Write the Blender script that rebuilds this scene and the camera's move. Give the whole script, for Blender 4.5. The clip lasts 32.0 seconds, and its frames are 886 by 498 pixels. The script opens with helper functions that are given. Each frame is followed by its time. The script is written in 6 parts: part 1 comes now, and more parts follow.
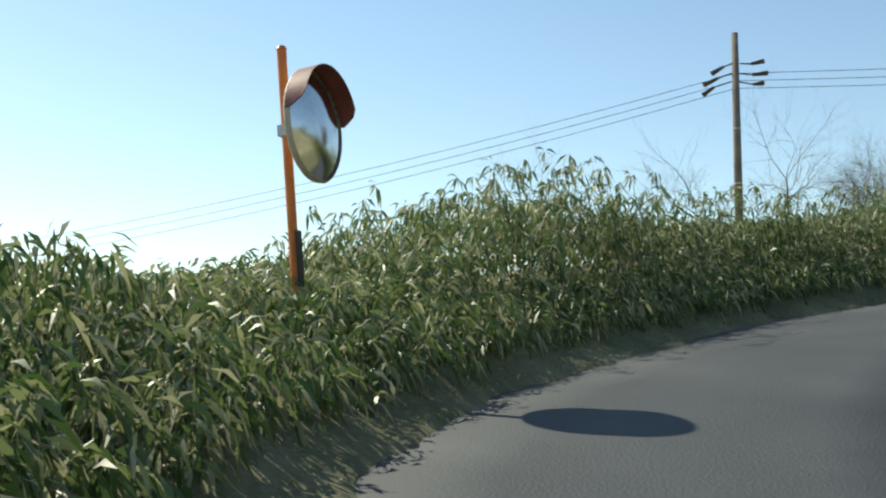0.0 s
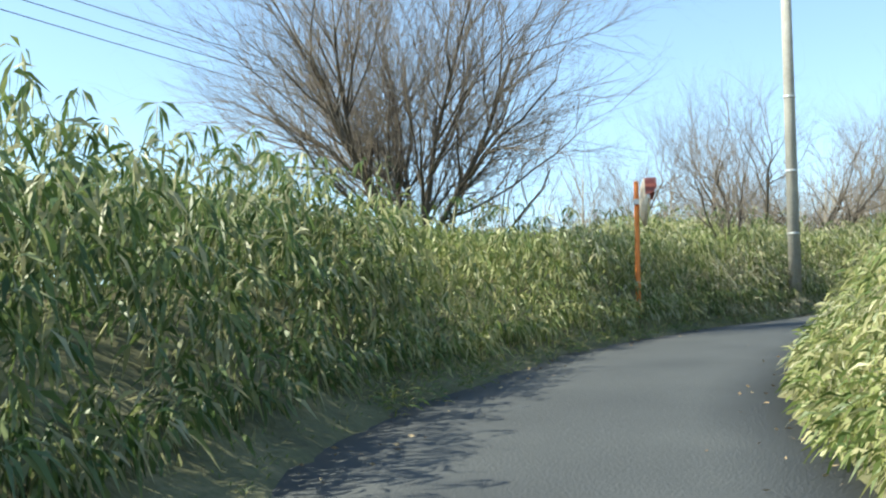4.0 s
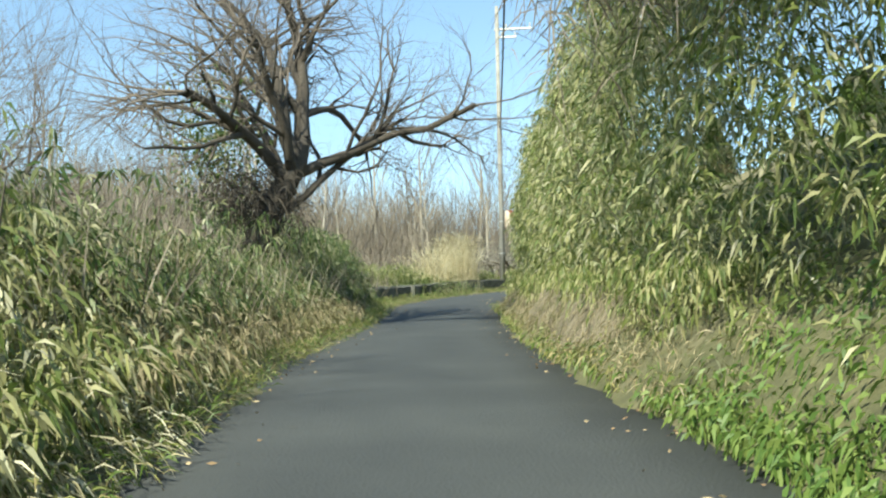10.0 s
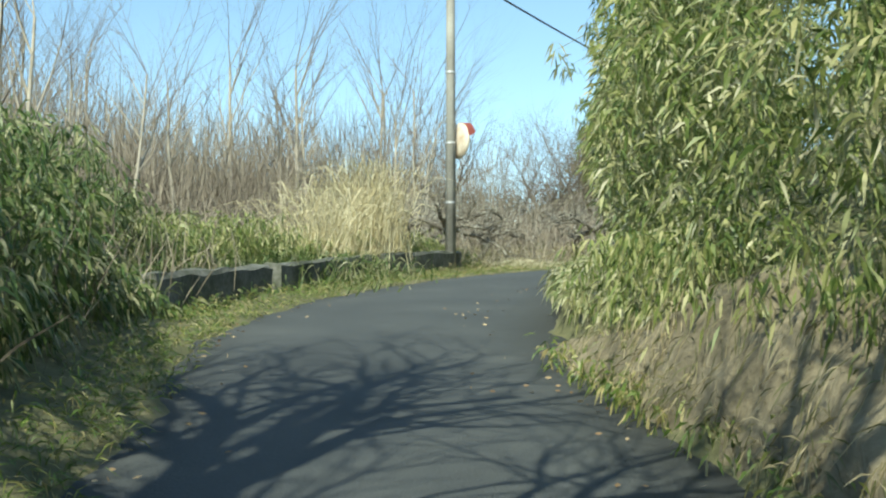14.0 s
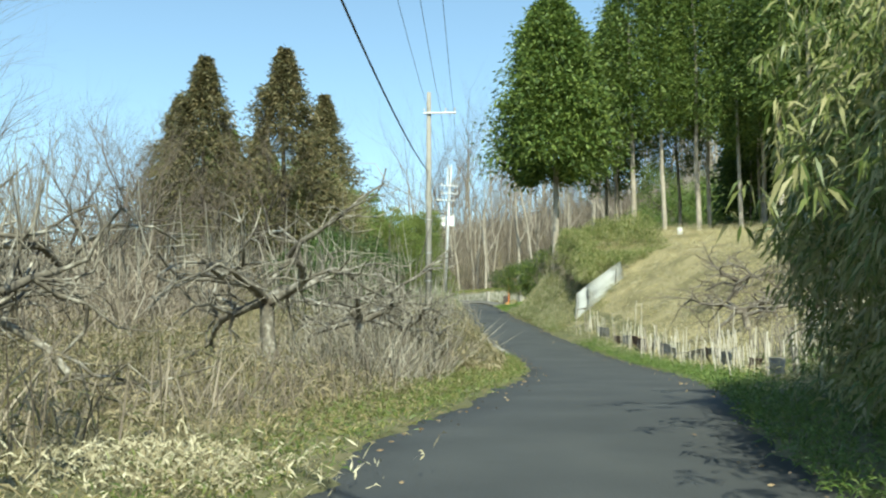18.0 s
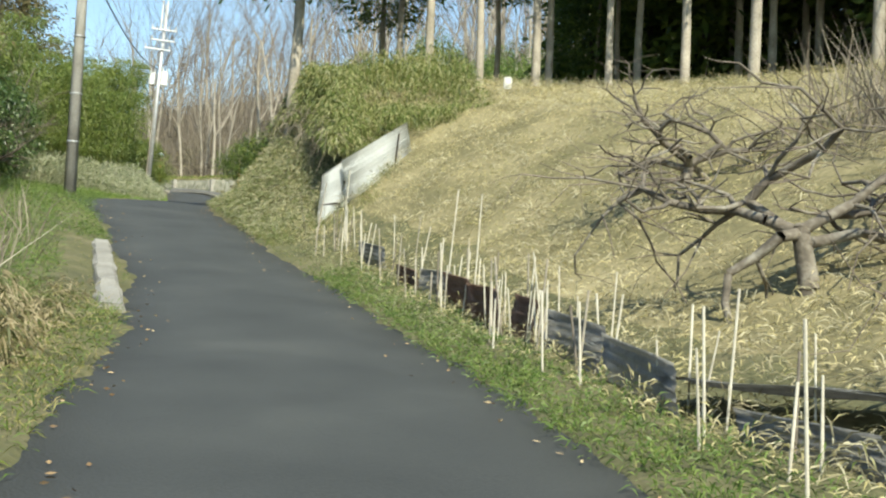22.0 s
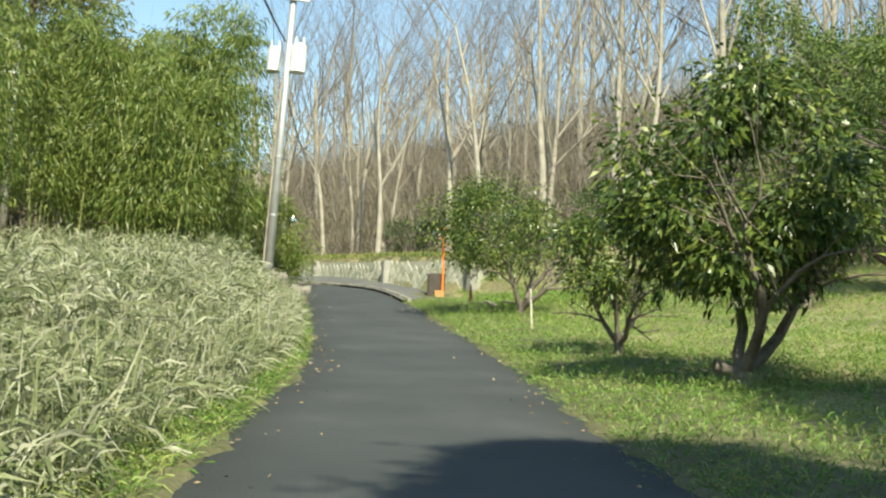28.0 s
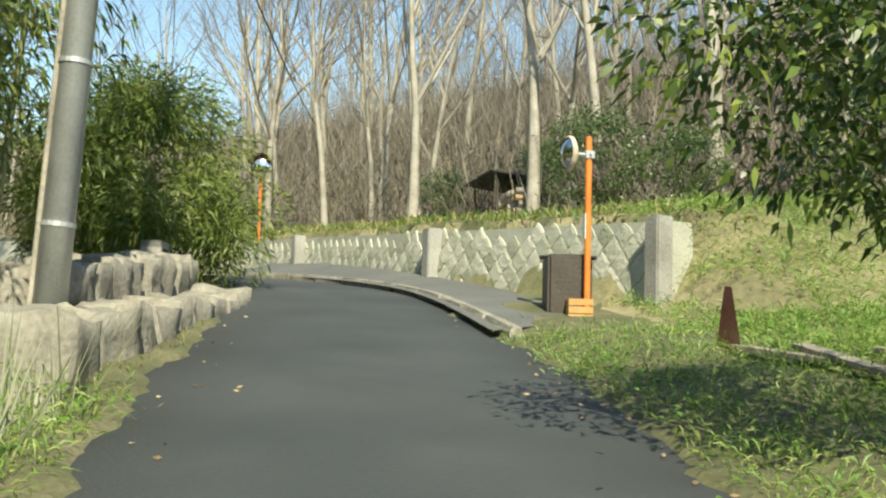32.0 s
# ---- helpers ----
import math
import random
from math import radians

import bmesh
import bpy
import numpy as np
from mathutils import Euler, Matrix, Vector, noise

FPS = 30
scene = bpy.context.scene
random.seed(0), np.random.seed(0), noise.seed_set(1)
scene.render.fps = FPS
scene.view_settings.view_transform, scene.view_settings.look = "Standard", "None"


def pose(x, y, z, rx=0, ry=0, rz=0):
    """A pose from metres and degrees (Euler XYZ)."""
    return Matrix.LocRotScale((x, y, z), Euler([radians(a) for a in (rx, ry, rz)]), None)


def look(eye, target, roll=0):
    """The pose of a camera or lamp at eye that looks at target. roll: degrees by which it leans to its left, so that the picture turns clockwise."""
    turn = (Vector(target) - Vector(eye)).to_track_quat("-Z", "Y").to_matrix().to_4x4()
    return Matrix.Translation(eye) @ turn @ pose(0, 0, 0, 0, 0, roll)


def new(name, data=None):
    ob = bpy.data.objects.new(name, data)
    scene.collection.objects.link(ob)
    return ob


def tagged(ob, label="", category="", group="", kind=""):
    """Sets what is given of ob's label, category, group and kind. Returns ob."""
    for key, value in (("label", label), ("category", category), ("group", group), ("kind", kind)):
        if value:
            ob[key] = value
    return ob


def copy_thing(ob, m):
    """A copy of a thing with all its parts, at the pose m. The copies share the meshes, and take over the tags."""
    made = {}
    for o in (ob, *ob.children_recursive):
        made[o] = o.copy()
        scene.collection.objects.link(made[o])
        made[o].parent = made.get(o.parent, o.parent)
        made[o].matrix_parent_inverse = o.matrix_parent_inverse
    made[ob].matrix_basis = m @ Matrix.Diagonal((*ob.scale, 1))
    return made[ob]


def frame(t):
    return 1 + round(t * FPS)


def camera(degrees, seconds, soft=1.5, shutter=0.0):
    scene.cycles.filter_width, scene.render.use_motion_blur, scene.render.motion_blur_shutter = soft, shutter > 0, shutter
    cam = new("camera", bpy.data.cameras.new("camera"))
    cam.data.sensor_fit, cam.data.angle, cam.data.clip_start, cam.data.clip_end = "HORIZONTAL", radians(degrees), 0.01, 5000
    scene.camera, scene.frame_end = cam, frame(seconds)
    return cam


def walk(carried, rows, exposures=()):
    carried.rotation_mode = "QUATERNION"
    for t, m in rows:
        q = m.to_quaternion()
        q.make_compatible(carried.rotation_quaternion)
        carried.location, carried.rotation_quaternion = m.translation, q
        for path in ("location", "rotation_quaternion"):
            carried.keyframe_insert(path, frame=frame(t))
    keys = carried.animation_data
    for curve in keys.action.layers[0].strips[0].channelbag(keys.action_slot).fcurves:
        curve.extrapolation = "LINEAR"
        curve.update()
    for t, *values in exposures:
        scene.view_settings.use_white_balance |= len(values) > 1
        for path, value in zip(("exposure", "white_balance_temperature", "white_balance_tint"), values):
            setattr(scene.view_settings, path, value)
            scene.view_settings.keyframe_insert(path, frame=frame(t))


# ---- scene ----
# One lane through a hillside of bamboo grass, climbing past an orchard to a walled bend.
cam = camera(44.1, 32.0, soft=2.2)
PATH = [
    (0, (0.000, 0.000, 1.250), (-0.008, 1.989, 1.455), 0.17),
    (0.5, (0.117, 2.307, 1.511), (0.301, 4.288, 1.715), -0.26),
    (1, (0.451, 4.670, 1.771), (0.830, 6.623, 1.979), -0.23),
    (1.5, (1.057, 7.018, 2.022), (1.640, 8.919, 2.240), -0.37),
    (2, (2.008, 9.420, 2.294), (2.821, 11.234, 2.519), 0.15),
    (2.5, (3.284, 11.730, 2.583), (4.325, 13.421, 2.823), -0.38),
    (3, (4.884, 13.995, 2.933), (6.129, 15.540, 3.184), -0.23),
    (3.5, (6.811, 16.138, 3.260), (8.228, 17.524, 3.525), -0.05),
    (4, (8.920, 18.256, 3.599), (10.479, 19.479, 3.873), 0.23),
    (4.5, (11.325, 20.235, 3.960), (12.994, 21.302, 4.231), 0.67),
    (5, (13.928, 21.939, 4.333), (15.688, 22.850, 4.600), 1.20),
    (5.5, (16.630, 23.232, 4.711), (18.468, 23.976, 4.977), 1.74),
    (6, (19.350, 24.275, 5.090), (21.250, 24.839, 5.358), 2.27),
    (6.5, (22.202, 25.138, 5.408), (24.151, 25.490, 5.685), 2.32),
    (7, (25.152, 25.622, 5.827), (27.127, 25.765, 6.108), 2.17),
    (7.5, (28.203, 25.854, 6.185), (30.183, 25.798, 6.466), 2.33),
    (8, (31.216, 25.893, 6.540), (33.189, 25.717, 6.813), 2.03),
    (8.5, (34.341, 25.800, 6.891), (36.307, 25.541, 7.153), 1.39),
    (9, (37.480, 25.533, 7.294), (39.433, 25.185, 7.548), 0.05),
    (9.5, (40.682, 25.114, 7.747), (42.616, 24.674, 8.004), -0.58),
    (10, (43.802, 24.603, 8.147), (45.718, 24.094, 8.410), -0.92),
    (10.5, (46.914, 23.969, 8.600), (48.818, 23.419, 8.869), -1.09),
    (11, (49.954, 23.366, 9.000), (51.846, 22.777, 9.270), -0.85),
    (11.5, (52.890, 22.722, 9.348), (54.776, 22.110, 9.607), -0.22),
    (12, (55.774, 22.058, 9.643), (57.658, 21.435, 9.891), 0.20),
    (12.5, (58.658, 21.394, 9.937), (60.541, 20.758, 10.164), 0.41),
    (13, (61.513, 20.659, 10.231), (63.386, 19.990, 10.441), 0.54),
    (13.5, (64.286, 19.831, 10.526), (66.149, 19.131, 10.725), 0.27),
    (14, (67.060, 19.004, 10.821), (68.911, 18.273, 11.016), -0.00),
    (14.5, (69.783, 18.156, 11.116), (71.624, 17.402, 11.316), -0.18),
    (15, (72.628, 17.404, 11.448), (74.474, 16.664, 11.661), 0.10),
    (15.5, (75.574, 16.725, 11.826), (77.431, 16.023, 12.068), 0.90),
    (16, (78.405, 15.935, 12.214), (80.253, 15.219, 12.486), 1.61),
    (16.5, (80.904, 14.853, 12.574), (82.688, 13.998, 12.868), 1.61),
    (17, (83.165, 13.563, 12.908), (84.827, 12.494, 13.215), 1.06),
    (17.5, (85.097, 12.019, 13.243), (86.617, 10.755, 13.546), 0.30),
    (18, (87.033, 10.268, 13.582), (88.408, 8.844, 13.870), -0.05),
    (18.5, (88.804, 8.389, 13.923), (90.064, 6.859, 14.190), -0.16),
    (19, (90.536, 6.424, 14.171), (91.682, 4.805, 14.418), -0.16),
    (19.5, (92.146, 4.209, 14.424), (93.176, 2.509, 14.650), -0.06),
    (20, (93.717, 1.909, 14.678), (94.646, 0.150, 14.883), 0.36),
    (20.5, (95.247, -0.474, 14.933), (96.159, -2.244, 15.118), 0.74),
    (21, (96.946, -2.940, 15.099), (97.873, -4.705, 15.259), 1.46),
    (21.5, (98.686, -5.322, 15.263), (99.647, -7.071, 15.396), 2.38),
    (22, (100.468, -7.828, 15.431), (101.493, -9.541, 15.550), 2.53),
    (22.5, (102.414, -10.205, 15.691), (103.503, -11.879, 15.803), 1.59),
    (23, (104.445, -12.624, 15.860), (105.586, -14.263, 15.972), 1.73),
    (23.5, (106.682, -15.038, 16.125), (107.872, -16.640, 16.260), 1.77),
    (24, (108.876, -17.328, 16.386), (110.115, -18.887, 16.570), 2.22),
    (24.5, (111.110, -19.532, 16.739), (112.397, -21.046, 16.968), 1.77),
    (25, (113.466, -21.691, 17.185), (114.810, -23.148, 17.452), 0.72),
    (25.5, (116.069, -23.761, 17.725), (117.469, -25.156, 18.029), -0.03),
    (26, (118.707, -25.812, 18.286), (120.132, -27.175, 18.615), -0.34),
    (26.5, (121.337, -27.878, 18.853), (122.742, -29.262, 19.183), -0.02),
    (27, (123.844, -30.041, 19.373), (125.198, -31.480, 19.684), 0.63),
    (27.5, (126.114, -32.381, 19.796), (127.399, -33.888, 20.070), 1.27),
    (28, (128.226, -34.836, 20.153), (129.437, -36.411, 20.382), 1.80),
    (28.5, (130.423, -37.334, 20.419), (131.595, -38.943, 20.610), 2.26),
    (29, (132.369, -39.711, 20.679), (133.517, -41.341, 20.835), 2.94),
    (29.5, (134.273, -41.966, 20.843), (135.398, -43.614, 20.968), 3.22),
    (30, (136.048, -44.054, 21.094), (137.156, -45.714, 21.220), 3.10),
    (30.5, (137.784, -46.228, 21.255), (138.904, -47.878, 21.415), 2.82),
    (31, (139.726, -48.396, 21.603), (140.886, -50.015, 21.774), 1.85),
    (31.5, (141.665, -50.357, 21.854), (142.881, -51.935, 22.035), 1.40),
    (32, (143.604, -52.316, 22.198), (144.857, -53.862, 22.400), 1.53),
]
EXPOSURES = [(0, 0.22, 7050, 1), (3, 0.98, 6950, 2), (6, 1.18, 6650, -5), (9, 0.85, 6950, -2), (12, 0.78, 6750, -8), (17, 0.52, 6800, -8), (20, 0.68, 7000, -3), (22, 0.57, 7100, 0), (23.5, 0.5, 7150, 0), (25, 0.55, 7250, 0), (28, 0.75, 7500, -4), (32, 0.66, 7450, -3)]
walk(cam, [(t, look(eye, target, roll)) for t, eye, target, roll in PATH], EXPOSURES)

# ---- light ----
SUN_DIR = Vector((-0.766, 0.643, 0.0)).normalized()
SUN_UP = radians(41)
world = bpy.data.worlds.new("world")
scene.world = world
world.use_nodes = True
wn, wl = world.node_tree.nodes, world.node_tree.links
sky = wn.new("ShaderNodeTexSky")
sky.sky_type = "NISHITA"
sky.sun_disc = False
sky.sun_elevation = SUN_UP
sky.sun_rotation = math.atan2(SUN_DIR.x, SUN_DIR.y)
sky.air_density, sky.dust_density, sky.ozone_density = 1.0, 0.2, 2.0
wn["Background"].inputs[1].default_value = 0.15
wl.new(sky.outputs[0], wn["Background"].inputs[0])
sun = new("sun", bpy.data.lights.new("sun", "SUN"))
sun.data.energy, sun.data.angle, sun.data.color = 5.0, radians(0.53), (1.0, 0.95, 0.86)
sun.matrix_world = look((SUN_DIR.x * 60, SUN_DIR.y * 60, 60 * math.tan(SUN_UP)), (0, 0, 0))

# ---- materials ----


def paint(name, stops, rough=0.8, scale=3.0, fine=40.0, bump=0.3, metal=0.0, spread=0.0, by="tex", patch=0.4, through_light=0.0):
    """A surface whose colour runs over stops by two noises, or by a random number a piece (by='island' or 'object')."""
    m = bpy.data.materials.new(name)
    m.use_nodes = True
    n, l = m.node_tree.nodes, m.node_tree.links
    b = n["Principled BSDF"]
    b.inputs["Roughness"].default_value, b.inputs["Metallic"].default_value = rough, metal
    co = n.new("ShaderNodeNewGeometry")
    big, small = n.new("ShaderNodeTexNoise"), n.new("ShaderNodeTexNoise")
    for t, s, d in ((big, scale, 3.0), (small, fine, 4.0)):
        l.new(co.outputs["Position"], t.inputs["Vector"])
        t.inputs["Scale"].default_value, t.inputs["Detail"].default_value = s, d
    ramp = n.new("ShaderNodeValToRGB")
    while len(ramp.color_ramp.elements) < len(stops):
        ramp.color_ramp.elements.new(0.5)
    for e, (at, c) in zip(ramp.color_ramp.elements, stops):
        e.position, e.color = at, (*c, 1)
    mix = n.new("ShaderNodeMath")
    mix.operation = "MULTIPLY_ADD"
    mix.inputs[1].default_value = 0.4 if by == "tex" else 0.25
    l.new(small.outputs["Fac"], mix.inputs[0])
    half = n.new("ShaderNodeMath")
    half.operation = "MULTIPLY_ADD"
    half.inputs[1].default_value, half.inputs[2].default_value = (0.6, 0.0) if by == "tex" else (patch, -patch / 2)
    l.new(big.outputs["Fac"], half.inputs[0])
    if by == "tex":
        l.new(half.outputs[0], mix.inputs[2])
    else:
        src = co.outputs["Random Per Island"] if by == "island" else n.new("ShaderNodeObjectInfo").outputs["Random"]
        add = n.new("ShaderNodeMath")
        l.new(src, add.inputs[0])
        l.new(half.outputs[0], add.inputs[1])
        l.new(add.outputs[0], mix.inputs[2])
    l.new(mix.outputs[0], ramp.inputs["Fac"])
    l.new(ramp.outputs["Color"], b.inputs["Base Color"])
    if bump:
        bp = n.new("ShaderNodeBump")
        bp.inputs["Strength"].default_value, bp.inputs["Distance"].default_value = bump, 0.02
        l.new(small.outputs["Fac"], bp.inputs["Height"])
        l.new(bp.outputs["Normal"], b.inputs["Normal"])
    if through_light:
        tr, mx = n.new("ShaderNodeBsdfTranslucent"), n.new("ShaderNodeMixShader")
        l.new(ramp.outputs["Color"], tr.inputs["Color"])
        mx.inputs[0].default_value = through_light
        l.new(b.outputs[0], mx.inputs[1])
        l.new(tr.outputs[0], mx.inputs[2])
        l.new(mx.outputs[0], n["Material Output"].inputs["Surface"])
    return m


ASPHALT = paint("asphalt", [(0.3, (0.036, 0.04, 0.042)), (0.55, (0.055, 0.06, 0.061)), (0.8, (0.09, 0.094, 0.09))], 0.8, 0.7, 45, 0.6)
TURF = paint("turf", [(0.3, (0.1, 0.095, 0.045)), (0.5, (0.21, 0.185, 0.095)), (0.7, (0.36, 0.31, 0.18))], 0.95, 0.6, 10, 0.8)
EARTH = paint("cut_earth", [(0.3, (0.09, 0.075, 0.045)), (0.5, (0.18, 0.15, 0.095)), (0.7, (0.3, 0.255, 0.17))], 0.95, 2.2, 18, 1.0)
SASA = paint("bamboo_grass_leaf", [(0.0, (0.035, 0.075, 0.018)), (0.45, (0.09, 0.145, 0.04)), (0.75, (0.19, 0.23, 0.085)), (1.0, (0.36, 0.35, 0.2))], 0.45, 0.3, 3, 0, by="island", through_light=0.4)
SASA_DRY = paint("weathered_bamboo_grass_leaf", [(0.0, (0.085, 0.13, 0.04)), (0.35, (0.19, 0.22, 0.09)), (0.7, (0.32, 0.32, 0.16)), (1.0, (0.46, 0.44, 0.3))], 0.5, 0.3, 3, 0, by="island", patch=0.7, through_light=0.3)
STRAW = paint("straw", [(0.0, (0.24, 0.2, 0.12)), (0.5, (0.4, 0.36, 0.23)), (1.0, (0.6, 0.56, 0.4))], 0.6, 0.3, 3, 0, by="island", through_light=0.2)
GRASS = paint("grass_blade", [(0.0, (0.06, 0.11, 0.02)), (0.5, (0.13, 0.2, 0.04)), (0.85, (0.25, 0.26, 0.08)), (1.0, (0.4, 0.34, 0.16))], 0.5, 0.2, 3, 0, by="island", through_light=0.3)
MEADOW = paint("dry_meadow_blade", [(0.0, (0.17, 0.19, 0.06)), (0.35, (0.4, 0.36, 0.17)), (1.0, (0.66, 0.58, 0.34))], 0.6, 0.15, 3, 0, by="island", patch=1.6, through_light=0.2)
THICKET = paint("sunlit_bamboo_leaf", [(0.0, (0.05, 0.09, 0.02)), (0.4, (0.13, 0.18, 0.045)), (0.75, (0.27, 0.3, 0.1)), (1.0, (0.45, 0.43, 0.22))], 0.45, 0.3, 3, 0, by="island", patch=0.7, through_light=0.4)
PAMPAS = paint("pampas_straw", [(0.0, (0.3, 0.25, 0.13)), (0.5, (0.52, 0.45, 0.26)), (1.0, (0.72, 0.66, 0.46))], 0.6, 0.3, 3, 0, by="island", through_light=0.25)
DRY_SCRUB = paint("winter_scrub_leaf", [(0.0, (0.06, 0.075, 0.025)), (0.35, (0.13, 0.135, 0.05)), (0.65, (0.24, 0.2, 0.11)), (1.0, (0.4, 0.34, 0.21))], 0.55, 0.35, 3, 0, by="island", patch=0.9, through_light=0.25)
BARK = paint("grey_bark", [(0.3, (0.1, 0.085, 0.07)), (0.6, (0.22, 0.19, 0.16)), (0.8, (0.32, 0.29, 0.25))], 0.9, 2, 20, 0.6)
DARK_BARK = paint("dark_bark", [(0.3, (0.035, 0.03, 0.025)), (0.6, (0.09, 0.075, 0.06)), (0.8, (0.15, 0.13, 0.11))], 0.9, 2, 20, 0.6)
PALE_BARK = paint("pale_bark", [(0.3, (0.2, 0.18, 0.145)), (0.6, (0.4, 0.36, 0.3)), (0.8, (0.54, 0.5, 0.43))], 0.9, 2, 20, 0.6)
LAWN = paint("orchard_grass_blade", [(0.0, (0.075, 0.17, 0.028)), (0.55, (0.16, 0.3, 0.05)), (1.0, (0.36, 0.41, 0.13))], 0.5, 0.25, 3, 0, by="island", patch=0.9, through_light=0.3)
REED = paint("pale_reed_leaf", [(0.0, (0.1, 0.14, 0.05)), (0.35, (0.2, 0.235, 0.11)), (0.7, (0.33, 0.345, 0.2)), (1.0, (0.47, 0.47, 0.35))], 0.5, 0.3, 3, 0, by="island", patch=0.7, through_light=0.3)
CEDAR = paint("cedar_needles", [(0.0, (0.03, 0.06, 0.012)), (0.5, (0.085, 0.145, 0.028)), (1.0, (0.18, 0.24, 0.05))], 0.6, 0.3, 3, 0, by="island", through_light=0.25)
OLIVE = paint("winter_cedar_needles", [(0.0, (0.04, 0.045, 0.016)), (0.5, (0.1, 0.098, 0.04)), (1.0, (0.2, 0.165, 0.08))], 0.6, 0.3, 3, 0, by="island", patch=0.6, through_light=0.2)
DARK_LEAF = paint("dark_evergreen_leaf", [(0.0, (0.02, 0.045, 0.012)), (0.5, (0.05, 0.095, 0.025)), (1.0, (0.12, 0.17, 0.05))], 0.35, 0.5, 3, 0, by="island", through_light=0.2)
CITRUS = paint("citrus_leaf", [(0.0, (0.025, 0.05, 0.012)), (0.5, (0.065, 0.11, 0.025)), (0.85, (0.13, 0.185, 0.04)), (1.0, (0.25, 0.3, 0.07))], 0.35, 0.5, 3, 0, by="island", through_light=0.3)
BAMBOO = paint("bamboo_leaf", [(0.0, (0.05, 0.085, 0.014)), (0.5, (0.12, 0.18, 0.035)), (1.0, (0.26, 0.3, 0.08))], 0.45, 0.15, 3, 0, by="island", patch=0.8, through_light=0.35)
CULM = paint("bamboo_culm", [(0.3, (0.1, 0.13, 0.04)), (0.7, (0.28, 0.28, 0.12))], 0.4, 1, 8, 0.1)
CONCRETE = paint("concrete", [(0.3, (0.2, 0.19, 0.17)), (0.55, (0.32, 0.31, 0.28)), (0.75, (0.42, 0.41, 0.38))], 0.9, 1.2, 25, 0.5)
ORANGE = paint("orange_paint", [(0.3, (0.55, 0.13, 0.02)), (0.6, (0.75, 0.22, 0.04)), (0.8, (0.8, 0.3, 0.1))], 0.5, 4, 30, 0.1)
MIRROR = paint("mirror_steel", [(0.3, (0.6, 0.62, 0.62)), (0.7, (0.75, 0.77, 0.77))], 0.12, 5, 30, 0.02, metal=1.0)
STEEL = paint("galvanised_steel", [(0.3, (0.4, 0.41, 0.42)), (0.7, (0.62, 0.63, 0.64))], 0.5, 3, 30, 0.1, metal=0.6)
WHITE = paint("white_enamel", [(0.3, (0.6, 0.6, 0.58)), (0.7, (0.8, 0.8, 0.78))], 0.5, 3, 30, 0.1)
RUBBER = paint("black_cable", [(0.3, (0.015, 0.015, 0.016)), (0.7, (0.03, 0.03, 0.03))], 0.6, 3, 30, 0)
STONE = paint("stone", [(0.3, (0.16, 0.145, 0.115)), (0.55, (0.29, 0.265, 0.22)), (0.75, (0.43, 0.4, 0.34))], 0.9, 2.5, 20, 0.8)

# ---- the road's line ----
ROAD = [
    (-0.81, -15.98, -1.81), (-0.40, -7.99, -0.91), (-0.00, 0.00, 0.00), (1.35, 7.84, 0.86),
    (5.45, 14.66, 1.79), (11.23, 20.17, 2.70), (18.28, 23.88, 3.70), (26.04, 25.71, 4.69),
    (34.03, 25.82, 5.60), (41.98, 24.92, 6.66), (49.83, 23.39, 7.73), (57.63, 21.64, 8.58),
    (65.35, 19.52, 9.39), (73.03, 17.31, 10.25), (80.66, 14.99, 11.29), (87.06, 10.24, 12.34),
    (92.20, 4.13, 13.18), (96.65, -2.52, 13.82), (101.38, -8.96, 14.30), (106.64, -14.99, 14.87),
    (112.29, -20.65, 15.71), (118.52, -25.67, 17.00), (124.64, -30.81, 18.28), (129.95, -36.79, 19.11),
    (135.09, -42.92, 19.71), (140.30, -48.99, 20.43), (145.93, -54.67, 21.36), (151.62, -60.29, 22.36),
    (157.80, -65.43, 23.40), (164.70, -68.70, 24.08), (172.30, -70.90, 24.40), (180.50, -71.50, 24.65),
    (189.00, -71.00, 24.90),
]
ROAD = np.array(ROAD)


def spline(points, step=0.5):
    """A smooth line through points, as samples a step apart."""
    p = np.vstack([2 * points[0] - points[1], points, 2 * points[-1] - points[-2]])
    out = []
    for i in range(1, len(p) - 2):
        n = max(2, int(np.linalg.norm(p[i + 1] - p[i]) / step))
        u = np.linspace(0, 1, n, endpoint=False)[:, None]
        out.append(0.5 * (2 * p[i] + (p[i + 1] - p[i - 1]) * u + (2 * p[i - 1] - 5 * p[i] + 4 * p[i + 1] - p[i + 2]) * u**2 + (3 * p[i] - p[i - 1] - 3 * p[i + 1] + p[i + 2]) * u**3))
    return np.vstack(out + [points[-1:]])


LINE = spline(ROAD)
LINE_S = np.r_[0, np.cumsum(np.hypot(*np.diff(LINE[:, :2], axis=0).T))] - 16.0
ahead = np.gradient(LINE[:, :2], axis=0)
ahead /= np.hypot(*ahead.T)[:, None]
RIGHT = np.stack([ahead[:, 1], -ahead[:, 0]], 1)


def on_road(s, off=0.0):
    """The place on the road's plane s metres along and off metres to the right."""
    s, off = np.asarray(s, float), np.asarray(off, float)
    p = np.stack([np.interp(s, LINE_S, LINE[:, k]) for k in range(3)], -1)
    r = np.stack([np.interp(s, LINE_S, RIGHT[:, k]) for k in range(2)], -1)
    p[..., :2] += r * off[..., None]
    return p


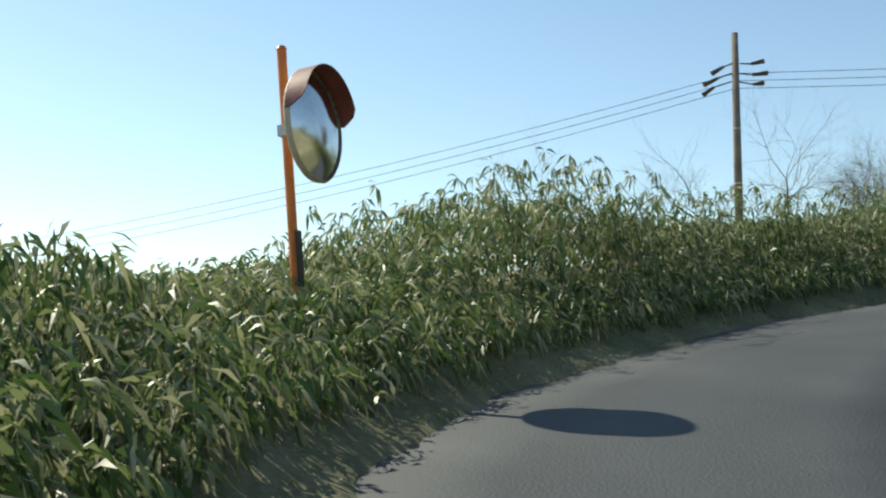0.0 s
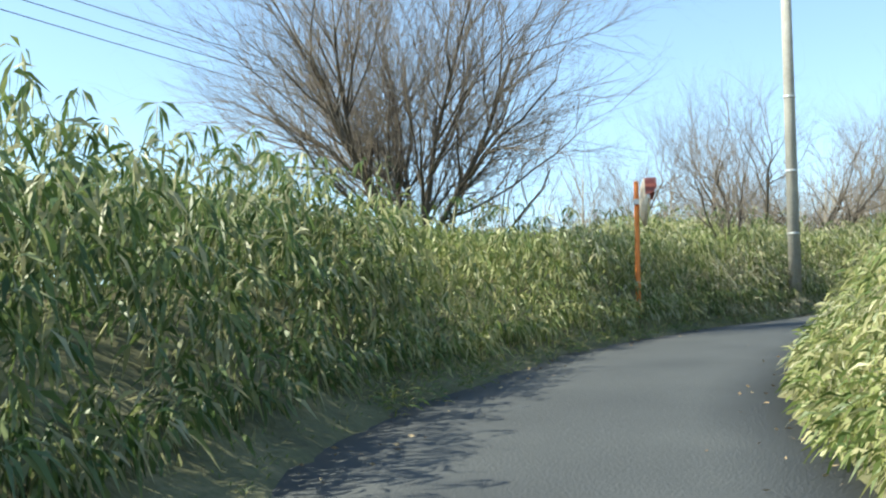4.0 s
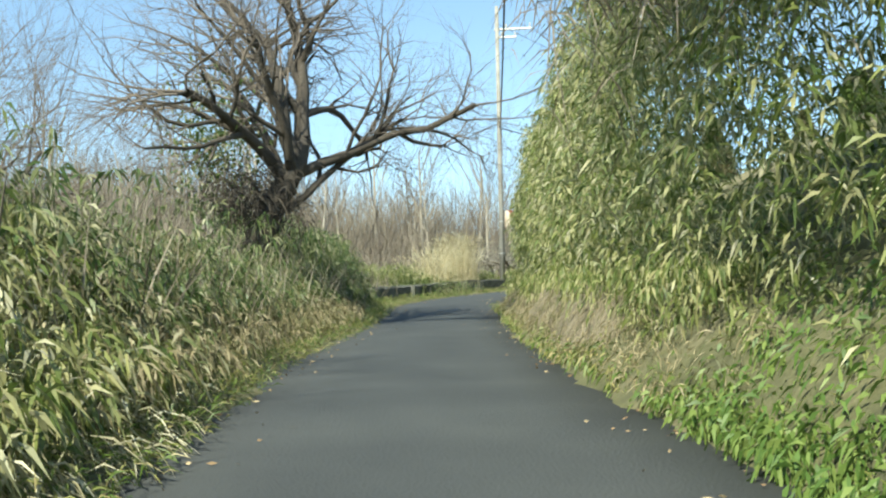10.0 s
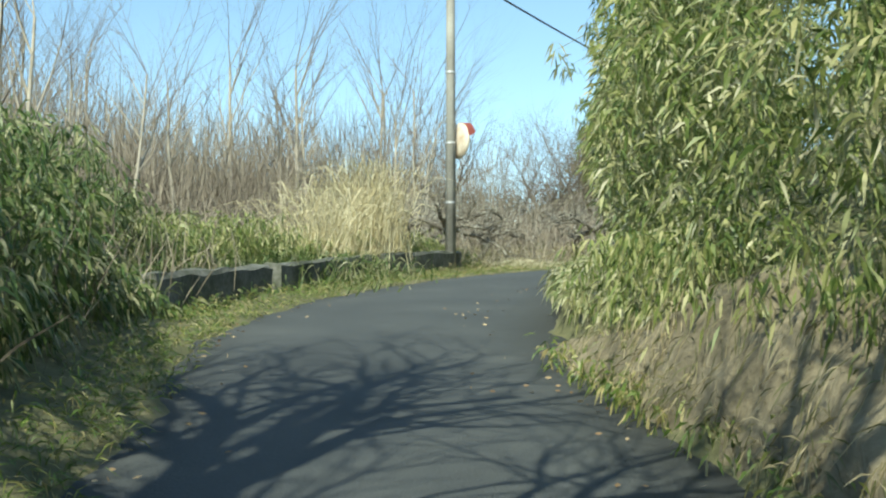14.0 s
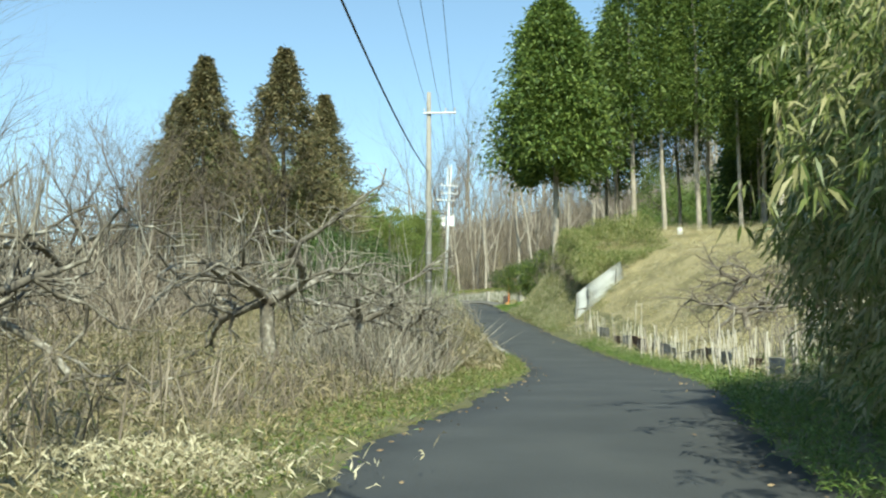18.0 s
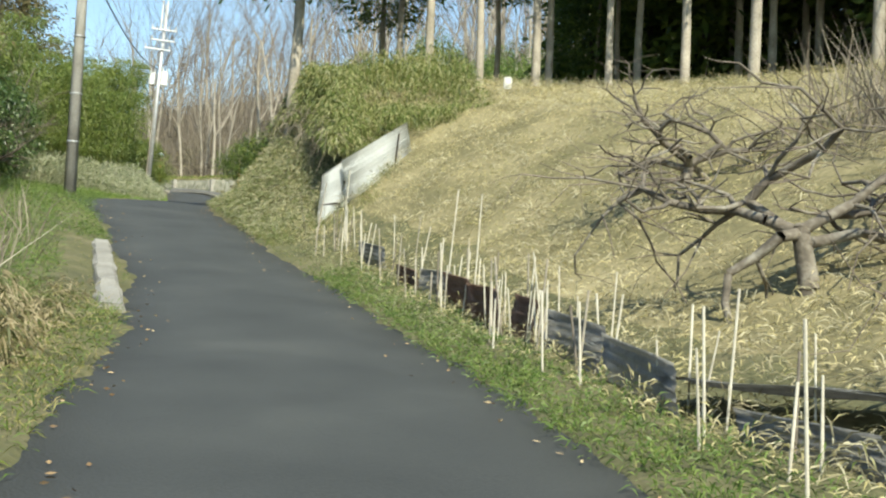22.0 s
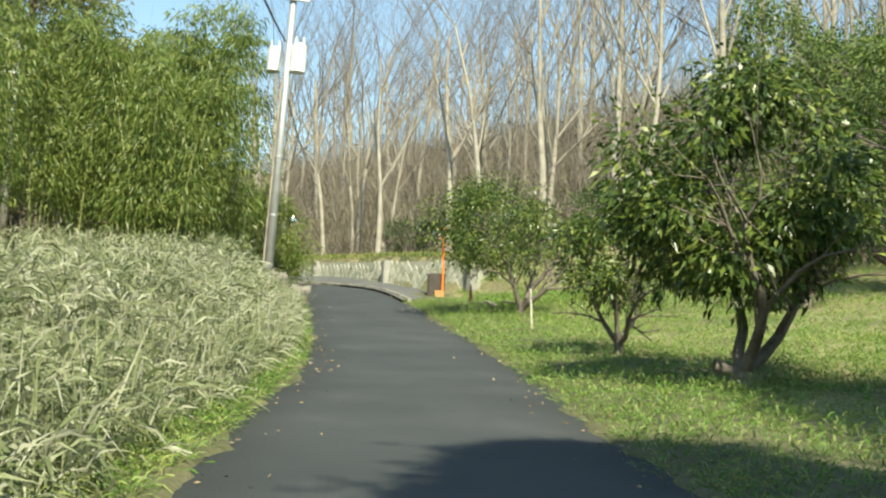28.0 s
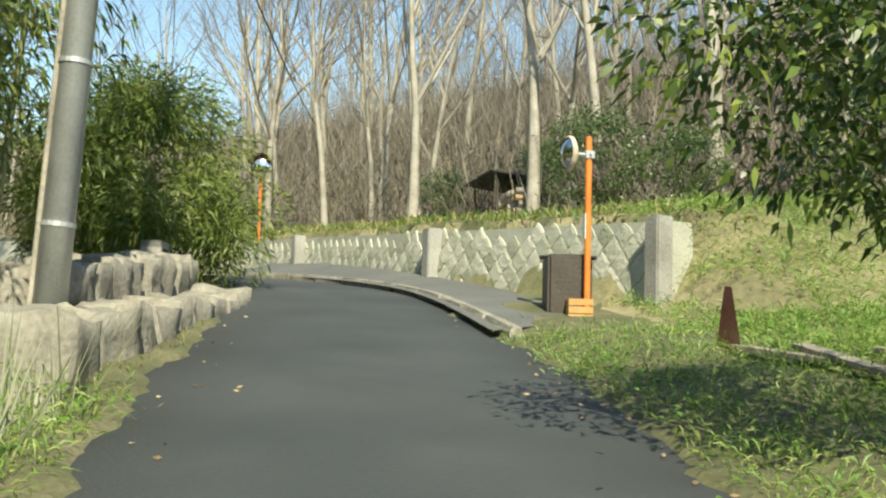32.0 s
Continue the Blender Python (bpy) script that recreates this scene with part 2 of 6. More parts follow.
LEFT_OFF = np.array([1.3, 2.0, 3.0, 4.5, 8, 15, 30, 60])
LEFT_S = np.array([-10, 30, 45, 60, 85, 105, 120, 150, 165, 185, 200, 240])
LEFT_UP = np.array([
    [0, 0.3, 0.5, 0.5, 0, -2, -5, -8], [0, 0.4, 0.9, 1.2, 1.0, 0.3, -1, -4], [0, 0.5, 1.0, 1.6, 1.6, 1, 0, 0], [0, 0.4, 0.8, 1.2, 1.2, 0, -2, -6],
    [0, 0.3, 0.6, 0.8, 0.5, -1, 0, 4], [0, 0, 0.1, 0, -0.3, -0.5, 2.5, 9], [0, -0.1, -0.2, -0.3, -0.5, 0, 3, 10], [0, 0.1, 0.2, 0.2, 0.3, 0.8, 2.5, 7],
    [0, 0, 0.1, 0.3, 0.8, 1.5, 2.5, 4], [0, 0, 0, 0.2, 0.5, 1.5, 2.5, 4], [0, -0.5, -0.6, -0.5, 0.2, 1.5, 2, 1], [0, 0, 0.2, 0.8, 1.5, 2, 2, 1]])
RIGHT_OFF = np.array([2.0, 2.6, 3.5, 5, 8, 14, 20, 45])
RIGHT_S = np.array([-10, 40, 60, 90, 105, 118, 135, 150, 157, 161.5, 166, 205])
RIGHT_UP = np.array([
    [0, 0.2, 0.5, 0.8, 1, 1, 1, 1], [0, 0.5, 1.2, 2.2, 3, 3.5, 4, 4], [0, 0.5, 1.2, 2.5, 4, 5, 5, 5], [0, 0.4, 1.1, 2.0, 3.5, 4.5, 6, 8],
    [0, 0.2, 0.5, 1, 2.2, 4.5, 7, 9], [0, 0.05, 0.05, 0.3, 1.5, 5, 8, 9], [0, 0.05, 0.1, 0.6, 2.2, 5.6, 7.2, 7.6], [0, 0.15, 0.5, 1.6, 3.7, 5, 5.4, 6],
    [0, 0.6, 2, 3.8, 4.4, 4.8, 5, 5.5], [0, 0.15, 0.7, 2.0, 3.0, 3.6, 4.2, 5], [0, 0.05, 0.1, 0.25, 0.6, 1.2, 2, 4], [0, 0.05, 0.12, 0.25, 0.6, 1.4, 2.5, 5]])
WALL = np.array([(150.7, -65.75), (156.6, -68.0), (163.2, -71.2), (170, -74.0), (178, -75.3), (190, -75.3)])  # foot of the retaining wall
WALL_TOP = np.array([24.2, 24.6, 25.15, 25.65, 26.1, 26.8])


def side_up(s, off, stations, ss, up):
    """The bank's height over the road at s and off, between the rows and columns of up."""
    i = np.clip(np.searchsorted(ss, s) - 1, 0, len(ss) - 2)
    u = np.clip((s - ss[i]) / (ss[i + 1] - ss[i]), 0, 1)
    j = np.clip(np.searchsorted(stations, off) - 1, 0, len(stations) - 2)
    v = np.clip((off - stations[j]) / (stations[j + 1] - stations[j]), 0, 1)
    u, v = u * u * (3 - 2 * u), v
    return (up[i, j] * (1 - v) + up[i, j + 1] * v) * (1 - u) + (up[i + 1, j] * (1 - v) + up[i + 1, j + 1] * v) * u


def behind_wall(x, y):
    """Metres behind the retaining wall's face, metres along it, and its top's height there."""
    best = np.full(len(x), 1e9)
    side, along, top, run = np.zeros(len(x)), np.zeros(len(x)), np.zeros(len(x)), 0.0
    for p, q, tp, tq in zip(WALL[:-1], WALL[1:], WALL_TOP[:-1], WALL_TOP[1:]):
        ln = np.linalg.norm(q - p)
        d = (q - p) / ln
        u = (x - p[0]) * d[0] + (y - p[1]) * d[1]
        c = np.clip(u, 0, ln)
        r = np.hypot(x - p[0] - c * d[0], y - p[1] - c * d[1])
        hit = r < best
        best = np.where(hit, r, best)
        side = np.where(hit, (x - p[0]) * d[1] - (y - p[1]) * d[0], side)
        along = np.where(hit, run + u, along)
        top = np.where(hit, tp + (tq - tp) * c / ln, top)
        run += ln
    return np.where(side > 0, best, -best), along, top


def land(x, y, rough=True):
    """The ground's height at x, y."""
    x, y = np.atleast_1d(np.asarray(x, float)), np.atleast_1d(np.asarray(y, float))
    out = np.zeros(len(x))
    for a in range(0, len(x), 4000):
        b = slice(a, a + 4000)
        dx, dy = x[b, None] - LINE[None, ::2, 0], y[b, None] - LINE[None, ::2, 1]
        d = np.hypot(dx, dy)
        k = d.argmin(1)
        near = d[np.arange(len(k)), k]
        w = np.exp(-(d - near[:, None]) / (0.4 + 0.12 * near[:, None]))
        w /= w.sum(1, keepdims=True)
        off = dx * RIGHT[None, ::2, 0] + dy * RIGHT[None, ::2, 1]
        o = np.where((off[np.arange(len(k)), k]) >= 0, near, -near)
        z = (w * LINE[None, ::2, 2]).sum(1)
        s = (w * LINE_S[None, ::2]).sum(1)
        up = np.where(o >= 0, side_up(s, np.maximum(o, 2.0), RIGHT_OFF, RIGHT_S, RIGHT_UP), side_up(s, np.maximum(-o, 1.3), LEFT_OFF, LEFT_S, LEFT_UP))
        bw, along, top = behind_wall(x[b], y[b])
        raised = top + 0.1 + 0.12 * np.clip(bw, 0, 12) + 0.48 * np.clip(bw - 12, 0, 38)
        rise = np.clip((bw - 0.25) / (0.3 + 1.2 * np.clip(-along, 0, 4)), 0, 1) * np.clip((along + 3.0) / 3.0, 0, 1)
        z = z + up
        out[b] = np.where(rise > 0, z * (1 - rise) + np.maximum(raised, z) * rise, z) - np.where((o > -1.9) & (o < 2.6), 0.06, 0.0)
    far = np.clip((np.hypot(x - 80, y + 20) - 130) / 300, 0, 1)
    out = out * (1 - far) + far * (4 + 8 * np.sin(x / 170 + 1) * np.cos(y / 210))
    if rough:
        out += 0.05 * np.sin(x * 1.7 + np.sin(y * 1.3)) * np.sin(y * 1.9 + np.sin(x * 0.9)) * np.clip(1 - far * 5, 0, 1)
    return out


# ---- builders ----


def raw(name, co, idx):
    """A mesh from vertices and faces of one size."""
    me = bpy.data.meshes.new(name)
    co, idx = np.asarray(co, np.float32), np.asarray(idx, np.int32)
    me.vertices.add(len(co))
    me.vertices.foreach_set("co", co.ravel())
    me.loops.add(idx.size)
    me.loops.foreach_set("vertex_index", idx.ravel())
    me.polygons.add(len(idx))
    me.polygons.foreach_set("loop_start", np.arange(0, idx.size, idx.shape[1], dtype=np.int32))
    me.update(calc_edges=True)
    return me


def part(name, data, material, parent=None, label="", smooth=False):
    """Links a bmesh or a mesh as one object under a thing or a part."""
    if isinstance(data, bmesh.types.BMesh):
        me = bpy.data.meshes.new(name)
        data.to_mesh(me)
        data.free()
        data = me
    if not data.materials:
        data.materials.append(material)
    if smooth:
        data.polygons.foreach_set("use_smooth", np.ones(len(data.polygons), bool))
    ob = new(name, data)
    if parent:
        ob.parent = parent
    return tagged(ob, label)


def thing(name, m, label, category, group=""):
    """An empty at a thing's base."""
    ob = new(name)
    ob.empty_display_size = 0.2
    ob.matrix_world = m
    return tagged(ob, label, category, group)


def stuff(name, data, material, label, category):
    return tagged(part(name, data, material), label, category, kind="stuff")


def unit(v):
    return v / np.maximum(np.linalg.norm(v, axis=-1, keepdims=True), 1e-9)


def blades(rng, base, way, length, width, droop=0.3):
    """Leaves: bent kites of two triangles from base along way."""
    n = len(base)
    length, width = np.broadcast_to(length, n)[:, None], np.broadcast_to(width, n)[:, None]
    way = unit(way)
    side = unit(np.cross(way, rng.normal(size=(n, 3)))) * width * 0.5
    mid = base + way * length * 0.45
    tip = base + way * length - np.array([0, 0, 1.0]) * length * droop
    co = np.stack([base, mid - side, tip, mid + side], 1).reshape(-1, 3)
    i = np.arange(n)[:, None] * 4
    return co, np.concatenate([i + [0, 1, 3], i + [1, 2, 3]], 0)


def joined(*meshes):
    """Several (vertices, faces) as one."""
    cos, ids, n = [], [], 0
    for co, idx in meshes:
        cos.append(co)
        ids.append(idx + n)
        n += len(co)
    return np.concatenate(cos), np.concatenate(ids)


def tubes(segs, k=5):
    """Tapered tubes from rows of x, y, z, x, y, z, r, r: vertices and quads."""
    segs = np.asarray(segs, float)
    a, b, r0, r1 = segs[:, :3], segs[:, 3:6], segs[:, 6], segs[:, 7]
    d = unit(b - a)
    ref = np.where(np.abs(d[:, 2:3]) > 0.9, [[1.0, 0, 0]], [[0, 0, 1.0]])
    u = unit(np.cross(d, ref))
    v = np.cross(d, u)
    ang = np.arange(k) * 2 * np.pi / k
    ring = u[:, None] * np.cos(ang)[None, :, None] + v[:, None] * np.sin(ang)[None, :, None]
    co = np.concatenate([a[:, None] + ring * r0[:, None, None], b[:, None] + ring * r1[:, None, None]], 1).reshape(-1, 3)
    i = np.arange(len(segs))[:, None, None] * 2 * k
    q = np.arange(k)[None, :]
    idx = np.stack([q, (q + 1) % k, (q + 1) % k + k, q + k], -1) + i
    return co, idx.reshape(-1, 4)


def pipe(points, radii, k=7):
    """One closed tapered tube through points: vertices and quads."""
    p, radii = np.asarray(points, float), np.asarray(radii, float)
    d = unit(np.gradient(p, axis=0))
    u = unit(np.cross(d, [0.31, 0.95, 0.05]))
    v = np.cross(d, u)
    ang = np.arange(k) * 2 * np.pi / k
    co = (p[:, None] + radii[:, None, None] * (u[:, None] * np.cos(ang)[None, :, None] + v[:, None] * np.sin(ang)[None, :, None])).reshape(-1, 3)
    i, q = np.arange(len(p) - 1)[:, None] * k, np.arange(k)[None, :]
    return co, np.stack([i + q, i + (q + 1) % k, i + (q + 1) % k + k, i + q + k], -1).reshape(-1, 4)


def grow(rng, segs, p, d, length, r, depth, fork, spread, lift, wander, taper=0.75, start=0.25):
    """Adds a limb and its forks to segs as rows of two ends, two radii and depth."""
    n = (2, 4, 6, 7, 8)[depth]
    step = length / n
    for i in range(n):
        d = unit(d + rng.normal(size=3) * wander + np.array([0, 0, lift]))
        q = p + d * step
        r2 = r * (taper ** (1.0 / n * 1.6))
        segs.append((*p, *q, r, r2, depth))
        p, r = q, r2
        if depth > 0 and (i + 1) / n > start:
            for _ in range(fork if i < n - 1 else fork + 1):
                if rng.random() < (0.75, 0.6, 0.7, 0.8, 0.8)[depth]:
                    side = unit(np.cross(d, rng.normal(size=3)))
                    grow(rng, segs, p, unit(d + side * spread * rng.uniform(0.6, 1.3)), length * rng.uniform(0.42, 0.7), r * rng.uniform(0.45, 0.7), depth - 1, fork, spread, lift, wander * 1.1, taper, 0.2)


def limbs(segs, thick, k=5):
    """Splits limbs into stout ones and twigs: two meshes."""
    s = np.array(segs)
    big = s[:, 6] >= thick
    return tubes(s[big][:, :8], k + 1), tubes(s[~big][:, :8], 3)


def box(bm, x0, y0, z0, x1, y1, z1, m=None):
    """A box added to bm."""
    vs = [bm.verts.new(v) for v in ((x0, y0, z0), (x1, y0, z0), (x1, y1, z0), (x0, y1, z0), (x0, y0, z1), (x1, y0, z1), (x1, y1, z1), (x0, y1, z1))]
    for f in ((3, 2, 1, 0), (4, 5, 6, 7), (0, 1, 5, 4), (1, 2, 6, 5), (2, 3, 7, 6), (3, 0, 4, 7)):
        bm.faces.new([vs[i] for i in f])
    if m is not None:
        bmesh.ops.transform(bm, matrix=m, verts=vs)
    return vs


def rod(bm, a, b, r0, r1=None, k=12):
    """A capped tapered rod from a to b, added to bm."""
    a, b = Vector(a), Vector(b)
    m = Matrix.Translation((a + b) / 2) @ (b - a).to_track_quat("Z", "Y").to_matrix().to_4x4()
    return bmesh.ops.create_cone(bm, cap_ends=True, segments=k, radius1=r0, radius2=r0 if r1 is None else r1, depth=(b - a).length, matrix=m)["verts"]


def at(s, off, up=None):
    """A place by the road: on the ground, or up metres over the road's plane."""
    p = on_road(s, off)
    return Vector((p[0], p[1], land(p[0], p[1])[0] if up is None else p[2] + up))


# ---- ground and road ----
def spaced(lo, hi, step, far):
    mid = np.arange(lo, hi + step, step)
    grown = np.cumsum(step * 1.25 ** np.arange(1, 60))
    grown = grown[grown < far]
    return np.r_[lo - grown[::-1], mid, hi + grown]


gx, gy = spaced(-30, 190, 0.7, 3500), spaced(-115, 60, 0.7, 3500)
X, Y = np.meshgrid(gx, gy, indexing="ij")
Z = land(X.ravel(), Y.ravel())
for i in range(0, len(Z), 8000):
    # the sheet dips under the lane and its shoulders
    dx, dy = X.ravel()[i : i + 8000, None] - LINE[None, ::2, 0], Y.ravel()[i : i + 8000, None] - LINE[None, ::2, 1]
    j = np.hypot(dx, dy).argmin(1)
    o = (dx * RIGHT[None, ::2, 0] + dy * RIGHT[None, ::2, 1])[np.arange(len(j)), j]
    near = np.hypot(dx, dy).min(1) < 6
    wide = 0.8 * np.exp(-(((LINE_S[::2][j] - 97) / 6.5) ** 2))
    Z[i : i + 8000] -= np.where(near & (o > -2.45) & (o < 3.2 + wide), 0.45, 0.0)
ids = np.arange(X.size).reshape(X.shape)
quads = np.stack([ids[:-1, :-1], ids[1:, :-1], ids[1:, 1:], ids[:-1, 1:]], -1).reshape(-1, 4)
ground = stuff("ground", raw("ground", np.stack([X.ravel(), Y.ravel(), Z], 1), quads), TURF, "uneven hillside of soil and turf with banks beside the lane", "ground")
ground["kind"] = "structure"

ss = np.arange(-15, 213, 0.75)
LEFT_EDGE = -1.3 - 0.08 * np.sin(ss * 0.9) - 0.06 * np.sin(ss * 2.3)
RIGHT_EDGE = 2.05 + 0.08 * np.sin(ss * 0.7 + 1) + 0.05 * np.sin(ss * 2.9)
RIGHT_EDGE += 0.8 * np.exp(-(((ss - 97) / 6.5) ** 2))
LEFT_EDGE -= 1.0 * np.exp(-(((ss - 161) / 3.5) ** 2))
cols = []
for u, lift in ((0, -0.1), (0.004, 0.0), (0.25, 0.015), (0.5, 0.025), (0.75, 0.015), (0.996, 0.0), (1, -0.1)):
    p = on_road(ss, LEFT_EDGE * (1 - u) + RIGHT_EDGE * u)
    p[:, 2] += lift
    cols.append(p)
cols = np.stack(cols, 1)
n, k = cols.shape[:2]
ids = np.arange(n * k).reshape(n, k)
quads = np.stack([ids[:-1, :-1], ids[:-1, 1:], ids[1:, 1:], ids[1:, :-1]], -1).reshape(-1, 4)
tagged(part("road", raw("road", cols.reshape(-1, 3), quads), ASPHALT, smooth=True), "narrow dark asphalt lane without markings climbing the hillside", "road", kind="structure")


# soft shoulders that meet the lane's edge
VERGE = paint("verge_earth", [(0.3, (0.06, 0.06, 0.03)), (0.5, (0.11, 0.11, 0.05)), (0.7, (0.19, 0.165, 0.095))], 0.95, 1.5, 18, 0.9)
for sgn, edge in ((-1, LEFT_EDGE), (1, RIGHT_EDGE)):
    fine = np.arange(-15, 212.5, 0.25)
    e = np.interp(fine, ss, edge) + sgn * 0.02 + 0.05 * np.sin(fine * 4.1 + sgn) + 0.035 * np.sin(fine * 9.7)
    cols = []
    for k, (out, lift) in enumerate(((-0.1, -0.03), (0.0, 0.035), (0.22, 0.05), (0.5, 0.055), (0.9, 0.05), (1.4, 0.04), (2.0, 0.03), (2.5, -0.12))):
        p = on_road(fine, e + sgn * out + 0.03 * np.sin(fine * 6.3 + k * 2))
        g = np.maximum(land(p[:, 0], p[:, 1]), p[:, 2] - (0.0 if k < 3 else 0.3))
        p[:, 2] = (p[:, 2] if k < 2 else g) + lift
        cols.append(p)
    cols = np.stack(cols, 1)
    ids = np.arange(cols.shape[0] * cols.shape[1]).reshape(cols.shape[:2])
    tagged(part("verge", raw("verge", cols.reshape(-1, 3), np.stack([ids[:-1, :-1], ids[:-1, 1:], ids[1:, 1:], ids[1:, :-1]], -1).reshape(-1, 4)), VERGE, smooth=True), "earthy shoulder along the lane with thin grass", "verge", kind="structure")
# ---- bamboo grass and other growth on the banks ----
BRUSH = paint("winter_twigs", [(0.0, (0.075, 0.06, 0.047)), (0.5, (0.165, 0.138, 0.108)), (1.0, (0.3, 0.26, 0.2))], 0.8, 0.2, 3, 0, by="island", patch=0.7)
GREY_BRUSH = paint("grey_bare_shoots", [(0.0, (0.09, 0.08, 0.065)), (0.5, (0.22, 0.2, 0.16)), (1.0, (0.42, 0.39, 0.32))], 0.85, 0.2, 3, 0, by="island", patch=0.7)
# darker copy of BRUSH: the woods' shade is put into the twig colour
SHADED_BRUSH = paint("shaded_winter_twigs", [(0.0, (0.045, 0.036, 0.028)), (0.5, (0.11, 0.092, 0.072)), (1.0, (0.22, 0.19, 0.15))], 0.85, 0.25, 3, 0, by="island", patch=0.9)
FRESH = paint("fresh_weed_leaf", [(0.0, (0.05, 0.1, 0.02)), (0.5, (0.11, 0.19, 0.04)), (1.0, (0.22, 0.29, 0.08))], 0.5, 0.5, 3, 0, by="island", patch=0.8, through_light=0.3)
LITTER = paint("fallen_leaves", [(0.0, (0.12, 0.07, 0.035)), (0.5, (0.25, 0.17, 0.09)), (1.0, (0.42, 0.33, 0.2))], 0.8, 0.5, 3, 0, by="island")


def lump(s, seed, scale=1.0):
    """A smooth random number between 0 and 1 along s."""
    a = np.sin(s * 0.61 * scale + seed) + 0.7 * np.sin(s * 1.37 * scale + seed * 2.3) + 0.5 * np.sin(s * 2.9 * scale + seed * 4.1)
    return 0.5 + a / 4.4


def sprays(rng, centre, count, reach, length, width, fall=0.5, wild=0.5, droop=0.35):
    """Fans of drooping leaves round each centre."""
    base = np.repeat(centre, count, 0)
    ray = rng.normal(size=base.shape)
    ray[:, 2] *= 0.6
    ray = unit(ray)
    base = base + ray * reach * rng.random((len(base), 1))
    way = ray * wild + [0, 0, -fall] + rng.normal(size=base.shape) * 0.25
    ln = length * rng.uniform(0.55, 1.25, len(base))
    return blades(rng, base, way, ln, width * rng.uniform(0.7, 1.2, len(base)), droop)


def canopy_growth(name, seed, s0, s1, sgn, off0, off1, top, count, length, width, material, label, category, per=9, reach=0.16, fall=0.5, wild=0.5, skin=0.75, power=1.3, least=0.06):
    """Leaf fans under a canopy top(s, off) metres over the road, thickest near its upper side, down to the ground."""
    rng = np.random.default_rng(seed)
    n = count // per
    s, off = rng.uniform(s0, s1, n), off0 + (off1 - off0) * rng.random(n) ** power
    c = on_road(s, sgn * off)
    road_z = c[:, 2].copy()
    g = land(c[:, 0], c[:, 1])
    t = np.maximum(road_z + top(s, off), g + least)
    keep = t > g - 1
    u = 1 - (rng.random(n) ** (1 / skin) if skin < 1 else rng.random(n)) * 1.0
    z = np.maximum(g + 0.02, t - u * np.maximum(t - g, 0.1) * rng.uniform(0.3, 1.0, n))
    c[:, 2] = z
    return stuff(name, raw(name, *sprays(rng, c[keep], per, reach, length, width, fall, wild)), material, label, category)


def stalks(name, seed, s0, s1, sgn, off0, off1, count, length, width, lean, material, label, category, power=1.0, lift=0.0):
    """Upright blades or twigs standing on the ground."""
    rng = np.random.default_rng(seed)
    s, off = rng.uniform(s0, s1, count), off0 + (off1 - off0) * rng.random(count) ** power
    c = on_road(s, sgn * off)
    c[:, 2] = land(c[:, 0], c[:, 1]) - 0.03 + lift * rng.random(count)
    way = np.stack([rng.normal(size=count) * lean, rng.normal(size=count) * lean, np.ones(count)], 1)
    return stuff(name, raw(name, *blades(rng, c, way, length * rng.uniform(0.45, 1.2, count), width * rng.uniform(0.7, 1.3, count), 0.12)), material, label, category)


def ease(x, a, b):
    return np.clip((x - a) / (b - a), 0, 1)


def left_low(s, o):
    k = np.interp(s, [-9, 6, 8, 10, 12, 14, 15.5, 17, 19, 22, 25, 28, 34], [0.6, 0.6, 0.42, 0.52, 0.76, 0.95, 0.95, 0.8, 0.74, 0.8, 0.86, 0.98, 0.96]) + 0.12 * (lump(s, 1.2, 1.6) - 0.5)
    w = ease(s, 20, 26)
    return (0.35 + (ease(o, 1.9, 3.0) * (1 - w) + ease(o, 1.75, 2.2) * w) * 1.7 + 0.1 * ease(o, 3, 5)) * k + 0.15 * lump(s * 3 + o * 4, 2)


def left_mid(s, o):
    k = 0.85 + 0.3 * lump(s, 3.1, 0.6) - 0.15 * ease(s, 48, 56)
    w = 1 - ease(s, 46, 50)
    return (0.35 + (ease(o, 1.6, 2.8) * (1 - w) + ease(o, 1.65, 2.1) * w) * (1.75 - 0.25 * w) + 0.75 * ease(o, 3, 6) * (1 - 0.6 * w)) * k + 0.2 * lump(s * 3 + o * 4, 5)


def left_high(s, o):
    k = 0.75 + 0.5 * lump(s, 4.4, 0.6)
    k = (k - 0.3 * np.exp(-(((s - 79) / 6.0) ** 2)) + 0.45 * np.exp(-(((s - 91) / 4.0) ** 2))) * (1 - 0.55 * ease(s, 96, 99.5))
    k = k * (1 - 0.8 * ease(s, 92.5, 95) * (1 - ease(o, 2.7, 3.3)))  # open ground before the barrier blocks
    return (0.3 + ease(o, 1.5, 3.0) * 1.5 + 0.3 * ease(o, 3, 6)) * k + 0.2 * lump(s * 3 + o * 4, 6) * ease(k, 0, 0.4)


canopy_growth("bamboo_grass", 1, -9, 33, -1, 1.7, 6.0, left_low, 90000, 0.2, 0.036, SASA, "dense backlit bamboo grass with drooping leaves along the lane", "bamboo grass", least=0.35)
canopy_growth("bamboo_grass", 2, 31, 66, -1, 1.55, 7.5, left_mid, 84000, 0.18, 0.032, THICKET, "sunlit bamboo grass bank with yellowed leaves", "bamboo grass", least=0.5)
canopy_growth("bamboo_grass", 3, 64, 85, -1, 1.45, 7.5, left_high, 32000, 0.15, 0.02, DRY_SCRUB, "bamboo grass and scrub shading the lane's edge", "bamboo grass", least=0.5)
